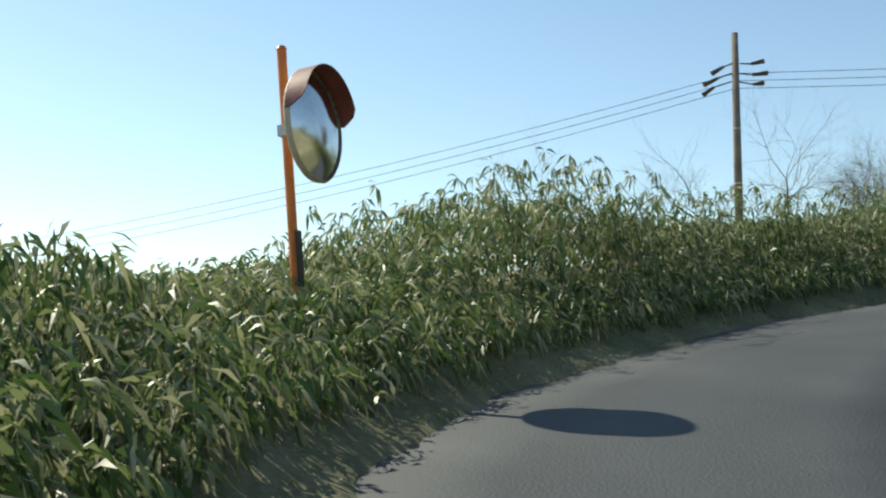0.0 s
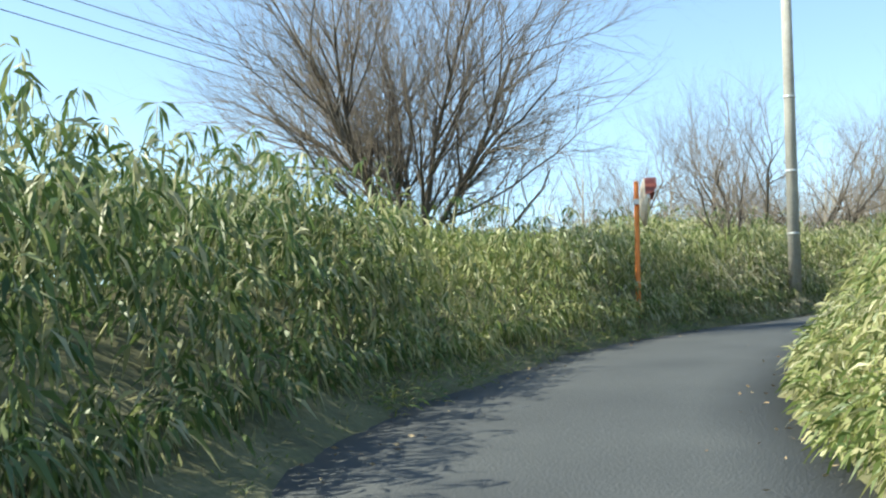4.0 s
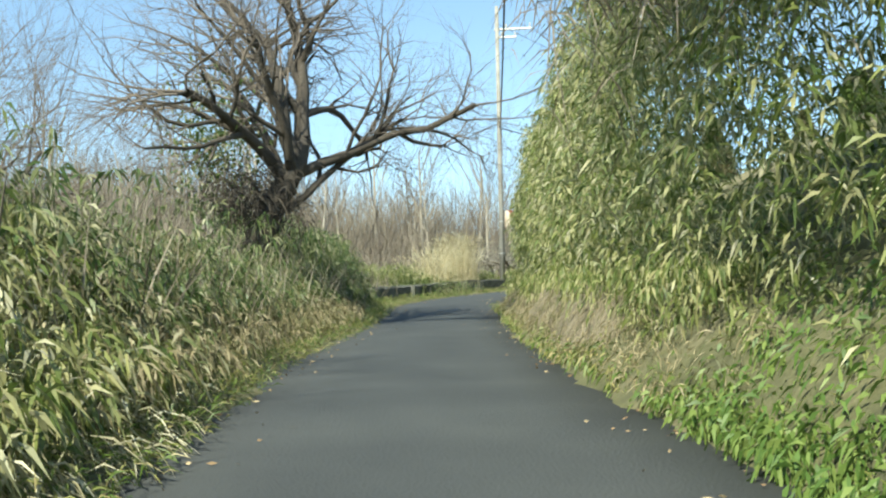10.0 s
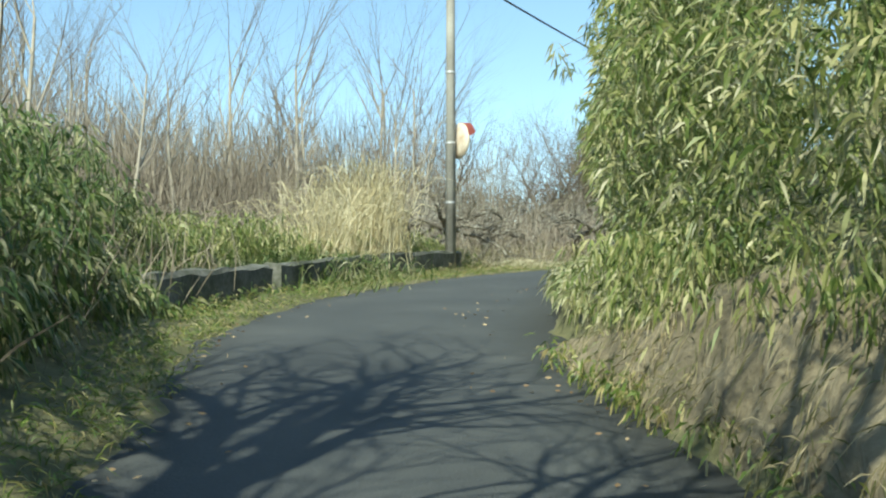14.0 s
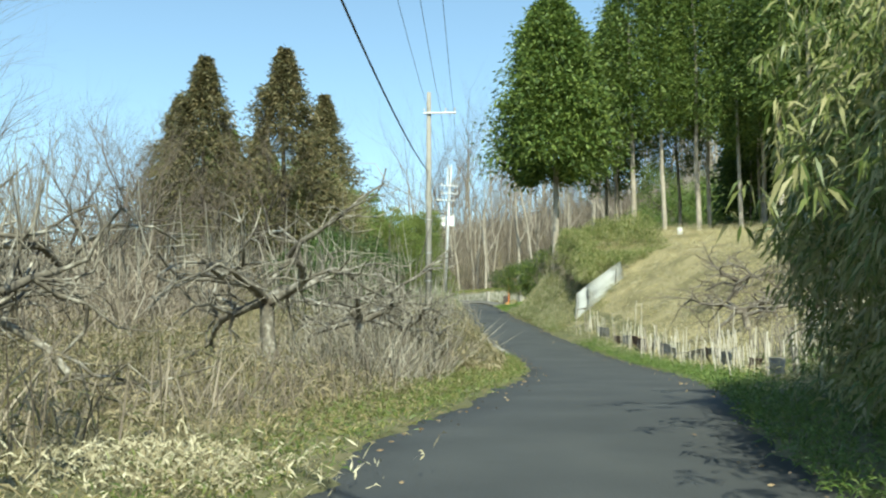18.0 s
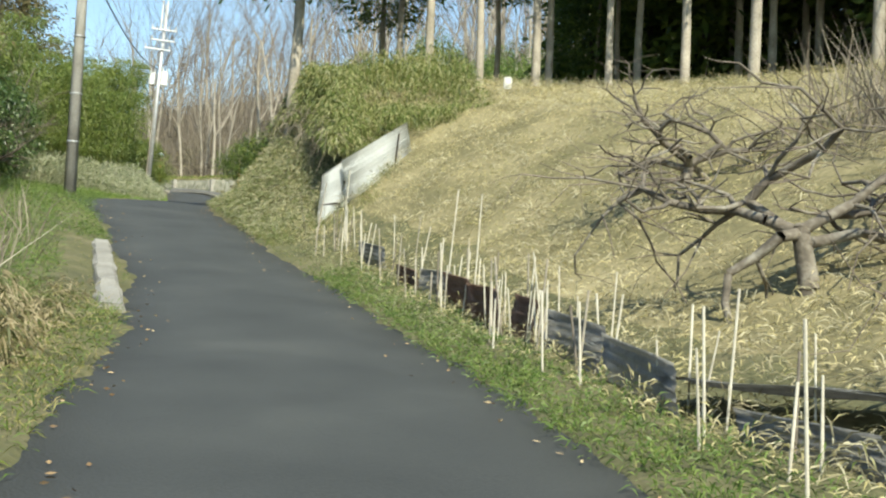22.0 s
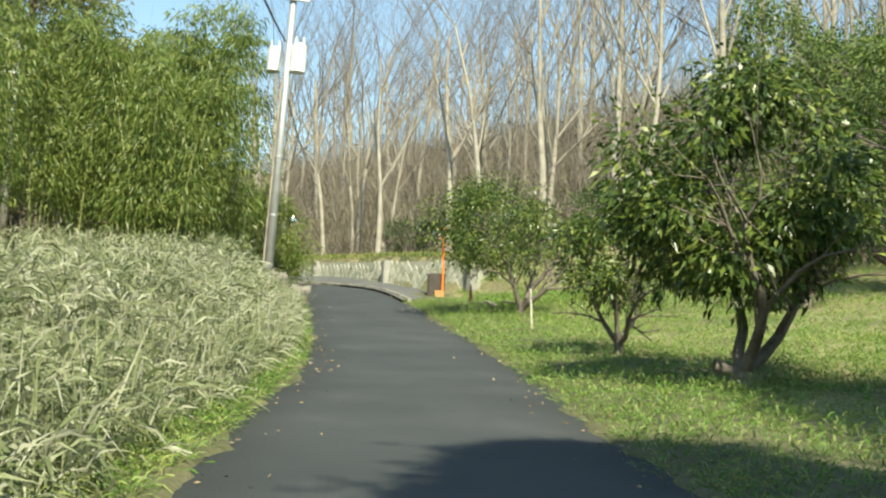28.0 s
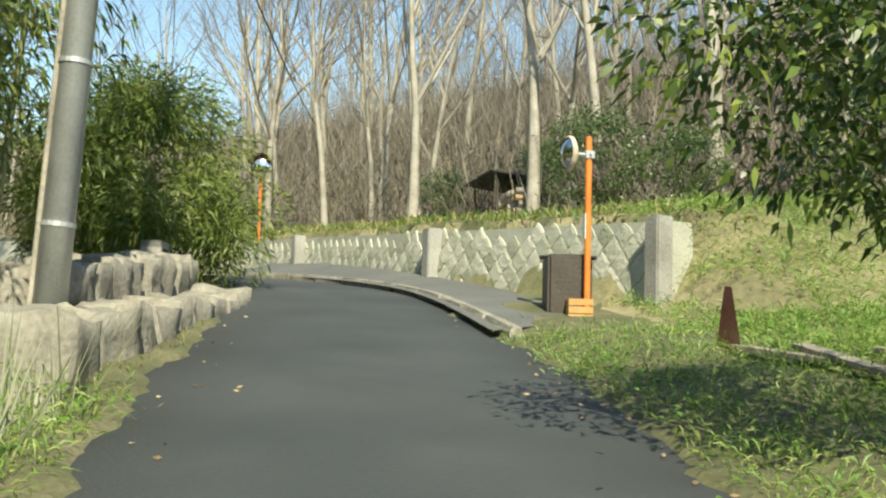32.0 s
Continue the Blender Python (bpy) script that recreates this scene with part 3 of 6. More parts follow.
canopy_growth("bamboo_grass", 32, 38, 68, -1, 1.5, 6.5, lambda s, o: left_mid(s, o) + 0.12, 26000, 0.19, 0.03, SASA_DRY, "yellowed weathered leaves among the bank's bamboo grass", "bamboo grass")
stalks("bank_twigs", 33, 56, 98, -1, 1.9, 6.5, 5000, 1.5, 0.014, 0.3, BRUSH, "bare twigs and dead stems among the bank's scrub", "twigs", 0.9)
canopy_growth("bamboo_grass", 34, 66, 84, -1, 2.0, 6.5, lambda s, o: left_high(s, o) + 0.12, 42000, 0.17, 0.028, SASA, "green bamboo grass leaves over the scrub", "bamboo grass")
canopy_growth("bamboo_grass", 35, 82, 98, -1, 2.0, 6.0, lambda s, o: left_high(s, o) * 0.85 + 0.6 * ease(o, 2.6, 4.0), 44000, 0.19, 0.034, SASA, "tall green bamboo grass leaning over the lane's edge", "bamboo grass")
canopy_growth("bamboo_grass", 36, 93, 110, -1, 3.0, 8.0, lambda s, o: 0.75 + 0.75 * lump(s * 1.4 + o, 2) - 0.5 * ease(s, 105, 110) + 0.5 * (1 - ease(s, 96, 102)), 38000, 0.17, 0.03, THICKET, "yellow-green bamboo grass behind the barrier blocks", "bamboo grass", least=0.3)
canopy_growth("bamboo_grass", 37, 94.5, 104, -1, 2.45, 3.5, lambda s, o: 0.1 + 0.6 * ease(o, 2.4, 3.0) * (0.4 + 0.9 * lump(s * 1.6, 5)), 9000, 0.15, 0.026, SASA, "dark low bamboo grass growing over the barrier blocks", "bamboo grass")
canopy_growth("dry_grass_tuft", 31, 44, 66, -1, 1.45, 3.6, lambda s, o: left_mid(s, o) * 0.8 * (1 - 0.6 * ease(s, 60, 66)), 20000, 0.32, 0.013, STRAW, "bleached dry grass among bamboo grass", "grass", 12, 0.2, 0.4, 0.6)


def top_sprigs(name, seed, s0, s1, off0, off1, top, count, label):
    """Single sprigs that stand out of a canopy: a stem and a fan of leaves."""
    rng = np.random.default_rng(seed)
    s, off = rng.uniform(s0, s1, count), rng.uniform(off0, off1, count)
    c = on_road(s, -off)
    c[:, 2] += top(s, off) - 0.1
    tip = c + np.stack([rng.normal(size=count) * 0.12, rng.normal(size=count) * 0.12, rng.uniform(0.15, 0.65, count)], 1)
    stems = blades(rng, c, tip - c, np.linalg.norm(tip - c, axis=1), 0.012, 0.0)
    return stuff(name, raw(name, *joined(stems, sprays(rng, tip, 7, 0.05, 0.2, 0.036, 0.5, 0.6))), SASA, label, "bamboo grass")


top_sprigs("bamboo_grass_sprigs", 41, 10, 33, 2.4, 4.5, left_low, 420, "single bamboo grass sprigs against the sky")
top_sprigs("bamboo_grass_sprigs", 42, 31, 95, 2.2, 5.5, left_mid, 420, "single bamboo grass sprigs over the bank")


# the tall thicket that hangs over the lane
def thicket_high(s):
    return np.interp(s, [33, 38, 44, 52, 58, 66, 80, 92, 100, 106, 112, 117], [0.6, 1.3, 2.2, 3.8, 5.2, 6.6, 6.8, 6.2, 5.4, 5.2, 5.0, 4.2])


def thicket(name, seed, s0, s1, count, length, width, material, label, low=0.0, deep=1.7, over=0.0, per=9):
    rng = np.random.default_rng(seed)
    n = count // per
    s = rng.uniform(s0, s1, n)
    top = thicket_high(s) * (0.85 + 0.3 * lump(s, 7, 0.7))
    h = low + (top - low) * rng.random(n) ** 0.85
    u = h / top
    face = 2.45 + 0.9 * u**2 + 0.45 * np.exp(-(((h - 0.9) / 0.7) ** 2)) - over * u * (1.2 - u) * 2 + 0.5 * (lump(s * 2.3 + h * 3, 9) - 0.5) + 1.3 * ease(u, 0.8, 1.0) + 0.9 * np.exp(-(((s - 98) / 6) ** 2))
    off = face + deep * rng.random(n) ** 1.6
    c = on_road(s, off)
    c[:, 2] += h
    c[:, 2] = np.maximum(c[:, 2], land(c[:, 0], c[:, 1]) + 0.05)
    return stuff(name, raw(name, *sprays(rng, c, per, 0.2, length, width, 0.4, 0.7)), material, label, "bamboo")


thicket("bamboo_thicket", 4, 34, 117, 200000, 0.17, 0.032, THICKET, "tall bamboo thicket hanging over the lane", 0.3, 1.9, 0.1)
thicket("bamboo_thicket", 63, 97, 117, 50000, 0.19, 0.034, THICKET, "dense green bamboo at the thicket's far end", 0.2, 1.6, 0.3)
thicket("bamboo_thicket", 44, 34, 116, 50000, 0.18, 0.03, SASA_DRY, "pale weathered leaves within the bamboo thicket", 0.2, 0.9, 0.05)
canopy_growth("roadside_weeds", 45, 50, 66, 1, 2.05, 3.4, lambda s, o: 0.12 + ease(o, 2, 3) * 0.55, 24000, 0.11, 0.03, FRESH, "bright green weeds at the thicket's foot", "weeds")
canopy_growth("roadside_weeds", 46, 66, 92, 1, 2.02, 2.35, lambda s, o: 0.06 + 0.2 * lump(s, 3), 4000, 0.12, 0.022, GRASS, "grass and weeds at the cut bank's foot", "weeds")
canopy_growth("roadside_weeds", 49, 90, 108, 1, 2.7, 4.2, lambda s, o: 0.1 + ease(o, 2.7, 3.6) * 0.7, 12000, 0.18, 0.03, SASA_DRY, "pale grass and weeds inside the bend", "weeds")
canopy_growth("roadside_weeds", 58, 30, 54, 1, 2.1, 3.6, lambda s, o: side_up(s, o, RIGHT_OFF, RIGHT_S, RIGHT_UP) + (0.15 + 0.7 * ease(o, 2.1, 3.4)) * (0.6 + 0.6 * lump(s * 1.5 + o, 8)), 16000, 0.19, 0.011, SASA_DRY, "bleached dry grass hanging over the upper verge", "grass", 10, 0.18, 0.4, 0.6)
canopy_growth("roadside_weeds", 43, 22, 54, 1, 2.1, 5.5, lambda s, o: side_up(s, o, RIGHT_OFF, RIGHT_S, RIGHT_UP) + (0.15 + 0.7 * ease(o, 2.1, 3.4)) * (0.6 + 0.6 * lump(s * 1.5 + o, 8)), 60000, 0.17, 0.03, THICKET, "leafy pale weeds and bamboo grass on the upper verge", "weeds", 9, 0.18, 0.3, 0.6)
# the cut earth face below the thicket, with roots over it
ss = np.arange(64.0, 94.2, 0.3)
prof = np.array([(2.08, -0.15), (2.2, 0.2), (2.32, 0.5), (2.5, 0.8), (2.75, 1.0), (3.2, 1.1), (3.8, 1.05)])
tall = (0.8 + 0.35 * lump(ss, 2.2, 0.8)) * ease(ss, 64, 70) * (1 - ease(ss, 89, 94))
cols = []
for k, (o, h) in enumerate(prof):
    p = on_road(ss, o + 0.12 * (lump(ss * 2.1 + k * 0.9, 5) - 0.5) + 0.06 * np.sin(ss * 7 + k * 2.1))
    p[:, 2] += h * tall - 0.12 + 0.05 * np.sin(ss * 5.3 + k)
    cols.append(p)
cols = np.stack(cols, 1)
ids = np.arange(cols.shape[0] * cols.shape[1]).reshape(cols.shape[:2])
tagged(part("cut_bank", raw("cut_bank", cols.reshape(-1, 3), np.stack([ids[:-1, :-1], ids[:-1, 1:], ids[1:, 1:], ids[1:, :-1]], -1).reshape(-1, 4)), EARTH), "crumbling pale earth face cut below the bamboo thicket", "bank", kind="structure")
rng = np.random.default_rng(47)
n = 1800
s = rng.uniform(66, 92, n)
tall = (0.8 + 0.35 * lump(s, 2.2, 0.8)) * ease(s, 64, 70) * (1 - ease(s, 89, 94))
u = rng.random(n)
c = on_road(s, 2.2 + 0.42 * u)
c[:, 2] += tall * (0.25 + 0.75 * u)
r = np.stack([np.interp(s, LINE_S, RIGHT[:, k]) for k in range(2)], 1)
stuff("hanging_roots", raw("hanging_roots", *blades(rng, c, np.c_[-r * 0.35 + rng.normal(size=(n, 2)) * 0.3, rng.normal(size=n) * 0.4 - 0.8], 0.3 * rng.uniform(0.3, 1.3, n), 0.008, 0.3)), DRY_SCRUB, "dry roots and grass hanging over the cut earth", "dry stems")
canopy_growth("roadside_weeds", 50, 66, 93, 1, 2.45, 3.3, lambda s, o: 1.15 + 0.2 * lump(s * 2, 4), 10000, 0.14, 0.026, THICKET, "leaves hanging over the cut earth", "weeds", 9, 0.2, 0.7, 0.4)
canopy_growth("bank_grass", 55, 65, 90, 1, 2.12, 2.75, lambda s, o: 0.15 + 1.1 * ease(o, 2.05, 2.7) * lump(s * 1.7, 6) ** 0.5, 7000, 0.13, 0.012, DRY_SCRUB, "dry grass clinging to the cut earth", "grass", 10, 0.16, 0.4, 0.6)

# brown vines over the thicket's crown
rng = np.random.default_rng(48)
n = 13000
s, h = rng.normal(65, 2.6, n), rng.normal(5.6, 0.9, n)
c = on_road(s, 1.5 + rng.random(n) * 2.8)
c[:, 2] += h
stuff("hanging_vines", raw("hanging_vines", *blades(rng, c, np.stack([rng.normal(size=n), rng.normal(size=n), rng.normal(size=n) * 0.5 - 0.6], 1), 0.7 * rng.uniform(0.5, 1.3, n), 0.018, 0.4)), BRUSH, "brown tangle of dead vines hanging over the thicket", "vines")

# bamboo culms that arch out of the thicket over the lane
rng = np.random.default_rng(56)
stems, tips = [], []
for k in range(70):
    s0, h, reach = rng.uniform(94, 116), rng.uniform(2.2, 5.2), rng.uniform(0.9, 2.6)
    a = on_road(s0, 4.4 + 0.9 * math.exp(-(((s0 - 98) / 6) ** 2)))
    b = on_road(s0 + rng.normal() * 0.7, 4.4 + 0.9 * math.exp(-(((s0 - 98) / 6) ** 2)) - reach)
    t = np.linspace(0, 1, 7)[:, None]
    q = a + (b - a) * t + np.array([0, 0, 1.0]) * (h + 0.75 * t - 1.15 * t**2)
    stems += [(*q[i], *q[i + 1], 0.012 - 0.0015 * i, 0.0105 - 0.0015 * i) for i in range(6)]
    tips.append(np.repeat(q[2:], 3, 0) + rng.normal(size=(15, 3)) * 0.09)
stuff("arching_culms", raw("arching_culms", *tubes(stems, 4)), CULM, "thin bamboo culms arching out over the lane", "bamboo")
stuff("arching_leaves", raw("arching_leaves", *sprays(rng, np.concatenate(tips), 7, 0.1, 0.2, 0.032, 0.6, 0.5)), THICKET, "drooping leaf sprays on arching bamboo culms", "bamboo")

# meadow, orchard grass and verges
canopy_growth("meadow_grass", 5, 117, 168, 1, 2.6, 17, lambda s, o: side_up(s, o, RIGHT_OFF, RIGHT_S, RIGHT_UP) + 0.14, 160000, 0.13, 0.012, MEADOW, "dry winter grass on the rising meadow", "grass", 10, 0.25, -0.25, 0.7, 1.0, 1.0)
canopy_growth("meadow_tussocks", 60, 117, 160, 1, 2.8, 13, lambda s, o: side_up(s, o, RIGHT_OFF, RIGHT_S, RIGHT_UP) + 0.2, 42000, 0.26, 0.011, STRAW, "bleached tussocks of long dry grass on the meadow", "grass", 28, 0.14, -0.1, 0.7, 1.0, 1.0)
canopy_growth("verge_grass", 59, 138, 166, 1, 2.3, 3.1, lambda s, o: side_up(s, o, RIGHT_OFF, RIGHT_S, RIGHT_UP) + 0.1, 12000, 0.1, 0.01, SASA_DRY, "yellowed grass verge along the lane", "grass", 10, 0.15, -0.3, 0.6, 1.0)
canopy_growth("verge_grass", 51, 108, 146, 1, 1.95, 2.8, lambda s, o: side_up(s, o, RIGHT_OFF, RIGHT_S, RIGHT_UP) + 0.1, 30000, 0.11, 0.011, FRESH, "green grass verge along the lane", "grass", 10, 0.15, -0.4, 0.6, 1.0)
canopy_growth("bank_grass", 52, 151, 163, 1, 2.15, 5.2, lambda s, o: side_up(s, o, RIGHT_OFF, RIGHT_S, RIGHT_UP) + 0.12, 62000, 0.15, 0.019, SASA_DRY, "mown bamboo grass stubble on the steep bank", "grass", 8, 0.2, 0.1, 0.7, 1.0, 1.0)
canopy_growth("bank_grass", 62, 150, 163, 1, 2.05, 4.6, lambda s, o: side_up(s, o, RIGHT_OFF, RIGHT_S, RIGHT_UP) + 0.1, 30000, 0.1, 0.011, GRASS, "short green grass among the bank's stubble", "grass", 10, 0.2, -0.2, 0.7, 1.0, 1.0)
canopy_growth("overhanging_bamboo_grass", 53, 152, 160.5, 1, 4.3, 8.0, lambda s, o: side_up(s, o, RIGHT_OFF, RIGHT_S, RIGHT_UP) + 0.95 * ease(o, 4.1, 5.5) * (1.7 * lump(s * 1.3 + o * 1.5, 3) - 0.1), 34000, 0.16, 0.025, THICKET, "bamboo grass hanging over the top of the cut bank", "bamboo grass")
# the fringe that hangs over the cut bank
rng = np.random.default_rng(57)
n = 6000
s, h = rng.uniform(151.5, 160.0, n), rng.uniform(0, 1, n)
h = 2.85 + (1.3 + 0.7 * lump(s, 3)) * h * ease(s, 151, 154)
c = on_road(s, 3.35 + 0.35 * (h - 2.5) + 0.7 * rng.random(n) + 0.4 * lump(s * 2 + h * 2, 4))
c[:, 2] += h - 0.6 * (1 - ease(s, 151.5, 155)) - 0.9 * ease(s, 157.0, 160.0)
stuff("overhanging_bamboo_grass", raw("overhanging_bamboo_grass", *sprays(rng, c, 9, 0.2, 0.155, 0.025, 0.55, 0.6)), THICKET, "leafy bamboo grass fringe overhanging the cut bank", "bamboo grass")
n = 420
s = rng.uniform(151.5, 159.5, n)
c = on_road(s, 3.3 + 0.8 * rng.random(n))
c[:, 2] += 2.75 + 0.7 * rng.random(n) - 0.5 * (1 - ease(s, 151.5, 155)) - 0.8 * ease(s, 157.0, 160.0)
stuff("hanging_stems", raw("hanging_stems", *blades(rng, c, np.c_[rng.normal(size=(n, 2)), rng.normal(size=n) * 0.4 - 0.7], rng.uniform(0.4, 1.0, n), 0.014, 0.2)), BRUSH, "bare brown stems hanging under the bamboo grass fringe", "dry stems")
canopy_growth("reed_thicket", 6, 166, 193, -1, 1.6, 8, lambda s, o: 0.25 + ease(o, 1.5, 3.0) * (1.0 + 0.45 * ease(s, 176, 190)) + 0.25 * lump(s * 2 + o * 3, 3), 64000, 0.34, 0.024, REED, "tall pale reeds crowding the lane", "reeds", 8, 0.2, -0.25, 0.45)
canopy_growth("verge_grass", 89, 164, 196, -1, 1.35, 2.4, lambda s, o: 0.08 + 0.15 * ease(o, 1.4, 2.2), 28800, 0.16, 0.012, LAWN, "grass at the reeds' foot", "grass", 10, 0.15, -0.3, 0.6, 1.0)
stalks("reed_stems", 61, 166, 196, -1, 1.6, 7, 5000, 1.2, 0.016, 0.18, REED, "dry upright reed stems", "reeds", 1.5)
canopy_growth("orchard_grass", 7, 168, 200.6, 1, 2.0, 18, lambda s, o: side_up(s, o, RIGHT_OFF, RIGHT_S, RIGHT_UP) + 0.08, 150000, 0.14, 0.013, LAWN, "green grass under the orchard trees", "grass", 12, 0.2, -0.5, 0.6, 1.0, 1.0)
canopy_growth("scrub", 8, 101, 142, -1, 1.8, 11, lambda s, o: side_up(s, o, LEFT_OFF, LEFT_S, LEFT_UP) + 0.1 + ease(o, 2.6, 4.2) * 0.95 * (0.4 + lump(s + o, 3)), 80000, 0.17, 0.016, DRY_SCRUB, "dry scrub and grass on the lower verge", "scrub", 9, 0.2, 0.1, 0.6)
stalks("scrub_stems", 81, 108, 150, -1, 2.6, 10, 8000, 1.4, 0.014, 0.32, BRUSH, "bare upright shoots among scrub", "scrub", 0.8)
canopy_growth("scrub", 88, 141, 167, -1, 5.0, 12, lambda s, o: side_up(s, o, LEFT_OFF, LEFT_S, LEFT_UP) + 0.3 + 0.9 * ease(o, 5, 8) * (0.5 + lump(s + o, 3)), 30000, 0.2, 0.022, DRY_SCRUB, "dry scrub behind the grass mound", "scrub", 9, 0.2, 0.1, 0.6)
canopy_growth("bamboo_grass", 93, 126.5, 139, -1, 1.9, 5.0, lambda s, o: 0.25 + ease(o, 1.8, 2.9) * (1.0 + 0.8 * lump(s * 1.3, 4)) * ease(s, 126, 129) * (1 - 0.8 * ease(s, 135, 139)), 20000, 0.17, 0.02, DRY_SCRUB, "dry scrub crowding the lower verge", "scrub")
stalks("verge_brush", 64, 121.5, 137, -1, 2.7, 6.0, 3600, 1.9, 0.015, 0.55, GREY_BRUSH, "tangled grey bare shoots crowding the lower verge", "brush", 0.9)
stalks("verge_brush", 65, 116, 129, 1, 3.6, 9.0, 2600, 1.3, 0.015, 0.42, GREY_BRUSH, "dry grey shoots and stems on the meadow's near edge", "brush", 0.9)
canopy_growth("meadow_weeds", 66, 114, 130, 1, 3.0, 8.0, lambda s, o: side_up(s, o, RIGHT_OFF, RIGHT_S, RIGHT_UP) + (0.1 + 0.75 * ease(o, 3.0, 4.2) * lump(s * 1.3 + o, 4)) * (1 - ease(s, 125, 130)), 24000, 0.16, 0.024, SASA, "low bamboo grass and weeds on the meadow's near edge", "weeds", 9, 0.2, 0.2, 0.6)
canopy_growth("verge_grass", 90, 149, 167, -1, 1.35, 2.5, lambda s, o: 0.06 + 0.12 * ease(o, 1.3, 2.2), 10800, 0.13, 0.010, FRESH, "fresh grass on the lane's edge", "grass", 10, 0.15, -0.4, 0.6, 1.0)
canopy_growth("verge_grass", 82, 99, 140.5, -1, 1.3, 2.3, lambda s, o: 0.06 + 0.12 * ease(o, 1.3, 2.2), 21600, 0.13, 0.010, GRASS, "low green grass on the lane's edge", "grass", 10, 0.15, -0.4, 0.6, 1.0)
canopy_growth("verge_grass", 83, 30, 100, -1, 1.2, 1.9, lambda s, o: 0.1 + 0.2 * ease(o, 1.2, 1.9), 19200, 0.16, 0.012, GRASS, "grass at the foot of the bamboo grass", "grass", 10, 0.15, -0.3, 0.6, 1.0)
canopy_growth("verge_grass", 84, 138, 167, -1, 2.3, 6.0, lambda s, o: side_up(s, o, LEFT_OFF, LEFT_S, LEFT_UP) + 0.16, 48000, 0.15, 0.010, FRESH, "fresh green grass mound beside the lane", "grass", 10, 0.15, -0.4, 0.6, 1.0, 1.0)
canopy_growth("orchard_grass", 87, 168, 200.6, 1, 2.0, 9, lambda s, o: side_up(s, o, RIGHT_OFF, RIGHT_S, RIGHT_UP) + 0.07, 90000, 0.12, 0.01, LAWN, "yellowing grass by the lane's edge", "grass", 12, 0.2, -0.5, 0.6, 1.0, 1.0)
canopy_growth("bank_grass", 86, 197, 204.5, 1, 4.3, 15, lambda s, o: 0.1 + 0 * s, 56000, 0.17, 0.013, LAWN, "grass on the slope beside the retaining wall", "grass", 10, 0.15, -0.3, 0.6, 1.0, 1.0, 0.14)
stalks("meadow_brush", 67, 110, 133, 1, 6.5, 14, 14000, 1.9, 0.017, 0.6, BRUSH, "dense brown brush tumbling down the meadow's side", "brush", 1.0, 0.8)
stalks("meadow_brush", 54, 108, 141, 1, 8.0, 19, 34000, 2.0, 0.017, 0.5, BRUSH, "brown winter brush along the top of the meadow", "brush")

canopy_growth("scrub", 91, 101, 140, -1, 7.5, 17, lambda s, o: side_up(s, o, LEFT_OFF, LEFT_S, LEFT_UP) + 0.5 + 1.3 * lump(s * 1.3 + o, 5), 40000, 0.2, 0.022, DRY_SCRUB, "olive scrub between the old fruit trees", "scrub", 9, 0.25, 0.1, 0.6)
# thin grass that creeps over the lane's edges
rng = np.random.default_rng(92)
for sgn, edge in ((-1, LEFT_EDGE), (1, RIGHT_EDGE)):
    n = 26000
    s = rng.uniform(-8, 211, n)
    s = s[lump(s * 2.2, 3 + sgn) > 0.36 * rng.random(n)]
    n = len(s)
    c = on_road(s, np.interp(s, np.arange(-15, 213, 0.75), edge) + sgn * (0.04 + np.abs(rng.normal(size=n)) * 0.28))
    c[:, 2] = np.maximum(land(c[:, 0], c[:, 1]), c[:, 2]) + 0.02
    stuff("edge_grass", raw("edge_grass", *blades(rng, c, np.c_[rng.normal(size=(n, 2)) * 0.5, np.ones(n)], 0.09 * rng.uniform(0.4, 1.4, n), 0.009, 0.35)), GRASS, "thin grass creeping over the lane's edge", "grass")

# leaf litter on the lane's edges
rng = np.random.default_rng(85)
n = 1500
s = rng.uniform(20, 206, n)
side = np.where(rng.random(n) < 0.5, -1.25 + np.abs(rng.normal(size=n)) * 0.3, 2.0 - np.abs(rng.normal(size=n)) * 0.3)
c = on_road(s, side)
c[:, 2] += 0.025
stuff("fallen_leaves", raw("fallen_leaves", *blades(rng, c, np.stack([rng.normal(size=n), rng.normal(size=n), rng.random(n) * 0.15], 1), 0.06 * rng.uniform(0.5, 1.2, n), 0.022, 0.0)), LITTER, "fallen leaves along the lane's edges", "leaves")


# ---- trees ----
def bare_tree(seed, high, r, depth=3, fork=2, spread=0.6, lift=0.1, wander=0.12, start=0.35, stems=1, thick=0.02, reach=1.0, lean=0.15):
    """Meshes of a leafless tree: stout limbs and twigs."""
    rng = np.random.default_rng(seed)
    segs = []
    for k in range(stems):
        a = rng.uniform(0, 6.28)
        out = lean if stems == 1 else lean + 0.45 * rng.random()
        d = unit(np.array([math.cos(a) * out, math.sin(a) * out, 1.0]))
        grow(rng, segs, np.array([math.cos(a), math.sin(a), 0]) * (0.0 if stems == 1 else r * 0.8) + [0, 0, -0.15], d, high * 0.62 * reach, r * (1 if stems == 1 else 0.7), depth, fork, spread, lift, wander, 0.6, start)
    return limbs(segs, thick)


def put_tree(name, stout, twigs, m, bark, twig_mat, label, category, group=""):
    root = thing(name, m, label, category, group)
    part("trunk", raw("trunk", *stout), bark, root, smooth=True)
    part("crown", raw("crown", *twigs), twig_mat, root, "bare branches")
    return root


def spot(x, y, turn=0.0, size=1.0, sink=0.05):
    return Matrix.Translation((x, y, land(x, y)[0] - sink)) @ Matrix.Rotation(turn, 4, "Z") @ Matrix.Scale(size, 4)


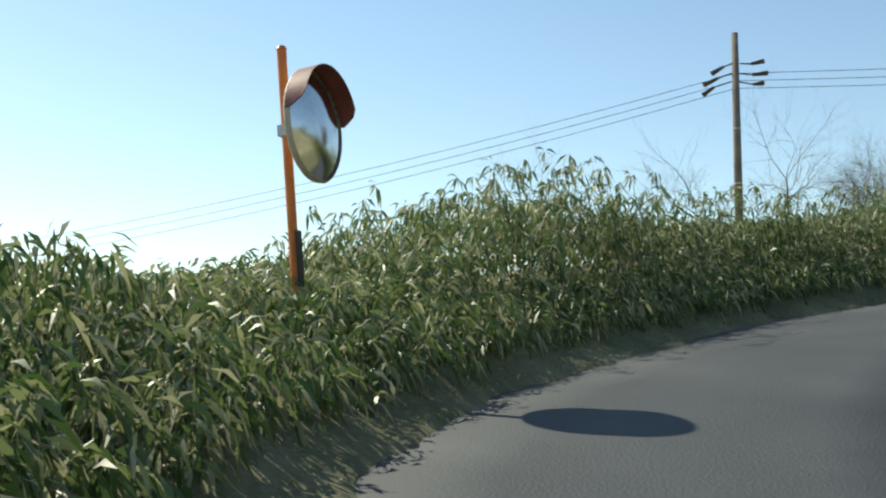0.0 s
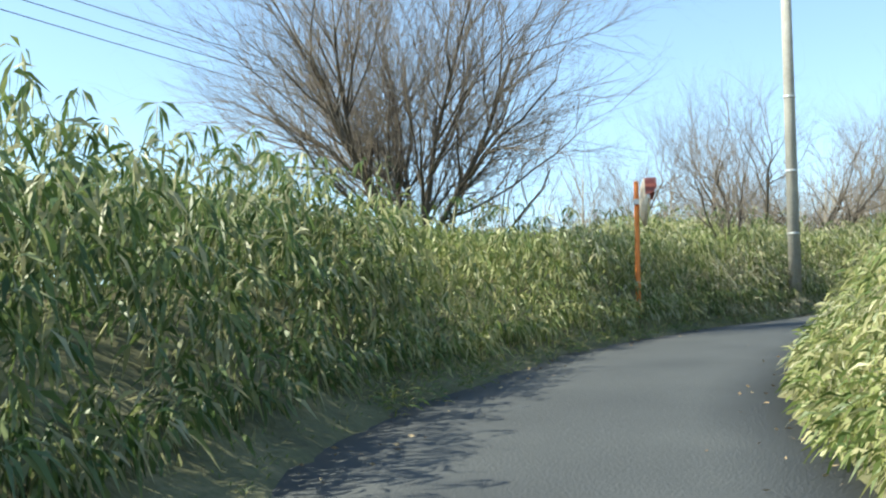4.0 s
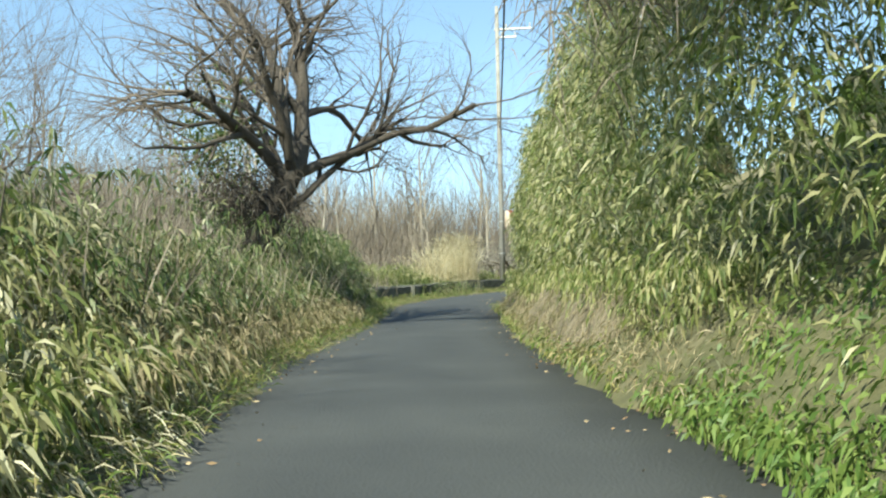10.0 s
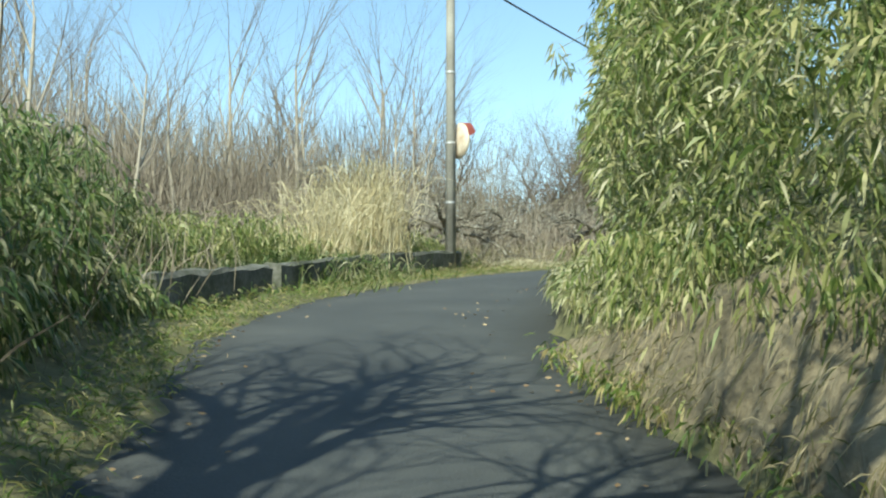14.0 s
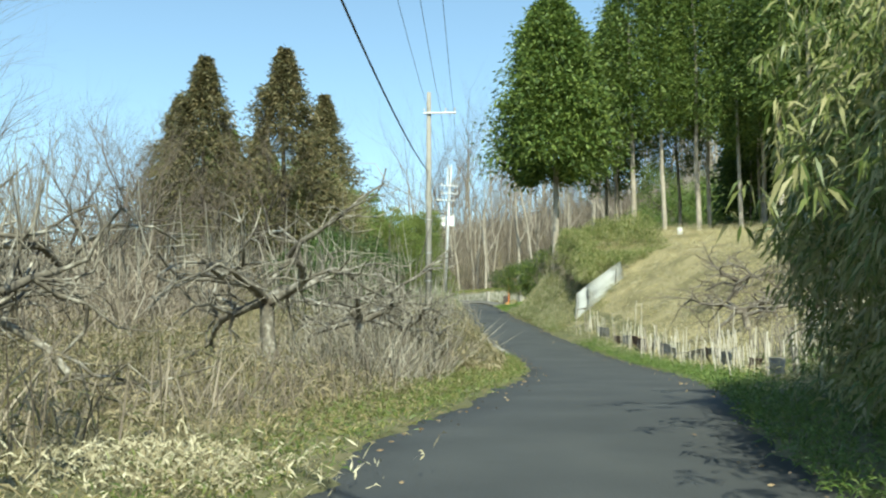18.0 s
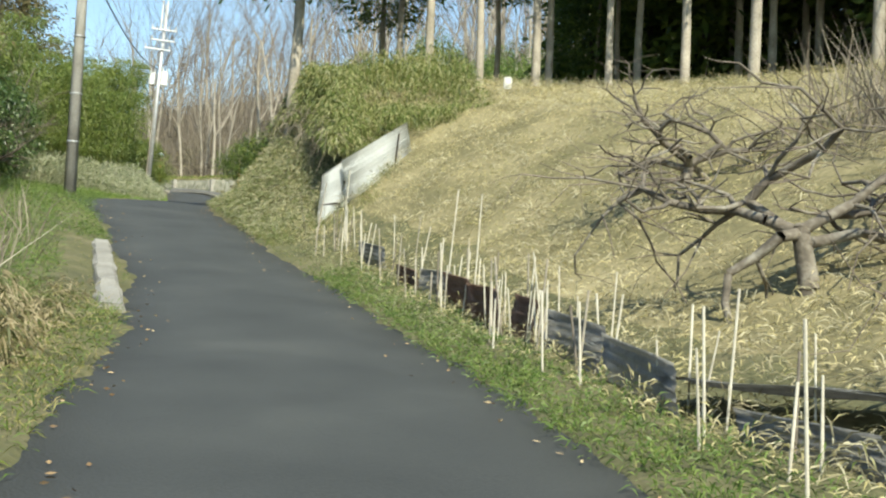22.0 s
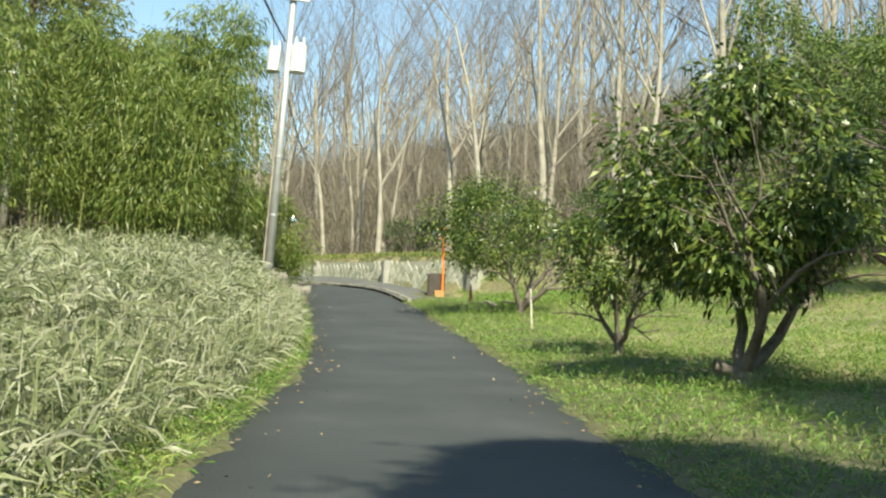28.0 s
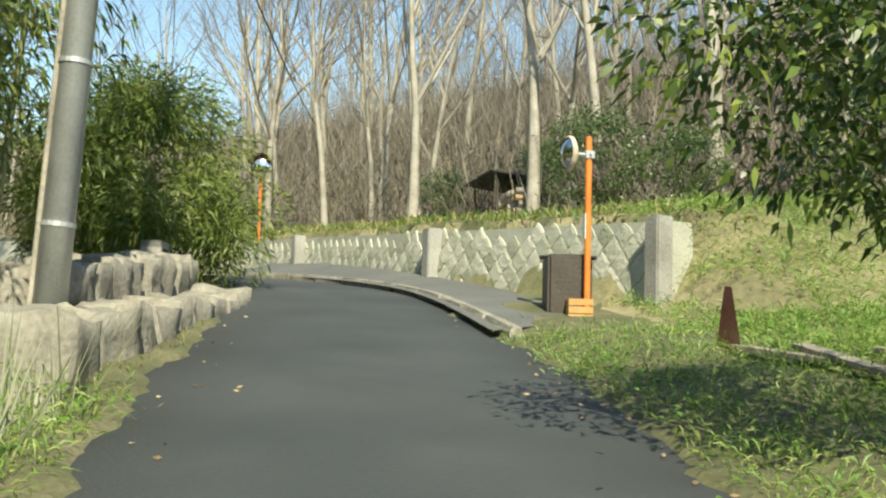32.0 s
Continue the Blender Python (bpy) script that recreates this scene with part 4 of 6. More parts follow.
def by_road(s, off, turn=0.0, size=1.0):
    p = on_road(s, off)
    return spot(p[0], p[1], turn, size)


TWIG = paint("fine_twig", [(0.3, (0.1, 0.08, 0.065)), (0.7, (0.24, 0.2, 0.165))], 0.85, 3, 20, 0)
# the broad fan-shaped tree and its smaller neighbours in the bamboo grass
put_tree("bare_tree", *bare_tree(11, 6.8, 0.1, 3, 3, 0.6, 0.045, 0.11, 0.12, 7, 0.016, 1.05, 0.4), spot(24.4, 31.2, 0.4), DARK_BARK, TWIG, "leafless fan-shaped tree rising from bamboo grass", "tree")
put_tree("bare_tree", *bare_tree(14, 4.6, 0.07, 3, 2, 0.95, -0.02, 0.2, 0.15, 4, 0.014, 1.1, 0.6), spot(27.3, 32.4, 0.4), DARK_BARK, TWIG, "low leafless tree with arching dark branches", "tree")
put_tree("bare_tree", *bare_tree(16, 3.6, 0.05, 3, 3, 0.7, 0.03, 0.15, 0.2, 6, 0.014, 1.0, 0.4), by_road(28.0, -6.6, 0.4, 0.82), DARK_BARK, TWIG, "twiggy brown leafless shrub behind the bamboo grass", "shrub")
put_tree("bare_tree", *bare_tree(12, 4.6, 0.06, 3, 2, 0.5, 0.08, 0.1, 0.2, 3, 0.015), by_road(47.3, -2.7, 1.0), DARK_BARK, TWIG, "slender forked leafless tree beside a utility pole", "tree")
for k, (s, o, size) in enumerate([(26, -9, 0.9), (30, -12, 0.8), (21, -10, 0.7), (55, -9, 1.1), (62, -9, 1.25), (67, -8, 1.2), (73, -7.5, 1.2), (60, -15, 1.4), (78, -9, 1.2), (58, -6.5, 1.0), (64, -6.0, 1.1), (70, -6.5, 1.0), (51, -8, 1.0), (76, -12, 1.4), (90, -14, 1.1)]):
    if k == 0:
        shrub = put_tree("bare_tree", *bare_tree(13, 5.2, 0.08, 3, 2, 0.75, 0.02, 0.18, 0.4, 2, 0.016, 1.0, 0.25), by_road(s, o, k, size), DARK_BARK, TWIG, "small leafless tree behind the bamboo grass", "tree", "small bare trees")
    else:
        copy_thing(shrub, by_road(s, o, k * 1.9, size))
stout = put_tree("bare_tree", *bare_tree(15, 6.6, 0.13, 3, 2, 0.85, 0.05, 0.17, 0.25, 2, 0.02, 1.0, 0.2), by_road(66, -6.6, 1.0), DARK_BARK, TWIG, "spreading leafless tree above the bamboo grass bank", "tree", "bare trees on the bank")
for k, (s, o, size) in enumerate([(60, -7.2, 0.95), (72, -6.8, 0.95), (54.5, -6.8, 0.85), (76.5, -8.5, 1.0), (62.5, -11, 1.1)]):
    copy_thing(stout, by_road(s, o, 2.4 + k * 2.1, size))
for k, (x, y, size) in enumerate([(126.5, -10.5, 1.25), (130.5, -14.5, 1.35), (128.0, -18.5, 1.2), (122.0, -7.0, 1.15), (132.0, -18.0, 1.4), (124.5, -2.5, 1.3), (119.0, 1.5, 1.25)]):
    copy_thing(stout, spot(x, y, 1.1 + k * 2.3, size))
# the dark spreading tree that shades the lane
def gnarled_tree(seed):
    """Meshes of an old tree: one leaning trunk, stout crooked limbs, twigs, and a tangle of vines round its fork."""
    rng = np.random.default_rng(seed)
    segs, p, r = [], np.array([0.0, 0.0, -0.4]), 0.33
    for i in range(6):
        q = p + np.array([-0.01, -0.13 - 0.02 * i, 0.5]) + rng.normal(size=3) * [0.05, 0.05, 0]
        segs.append((*p, *q, r, r * 0.95, 4))
        p, r = q, r * 0.95
    for way, back, length, thick in (((0.15, 0.28, 1.0), 0.0, 3.6, 0.17), ((0.0, -0.5, 0.9), 0.1, 3.7, 0.19), ((-0.15, -1.0, 0.38), 0.25, 3.4, 0.12), ((-0.1, 1.0, 0.55), 0.5, 3.2, 0.15), ((-0.7, 0.2, 0.8), 0.3, 2.8, 0.12), ((0.7, 0.3, 0.7), 0.6, 3.0, 0.13), ((0.3, -0.7, 0.75), 0.9, 2.6, 0.1)):
        grow(rng, segs, p - [0, -0.2 * back, back], unit(np.array(way)), length * 1.1, thick, 3, 2, 0.95, 0.03, 0.19, 0.55, 0.22)
    n = 1500
    c = np.array([0, -0.45, 1.9]) + rng.normal(size=(n, 3)) * [0.4, 0.5, 0.42]
    vines = blades(rng, c, rng.normal(size=(n, 3)) + [0, 0, -0.5], 0.5 * rng.uniform(0.4, 1.3, n), 0.022, 0.3)
    n = 1600
    c = np.array([0.1, 0.35, 3.0]) + rng.normal(size=(n, 3)) * [0.4, 0.45, 0.7]
    ivy = blades(rng, c, rng.normal(size=(n, 3)) + [0, 0, -0.5], 0.12, 0.05, 0.2)
    return limbs(segs, 0.03), vines, ivy


gnarled = gnarled_tree(24)
old = put_tree("gnarled_tree", *gnarled[0], Matrix.Translation((68.1, 23.0, land(68.1, 23.0)[0])) @ Matrix.Scale(1.2, 4), DARK_BARK, TWIG, "dark gnarled leafless tree with vines leaning over the lane", "tree")
part("vine_tangle", raw("vine_tangle", *gnarled[1]), DARK_BARK, old, "dark tangle of dead vines")["kind"] = "stuff"
part("ivy", raw("ivy", *gnarled[2]), SASA, old, "green ivy on the trunk")["kind"] = "stuff"

# orchard trees with crooked low branches
ORCHARD = paint("lichen_bark", [(0.3, (0.06, 0.05, 0.04)), (0.5, (0.15, 0.13, 0.105)), (0.7, (0.34, 0.32, 0.27))], 0.9, 3, 14, 0.7)


def plum_tree(seed, high=0.55, reach=1.7, r=0.12, arms=5, flat=0.6, rise=0.3):
    """Meshes of an old fruit tree: a short trunk and stout crooked arms that spread level."""
    rng = np.random.default_rng(seed)
    segs, p = [], np.array([0.0, 0.0, -0.15])
    for i in range(4):
        q = p + np.array([rng.normal() * 0.05, rng.normal() * 0.05, (high + 0.15) / 4])
        segs.append((*p, *q, r * (1.15 - 0.05 * i), r * (1.1 - 0.05 * i), 2))
        p = q
    segs.append((*p, *(p + [0, 0, 0.07]), r * 0.95, 0.01, 2))
    for k in range(arms):
        a = k * 6.28 / arms + rng.uniform(-0.4, 0.4)
        grow(rng, segs, p - [0, 0, 0.2 * rng.random()], unit(np.array([math.cos(a), math.sin(a), rise])), reach * rng.uniform(0.75, 1.1), r * 0.68, 2, 2, 1.2, -0.005, 0.42, 0.62, 0.25)
    segs = np.array(segs)
    for k in (2, 5):
        segs[:, k] = np.where(segs[:, k] > high, high + (segs[:, k] - high) * flat, segs[:, k])
    return limbs(segs, 0.011)


plum = put_tree("orchard_tree", *plum_tree(31, 0.7, 2.3, 0.105, 6, 0.62, 0.4), by_road(136.4, 5.5, 0.3, 1.0), ORCHARD, TWIG, "crooked leafless orchard tree with spreading level branches", "tree", "orchard trees on the meadow")
plum_b = put_tree("orchard_tree", *plum_tree(33, 0.65, 2.3, 0.1, 5, 0.5, 0.35), by_road(131.0, 5.7, 1.3, 1.0), ORCHARD, TWIG, "crooked leafless orchard tree with lichen on its bark", "tree", "orchard trees on the meadow")
for k, (s, o, size) in enumerate([(126.5, 5.8, 1.0), (141.3, 6.6, 0.85), (134.0, 8.6, 1.05), (129.0, 9.2, 1.0), (122.5, 7.6, 1.0)]):
    copy_thing(plum if k % 2 else plum_b, by_road(s, o, 2.1 + k * 1.7, size))
LICHEN = paint("pale_lichen_bark", [(0.35, (0.06, 0.05, 0.04)), (0.52, (0.16, 0.145, 0.115)), (0.68, (0.5, 0.48, 0.42))], 0.9, 3, 14, 0.7)


def with_shoots(seed, mesh, high, wide, n):
    """An old fruit tree's meshes with upright shoots added to its twigs."""
    rng = np.random.default_rng(seed)
    a, r = rng.uniform(0, 6.28, n), wide * rng.random(n) ** 0.6
    p = np.c_[np.cos(a) * r, np.sin(a) * r, high + rng.uniform(0, 0.35, n)]
    q = p + np.c_[rng.normal(size=(n, 2)) * 0.12, rng.uniform(0.3, 1.0, n)]
    return mesh[0], joined(mesh[1], tubes(np.c_[p, q, np.full(n, 0.009), np.full(n, 0.003)], 3))


plum_c = put_tree("orchard_tree", *with_shoots(37, plum_tree(36, 1.75, 2.4, 0.115, 6, 0.95, 0.3), 1.9, 2.6, 160), by_road(119.9, -4.7, 0.6), LICHEN, GREY_BRUSH, "crooked leafless tree with pale lichened branches beside the lane", "tree", "old trees below the lane")
for k, (s, o, size) in enumerate([(113.6, -6.6, 1.1), (124.6, -4.3, 0.85), (129.2, -4.6, 0.75), (126.6, -3.7, 0.72), (117.5, -11.0, 1.1), (124.0, -11.5, 1.05)]):
    copy_thing(plum_c, by_road(s, o, 5.0 + k * 2.2, size))


# slender woods
def woods_tree(seed, high, r, light=False):
    rng = np.random.default_rng(seed)
    segs = []
    grow(rng, segs, np.array([0, 0, -0.3]), unit(np.array([rng.normal() * 0.06, rng.normal() * 0.06, 1])), high * 0.8, r, 2 if light else 3, 3 if light else 2, 0.62, 0.05, 0.06, 0.5, 0.38)
    return limbs(segs, 0.03)


woods = [put_tree("woods_tree", *woods_tree(50 + k, h, r, k > 1), spot(*p), PALE_BARK, TWIG, "tall pale leafless tree behind the retaining wall", "tree", "bare woods") for k, (h, r, p) in enumerate([(11, 0.17, (162.6, -74.4)), (12, 0.15, (170, -84)), (13, 0.2, (164.5, -88)), (12, 0.14, (174, -85))])]
rng = np.random.default_rng(60)
spots = [(161.5, -78.5), (158.2, -76.5), (155.5, -78), (172, -80.5), (178, -83), (176, -88), (153, -80), (150, -77), (168, -90), (160, -86), (182, -86), (185, -90), (156, -88), (147, -84)]
while len(spots) < 110:
    x, y = rng.uniform(126, 205), rng.uniform(-122, -74)
    if behind_wall(np.array([x]), np.array([y]))[0][0] > 9 and all(math.hypot(x - a, y - b) > 2.6 for a, b in spots):
        spots.append((x, y))
for k, (x, y) in enumerate(spots):
    copy_thing(woods[k % 4], spot(x, y, k * 2.4, 1.05 + 0.45 * rng.random()))
for k in range(90):
    copy_thing(woods[1 + k % 3], by_road(rng.uniform(78, 140), -rng.uniform(15, 60), k * 1.3, 0.6 + 0.35 * rng.random()))

# brushwood that fills the woods' floor, in twigs coloured as shaded, and the far slopes
n = 16000
x, y = rng.uniform(120, 215, n), rng.uniform(-135, -70, n)
bw = behind_wall(x, y)[0]
keep = bw > 7
c = np.stack([x, y, land(x, y)], 1)[keep]
n = len(c)
stuff("woods_brush", raw("woods_brush", *blades(rng, c, np.stack([rng.normal(size=n) * 0.35, rng.normal(size=n) * 0.35, np.ones(n)], 1), rng.uniform(0.8, 3.2, n), 0.03, 0.1)), SHADED_BRUSH, "grey brown brushwood under the leafless woods", "brush")


def besoms(name, count, c, length, width, spread, label, per=14, mat=None):
    """Leafless bushes: fans of upright twigs from each place."""
    base = np.repeat(c, per, 0)
    n = len(base)
    ln = np.repeat(length * rng.uniform(0.5, 1.2, len(c)), per) * rng.uniform(0.5, 1.1, n)
    base = base + np.c_[rng.normal(size=(n, 2)) * 0.15, np.zeros(n)]
    half = base + np.c_[rng.normal(size=(n, 2)) * spread * ln[:, None] * 0.4, ln * 0.5]
    return stuff(name, raw(name, *joined(blades(rng, base, half - base, ln * 0.62, width, 0), blades(rng, half, np.c_[rng.normal(size=(n, 2)) * spread * 1.4, np.ones(n)], ln * 0.5, width * 0.7, 0.05))), mat or BRUSH, label, "brush")


n = 6500
s, o = rng.uniform(60, 165, n), 11 + 90 * rng.random(n) ** 1.4
c = on_road(s, -o)
c[:, 2] = land(c[:, 0], c[:, 1])
besoms("hillside_brush", n, c, 3.4, 0.05, 0.5, "brown leafless brush on the far slope", 9)
n = 2600
s, o = rng.uniform(78, 168, n), 24 + 90 * rng.random(n) ** 1.2
c = on_road(s, -o)
c[:, 2] = land(c[:, 0], c[:, 1])
besoms("far_woods", n, c, 7.5, 0.05, 0.26, "brown leafless woods on the hillside beyond the lane", 22)
n = 6500
x, y = rng.uniform(120, 215, n), rng.uniform(-135, -70, n)
c = np.stack([x, y, land(x, y)], 1)[behind_wall(x, y)[0] > 8]
# saplings also take the twig colour with shade painted in
besoms("woods_understorey", n, c, 3.4, 0.045, 0.75, "grey brown saplings under the leafless woods", 9, SHADED_BRUSH)
n = 1300
x, y = rng.uniform(126, 205, n), rng.uniform(-118, -72, n)
c = np.stack([x, y, land(x, y)], 1)[behind_wall(x, y)[0] > 9]
besoms("woods_twigs", n, c, 10.0, 0.035, 0.4, "haze of tall grey twigs among the leafless woods", 10)


# cedars
def cedar(seed, high, low, r, wide, count, length=0.42, width=0.17, per=26):
    """Meshes of a cedar: a straight trunk and a crown of clumped sprays from low to high."""
    rng = np.random.default_rng(seed)
    z = np.linspace(-0.3, high, 9)
    cx = np.c_[np.cumsum(rng.normal(size=9) * 0.05), np.cumsum(rng.normal(size=9) * 0.05)]
    rr = r * (1 - 0.85 * np.linspace(0, 1, 9))
    trunk = pipe(np.c_[cx, z], rr, 9)
    nb = count // per
    t = rng.random(nb) ** 0.8
    zz = low + (high - low) * t
    a = rng.uniform(0, 6.28, nb)
    span = wide * (1 - t) ** (0.55 if low > 2 else 1.0) * (0.45 + 0.55 * ease(t, 0, 0.15)) * rng.uniform(0.7 if per < 50 else 0.45, 1.1 if per < 50 else 1.2, nb)
    cc = np.stack([np.cos(a) * span * 0.8, np.sin(a) * span * 0.8, zz - span * 0.15], 1)
    base = np.repeat(cc, per, 0) + rng.normal(size=(nb * per, 3)) * np.repeat((0.12 + 0.18 * span) * (1.0 if per < 50 else 0.72), per)[:, None] * [1, 1, 0.7]
    way = unit(base * [1, 1, 0]) * 0.8 + rng.normal(size=base.shape) * 0.55 + [0, 0, 0.1]
    return trunk, blades(rng, base, way, length * rng.uniform(0.6, 1.3, len(base)), width, 0.25)


def put_cedar(meshes, m, bark, label, group, leaf=None):
    root = thing("cedar_tree", m, label, "cedar tree", group)
    part("trunk", raw("trunk", *meshes[0]), bark, root, smooth=True)
    part("crown", raw("crown", *meshes[1]), leaf or CEDAR, root, "dense needles")
    return root


high_cedar = put_cedar(cedar(71, 17.5, 5.9, 0.17, 2.7, 14500, 0.32, 0.085), spot(117.6, -35.2, 0, 0.85), PALE_BARK, "tall cedar with a bare pale trunk at the meadow's top", "cedar stand")
high_cedar_b = put_cedar(cedar(72, 17, 6.3, 0.16, 2.6, 14500, 0.32, 0.085), spot(114.6, -36.2, 1, 0.88), PALE_BARK, "tall cedar with a bare pale trunk at the meadow's top", "cedar stand")
put_cedar(cedar(73, 14.0, 4.9, 0.19, 3.5, 64000, 0.28, 0.105, 110), spot(120.0, -31.8), PALE_BARK, "full-crowned green cedar at the stand's edge", "cedar stand")
low_cedar = put_cedar(cedar(74, 12, 0.8, 0.16, 2.6, 4200, 0.5, 0.22), spot(104, -40), DARK_BARK, "shaded cedar inside the stand", "cedar stand")
cone_cedar = put_cedar(cedar(75, 11.5, 0.6, 0.18, 5.2, 26000, 0.28, 0.07, 100), spot(134.6, -21.0, 0, 1.08), DARK_BARK, "cone-shaped olive cedar beyond the lane", "cone-shaped cedars", OLIVE)
front = [(119.6, -36.6), (116.0, -35.4), (112.2, -36.0), (109.8, -35.3), (107.6, -34.0), (104.8, -34.4), (102.4, -33.0), (99.8, -34.4), (96.6, -33.6), (93.4, -33.8), (90.0, -33.0), (86.5, -34.0), (121.4, -38.2)]
spots = list(front)
rng = np.random.default_rng(74)
while len(spots) < 66:
    x, y = rng.uniform(78, 119), rng.uniform(-49, -37)
    if all(math.hypot(x - a, y - b) > 2.2 for a, b in spots):
        spots.append((x, y))
for k, (x, y) in enumerate(spots):
    copy_thing((high_cedar, high_cedar_b)[k % 2], spot(x, y, k * 2.1, (0.8 if x > 112 else 0.95) + 0.15 * rng.random()))
for k in range(34):
    copy_thing(low_cedar, spot(82 + (k // 2) * 2.2 + rng.normal() * 0.3, -47.5 - 3.5 * (k % 2) + rng.normal() * 0.8, k * 1.3, 1.05 + 0.2 * rng.random()))
for k, (x, y, size) in enumerate([(168, -44, 1.0), (174, -50, 1.05), (164, -38, 0.9), (158, -34, 0.9), (178, -58, 1.0)]):
    copy_thing(low_cedar, spot(x, y, k * 1.7, size * 1.15))

for k, (x, y, size) in enumerate([(133.8, -25.6, 1.1), (138.5, -22.0, 0.85), (150, -36, 0.95), (175.5, -63.0, 1.7)]):
    copy_thing(cone_cedar, spot(x, y, k * 1.7, size))


# bamboo grove
def bamboo(seed, high, count):
    rng = np.random.default_rng(seed)
    culms, tips = [], []
    for k in range(5):
        p, d = np.array([rng.normal() * 0.5, rng.normal() * 0.5, -0.2]), unit(np.array([rng.normal() * 0.08, rng.normal() * 0.08, 1]))
        hi = high * rng.uniform(0.75, 1.05)
        culms.append([])
        bend = unit(rng.normal(size=3) * [1, 1, 0]) * 0.035
        for i in range(12):
            q = p + d * hi / 12
            culms[-1].append((*p, *q, 0.045 * (1 - i / 14), 0.045 * (1 - (i + 1) / 14)))
            if i > 3:
                tips += [(*(p + (q - p) * rng.random()), 0.25 + 0.55 * math.sin(min(1, (12 - i) / 8) * 1.57)) for _ in range(4)]
            p, d = q, unit(d + bend * (i / 5))
    tips = np.array(tips)
    k = count // len(tips)
    base = np.repeat(tips[:, :3], k, 0)
    ray = unit(rng.normal(size=base.shape) * [1, 1, 0.35])
    base = base + ray * np.repeat(tips[:, 3], k)[:, None] * rng.random((len(base), 1)) ** 0.6 * [1.5, 1.5, 1.0] - [0, 0, 0.1]
    return [pipe([q[:3] for q in c] + [c[-1][3:6]], [q[6] for q in c] + [c[-1][7]], 6) for c in culms], blades(rng, base, ray * 0.5 + rng.normal(size=base.shape) * 0.3 + [0, 0, -0.5], 0.21 * rng.uniform(0.6, 1.2, len(base)), 0.042, 0.3)


groves = []
for k in range(2):
    mesh = bamboo(90 + k, 9.5, 11000)
    root = thing("bamboo_clump", by_road(183 + 4 * k, -10 - k, k), "clump of tall green bamboo with feathery drooping tops", "bamboo", "bamboo grove")
    for c in mesh[0]:
        part("culm", raw("culm", *c), CULM, root, smooth=True)
    part("foliage", raw("foliage", *mesh[1]), BAMBOO, root)
    groves.append(root)
rng = np.random.default_rng(95)
for k, (s, o) in enumerate([(168, -14), (172, -11.5), (176, -10.5), (179, -13), (191, -9.5), (194, -8), (198, -7.5), (202, -8), (188, -14), (184, -17), (178, -18), (172, -18), (196, -13), (202, -13), (207, -9.5), (208, -14), (199, -5.6), (203.5, -5.4), (208, -6.2), (212, -6.5), (195, -6.0), (216, -7.5), (213, -11), (219, -10), (196.6, -4.7), (200.4, -4.3), (193, -4.9)]):
    copy_thing(groves[k % 2], by_road(s, o, k * 1.9, 0.75 + 0.3 * rng.random()))


# leafy trees and shrubs
def leafy(seed, high, r, wide, clear, count, length, width, lumps=26, squash=0.8, drift=(0.0, 0.0)):
    """Meshes of an evergreen with visible limbs: limbs, and a crown of leaf lumps from clear upward."""
    rng = np.random.default_rng(seed)
    segs = []
    for k in range(4):
        a = k * 1.57 + rng.uniform(-0.4, 0.4)
        grow(rng, segs, np.array([0, 0, 0.25]), unit(np.array([math.cos(a) * 0.9 + drift[0] * 0.4, math.sin(a) * 0.9 + drift[1] * 0.4, 1.0])), high * 0.52, r * 0.6, 2, 2, 0.8, 0.02, 0.2, 0.6, 0.2)
    segs.append((0, 0, -0.2, 0, 0, 0.3, r * 1.15, r * 0.95, 3))
    segs = np.array(segs, dtype=float)
    far = np.hypot(segs[:, 3], segs[:, 4])
    segs = segs[(far < 0.25) | (segs[:, 5] > 0.15 + 0.45 * far)]  # pruned of limbs that droop to the ground
    a, b = rng.uniform(0, 6.28, lumps), rng.random(lumps)
    mid = (high + clear) / 2
    hh = (high - clear) / 2
    v = rng.uniform(-1, 1, lumps)
    ring = np.sqrt(1 - v * v) * wide * 0.75 * (0.5 + 0.5 * b)
    c = np.stack([drift[0] + np.cos(a) * ring, drift[1] + np.sin(a) * ring, mid + v * hh * 0.75], 1)
    k = count // lumps
    ray = unit(rng.normal(size=(lumps * k, 3)))
    rad = np.repeat(wide * rng.uniform(0.15, 0.36, lumps), k)[:, None] * rng.random((lumps * k, 1)) ** 0.45
    base = np.repeat(c, k, 0) + ray * rad * [1, 1, squash]
    way = ray + rng.normal(size=base.shape) * 0.5 + [0, 0, -0.2]
    return limbs(segs, 0.02), blades(rng, base, way, length * rng.uniform(0.6, 1.25, len(base)), width * rng.uniform(0.8, 1.2, len(base)), 0.25)


def put_leafy(name, mesh, m, bark, leaf, label, category, group=""):
    root = thing(name, m, label, category, group)
    part("trunk", raw("trunk", *mesh[0][0]), bark, root, smooth=True)
    part("branchwork", raw("branchwork", *mesh[0][1]), TWIG, root)["kind"] = "stuff"
    part("crown", raw("crown", *mesh[1]), leaf, root)
    return root


put_leafy("citrus_tree", leafy(101, 3.8, 0.14, 2.4, 1.0, 10500, 0.11, 0.042, 60, 0.8, (0.75, 0.14)), by_road(193.6, 4.3, 0.5), BARK, CITRUS, "rounded evergreen citrus tree with low crooked branches", "tree", "citrus orchard")
put_leafy("citrus_tree", leafy(122, 2.6, 0.09, 1.5, 0.9, 5500, 0.11, 0.04), by_road(183.4, 3.9, 1.5), BARK, CITRUS, "thin citrus tree with bare lower twigs", "tree", "citrus orchard")
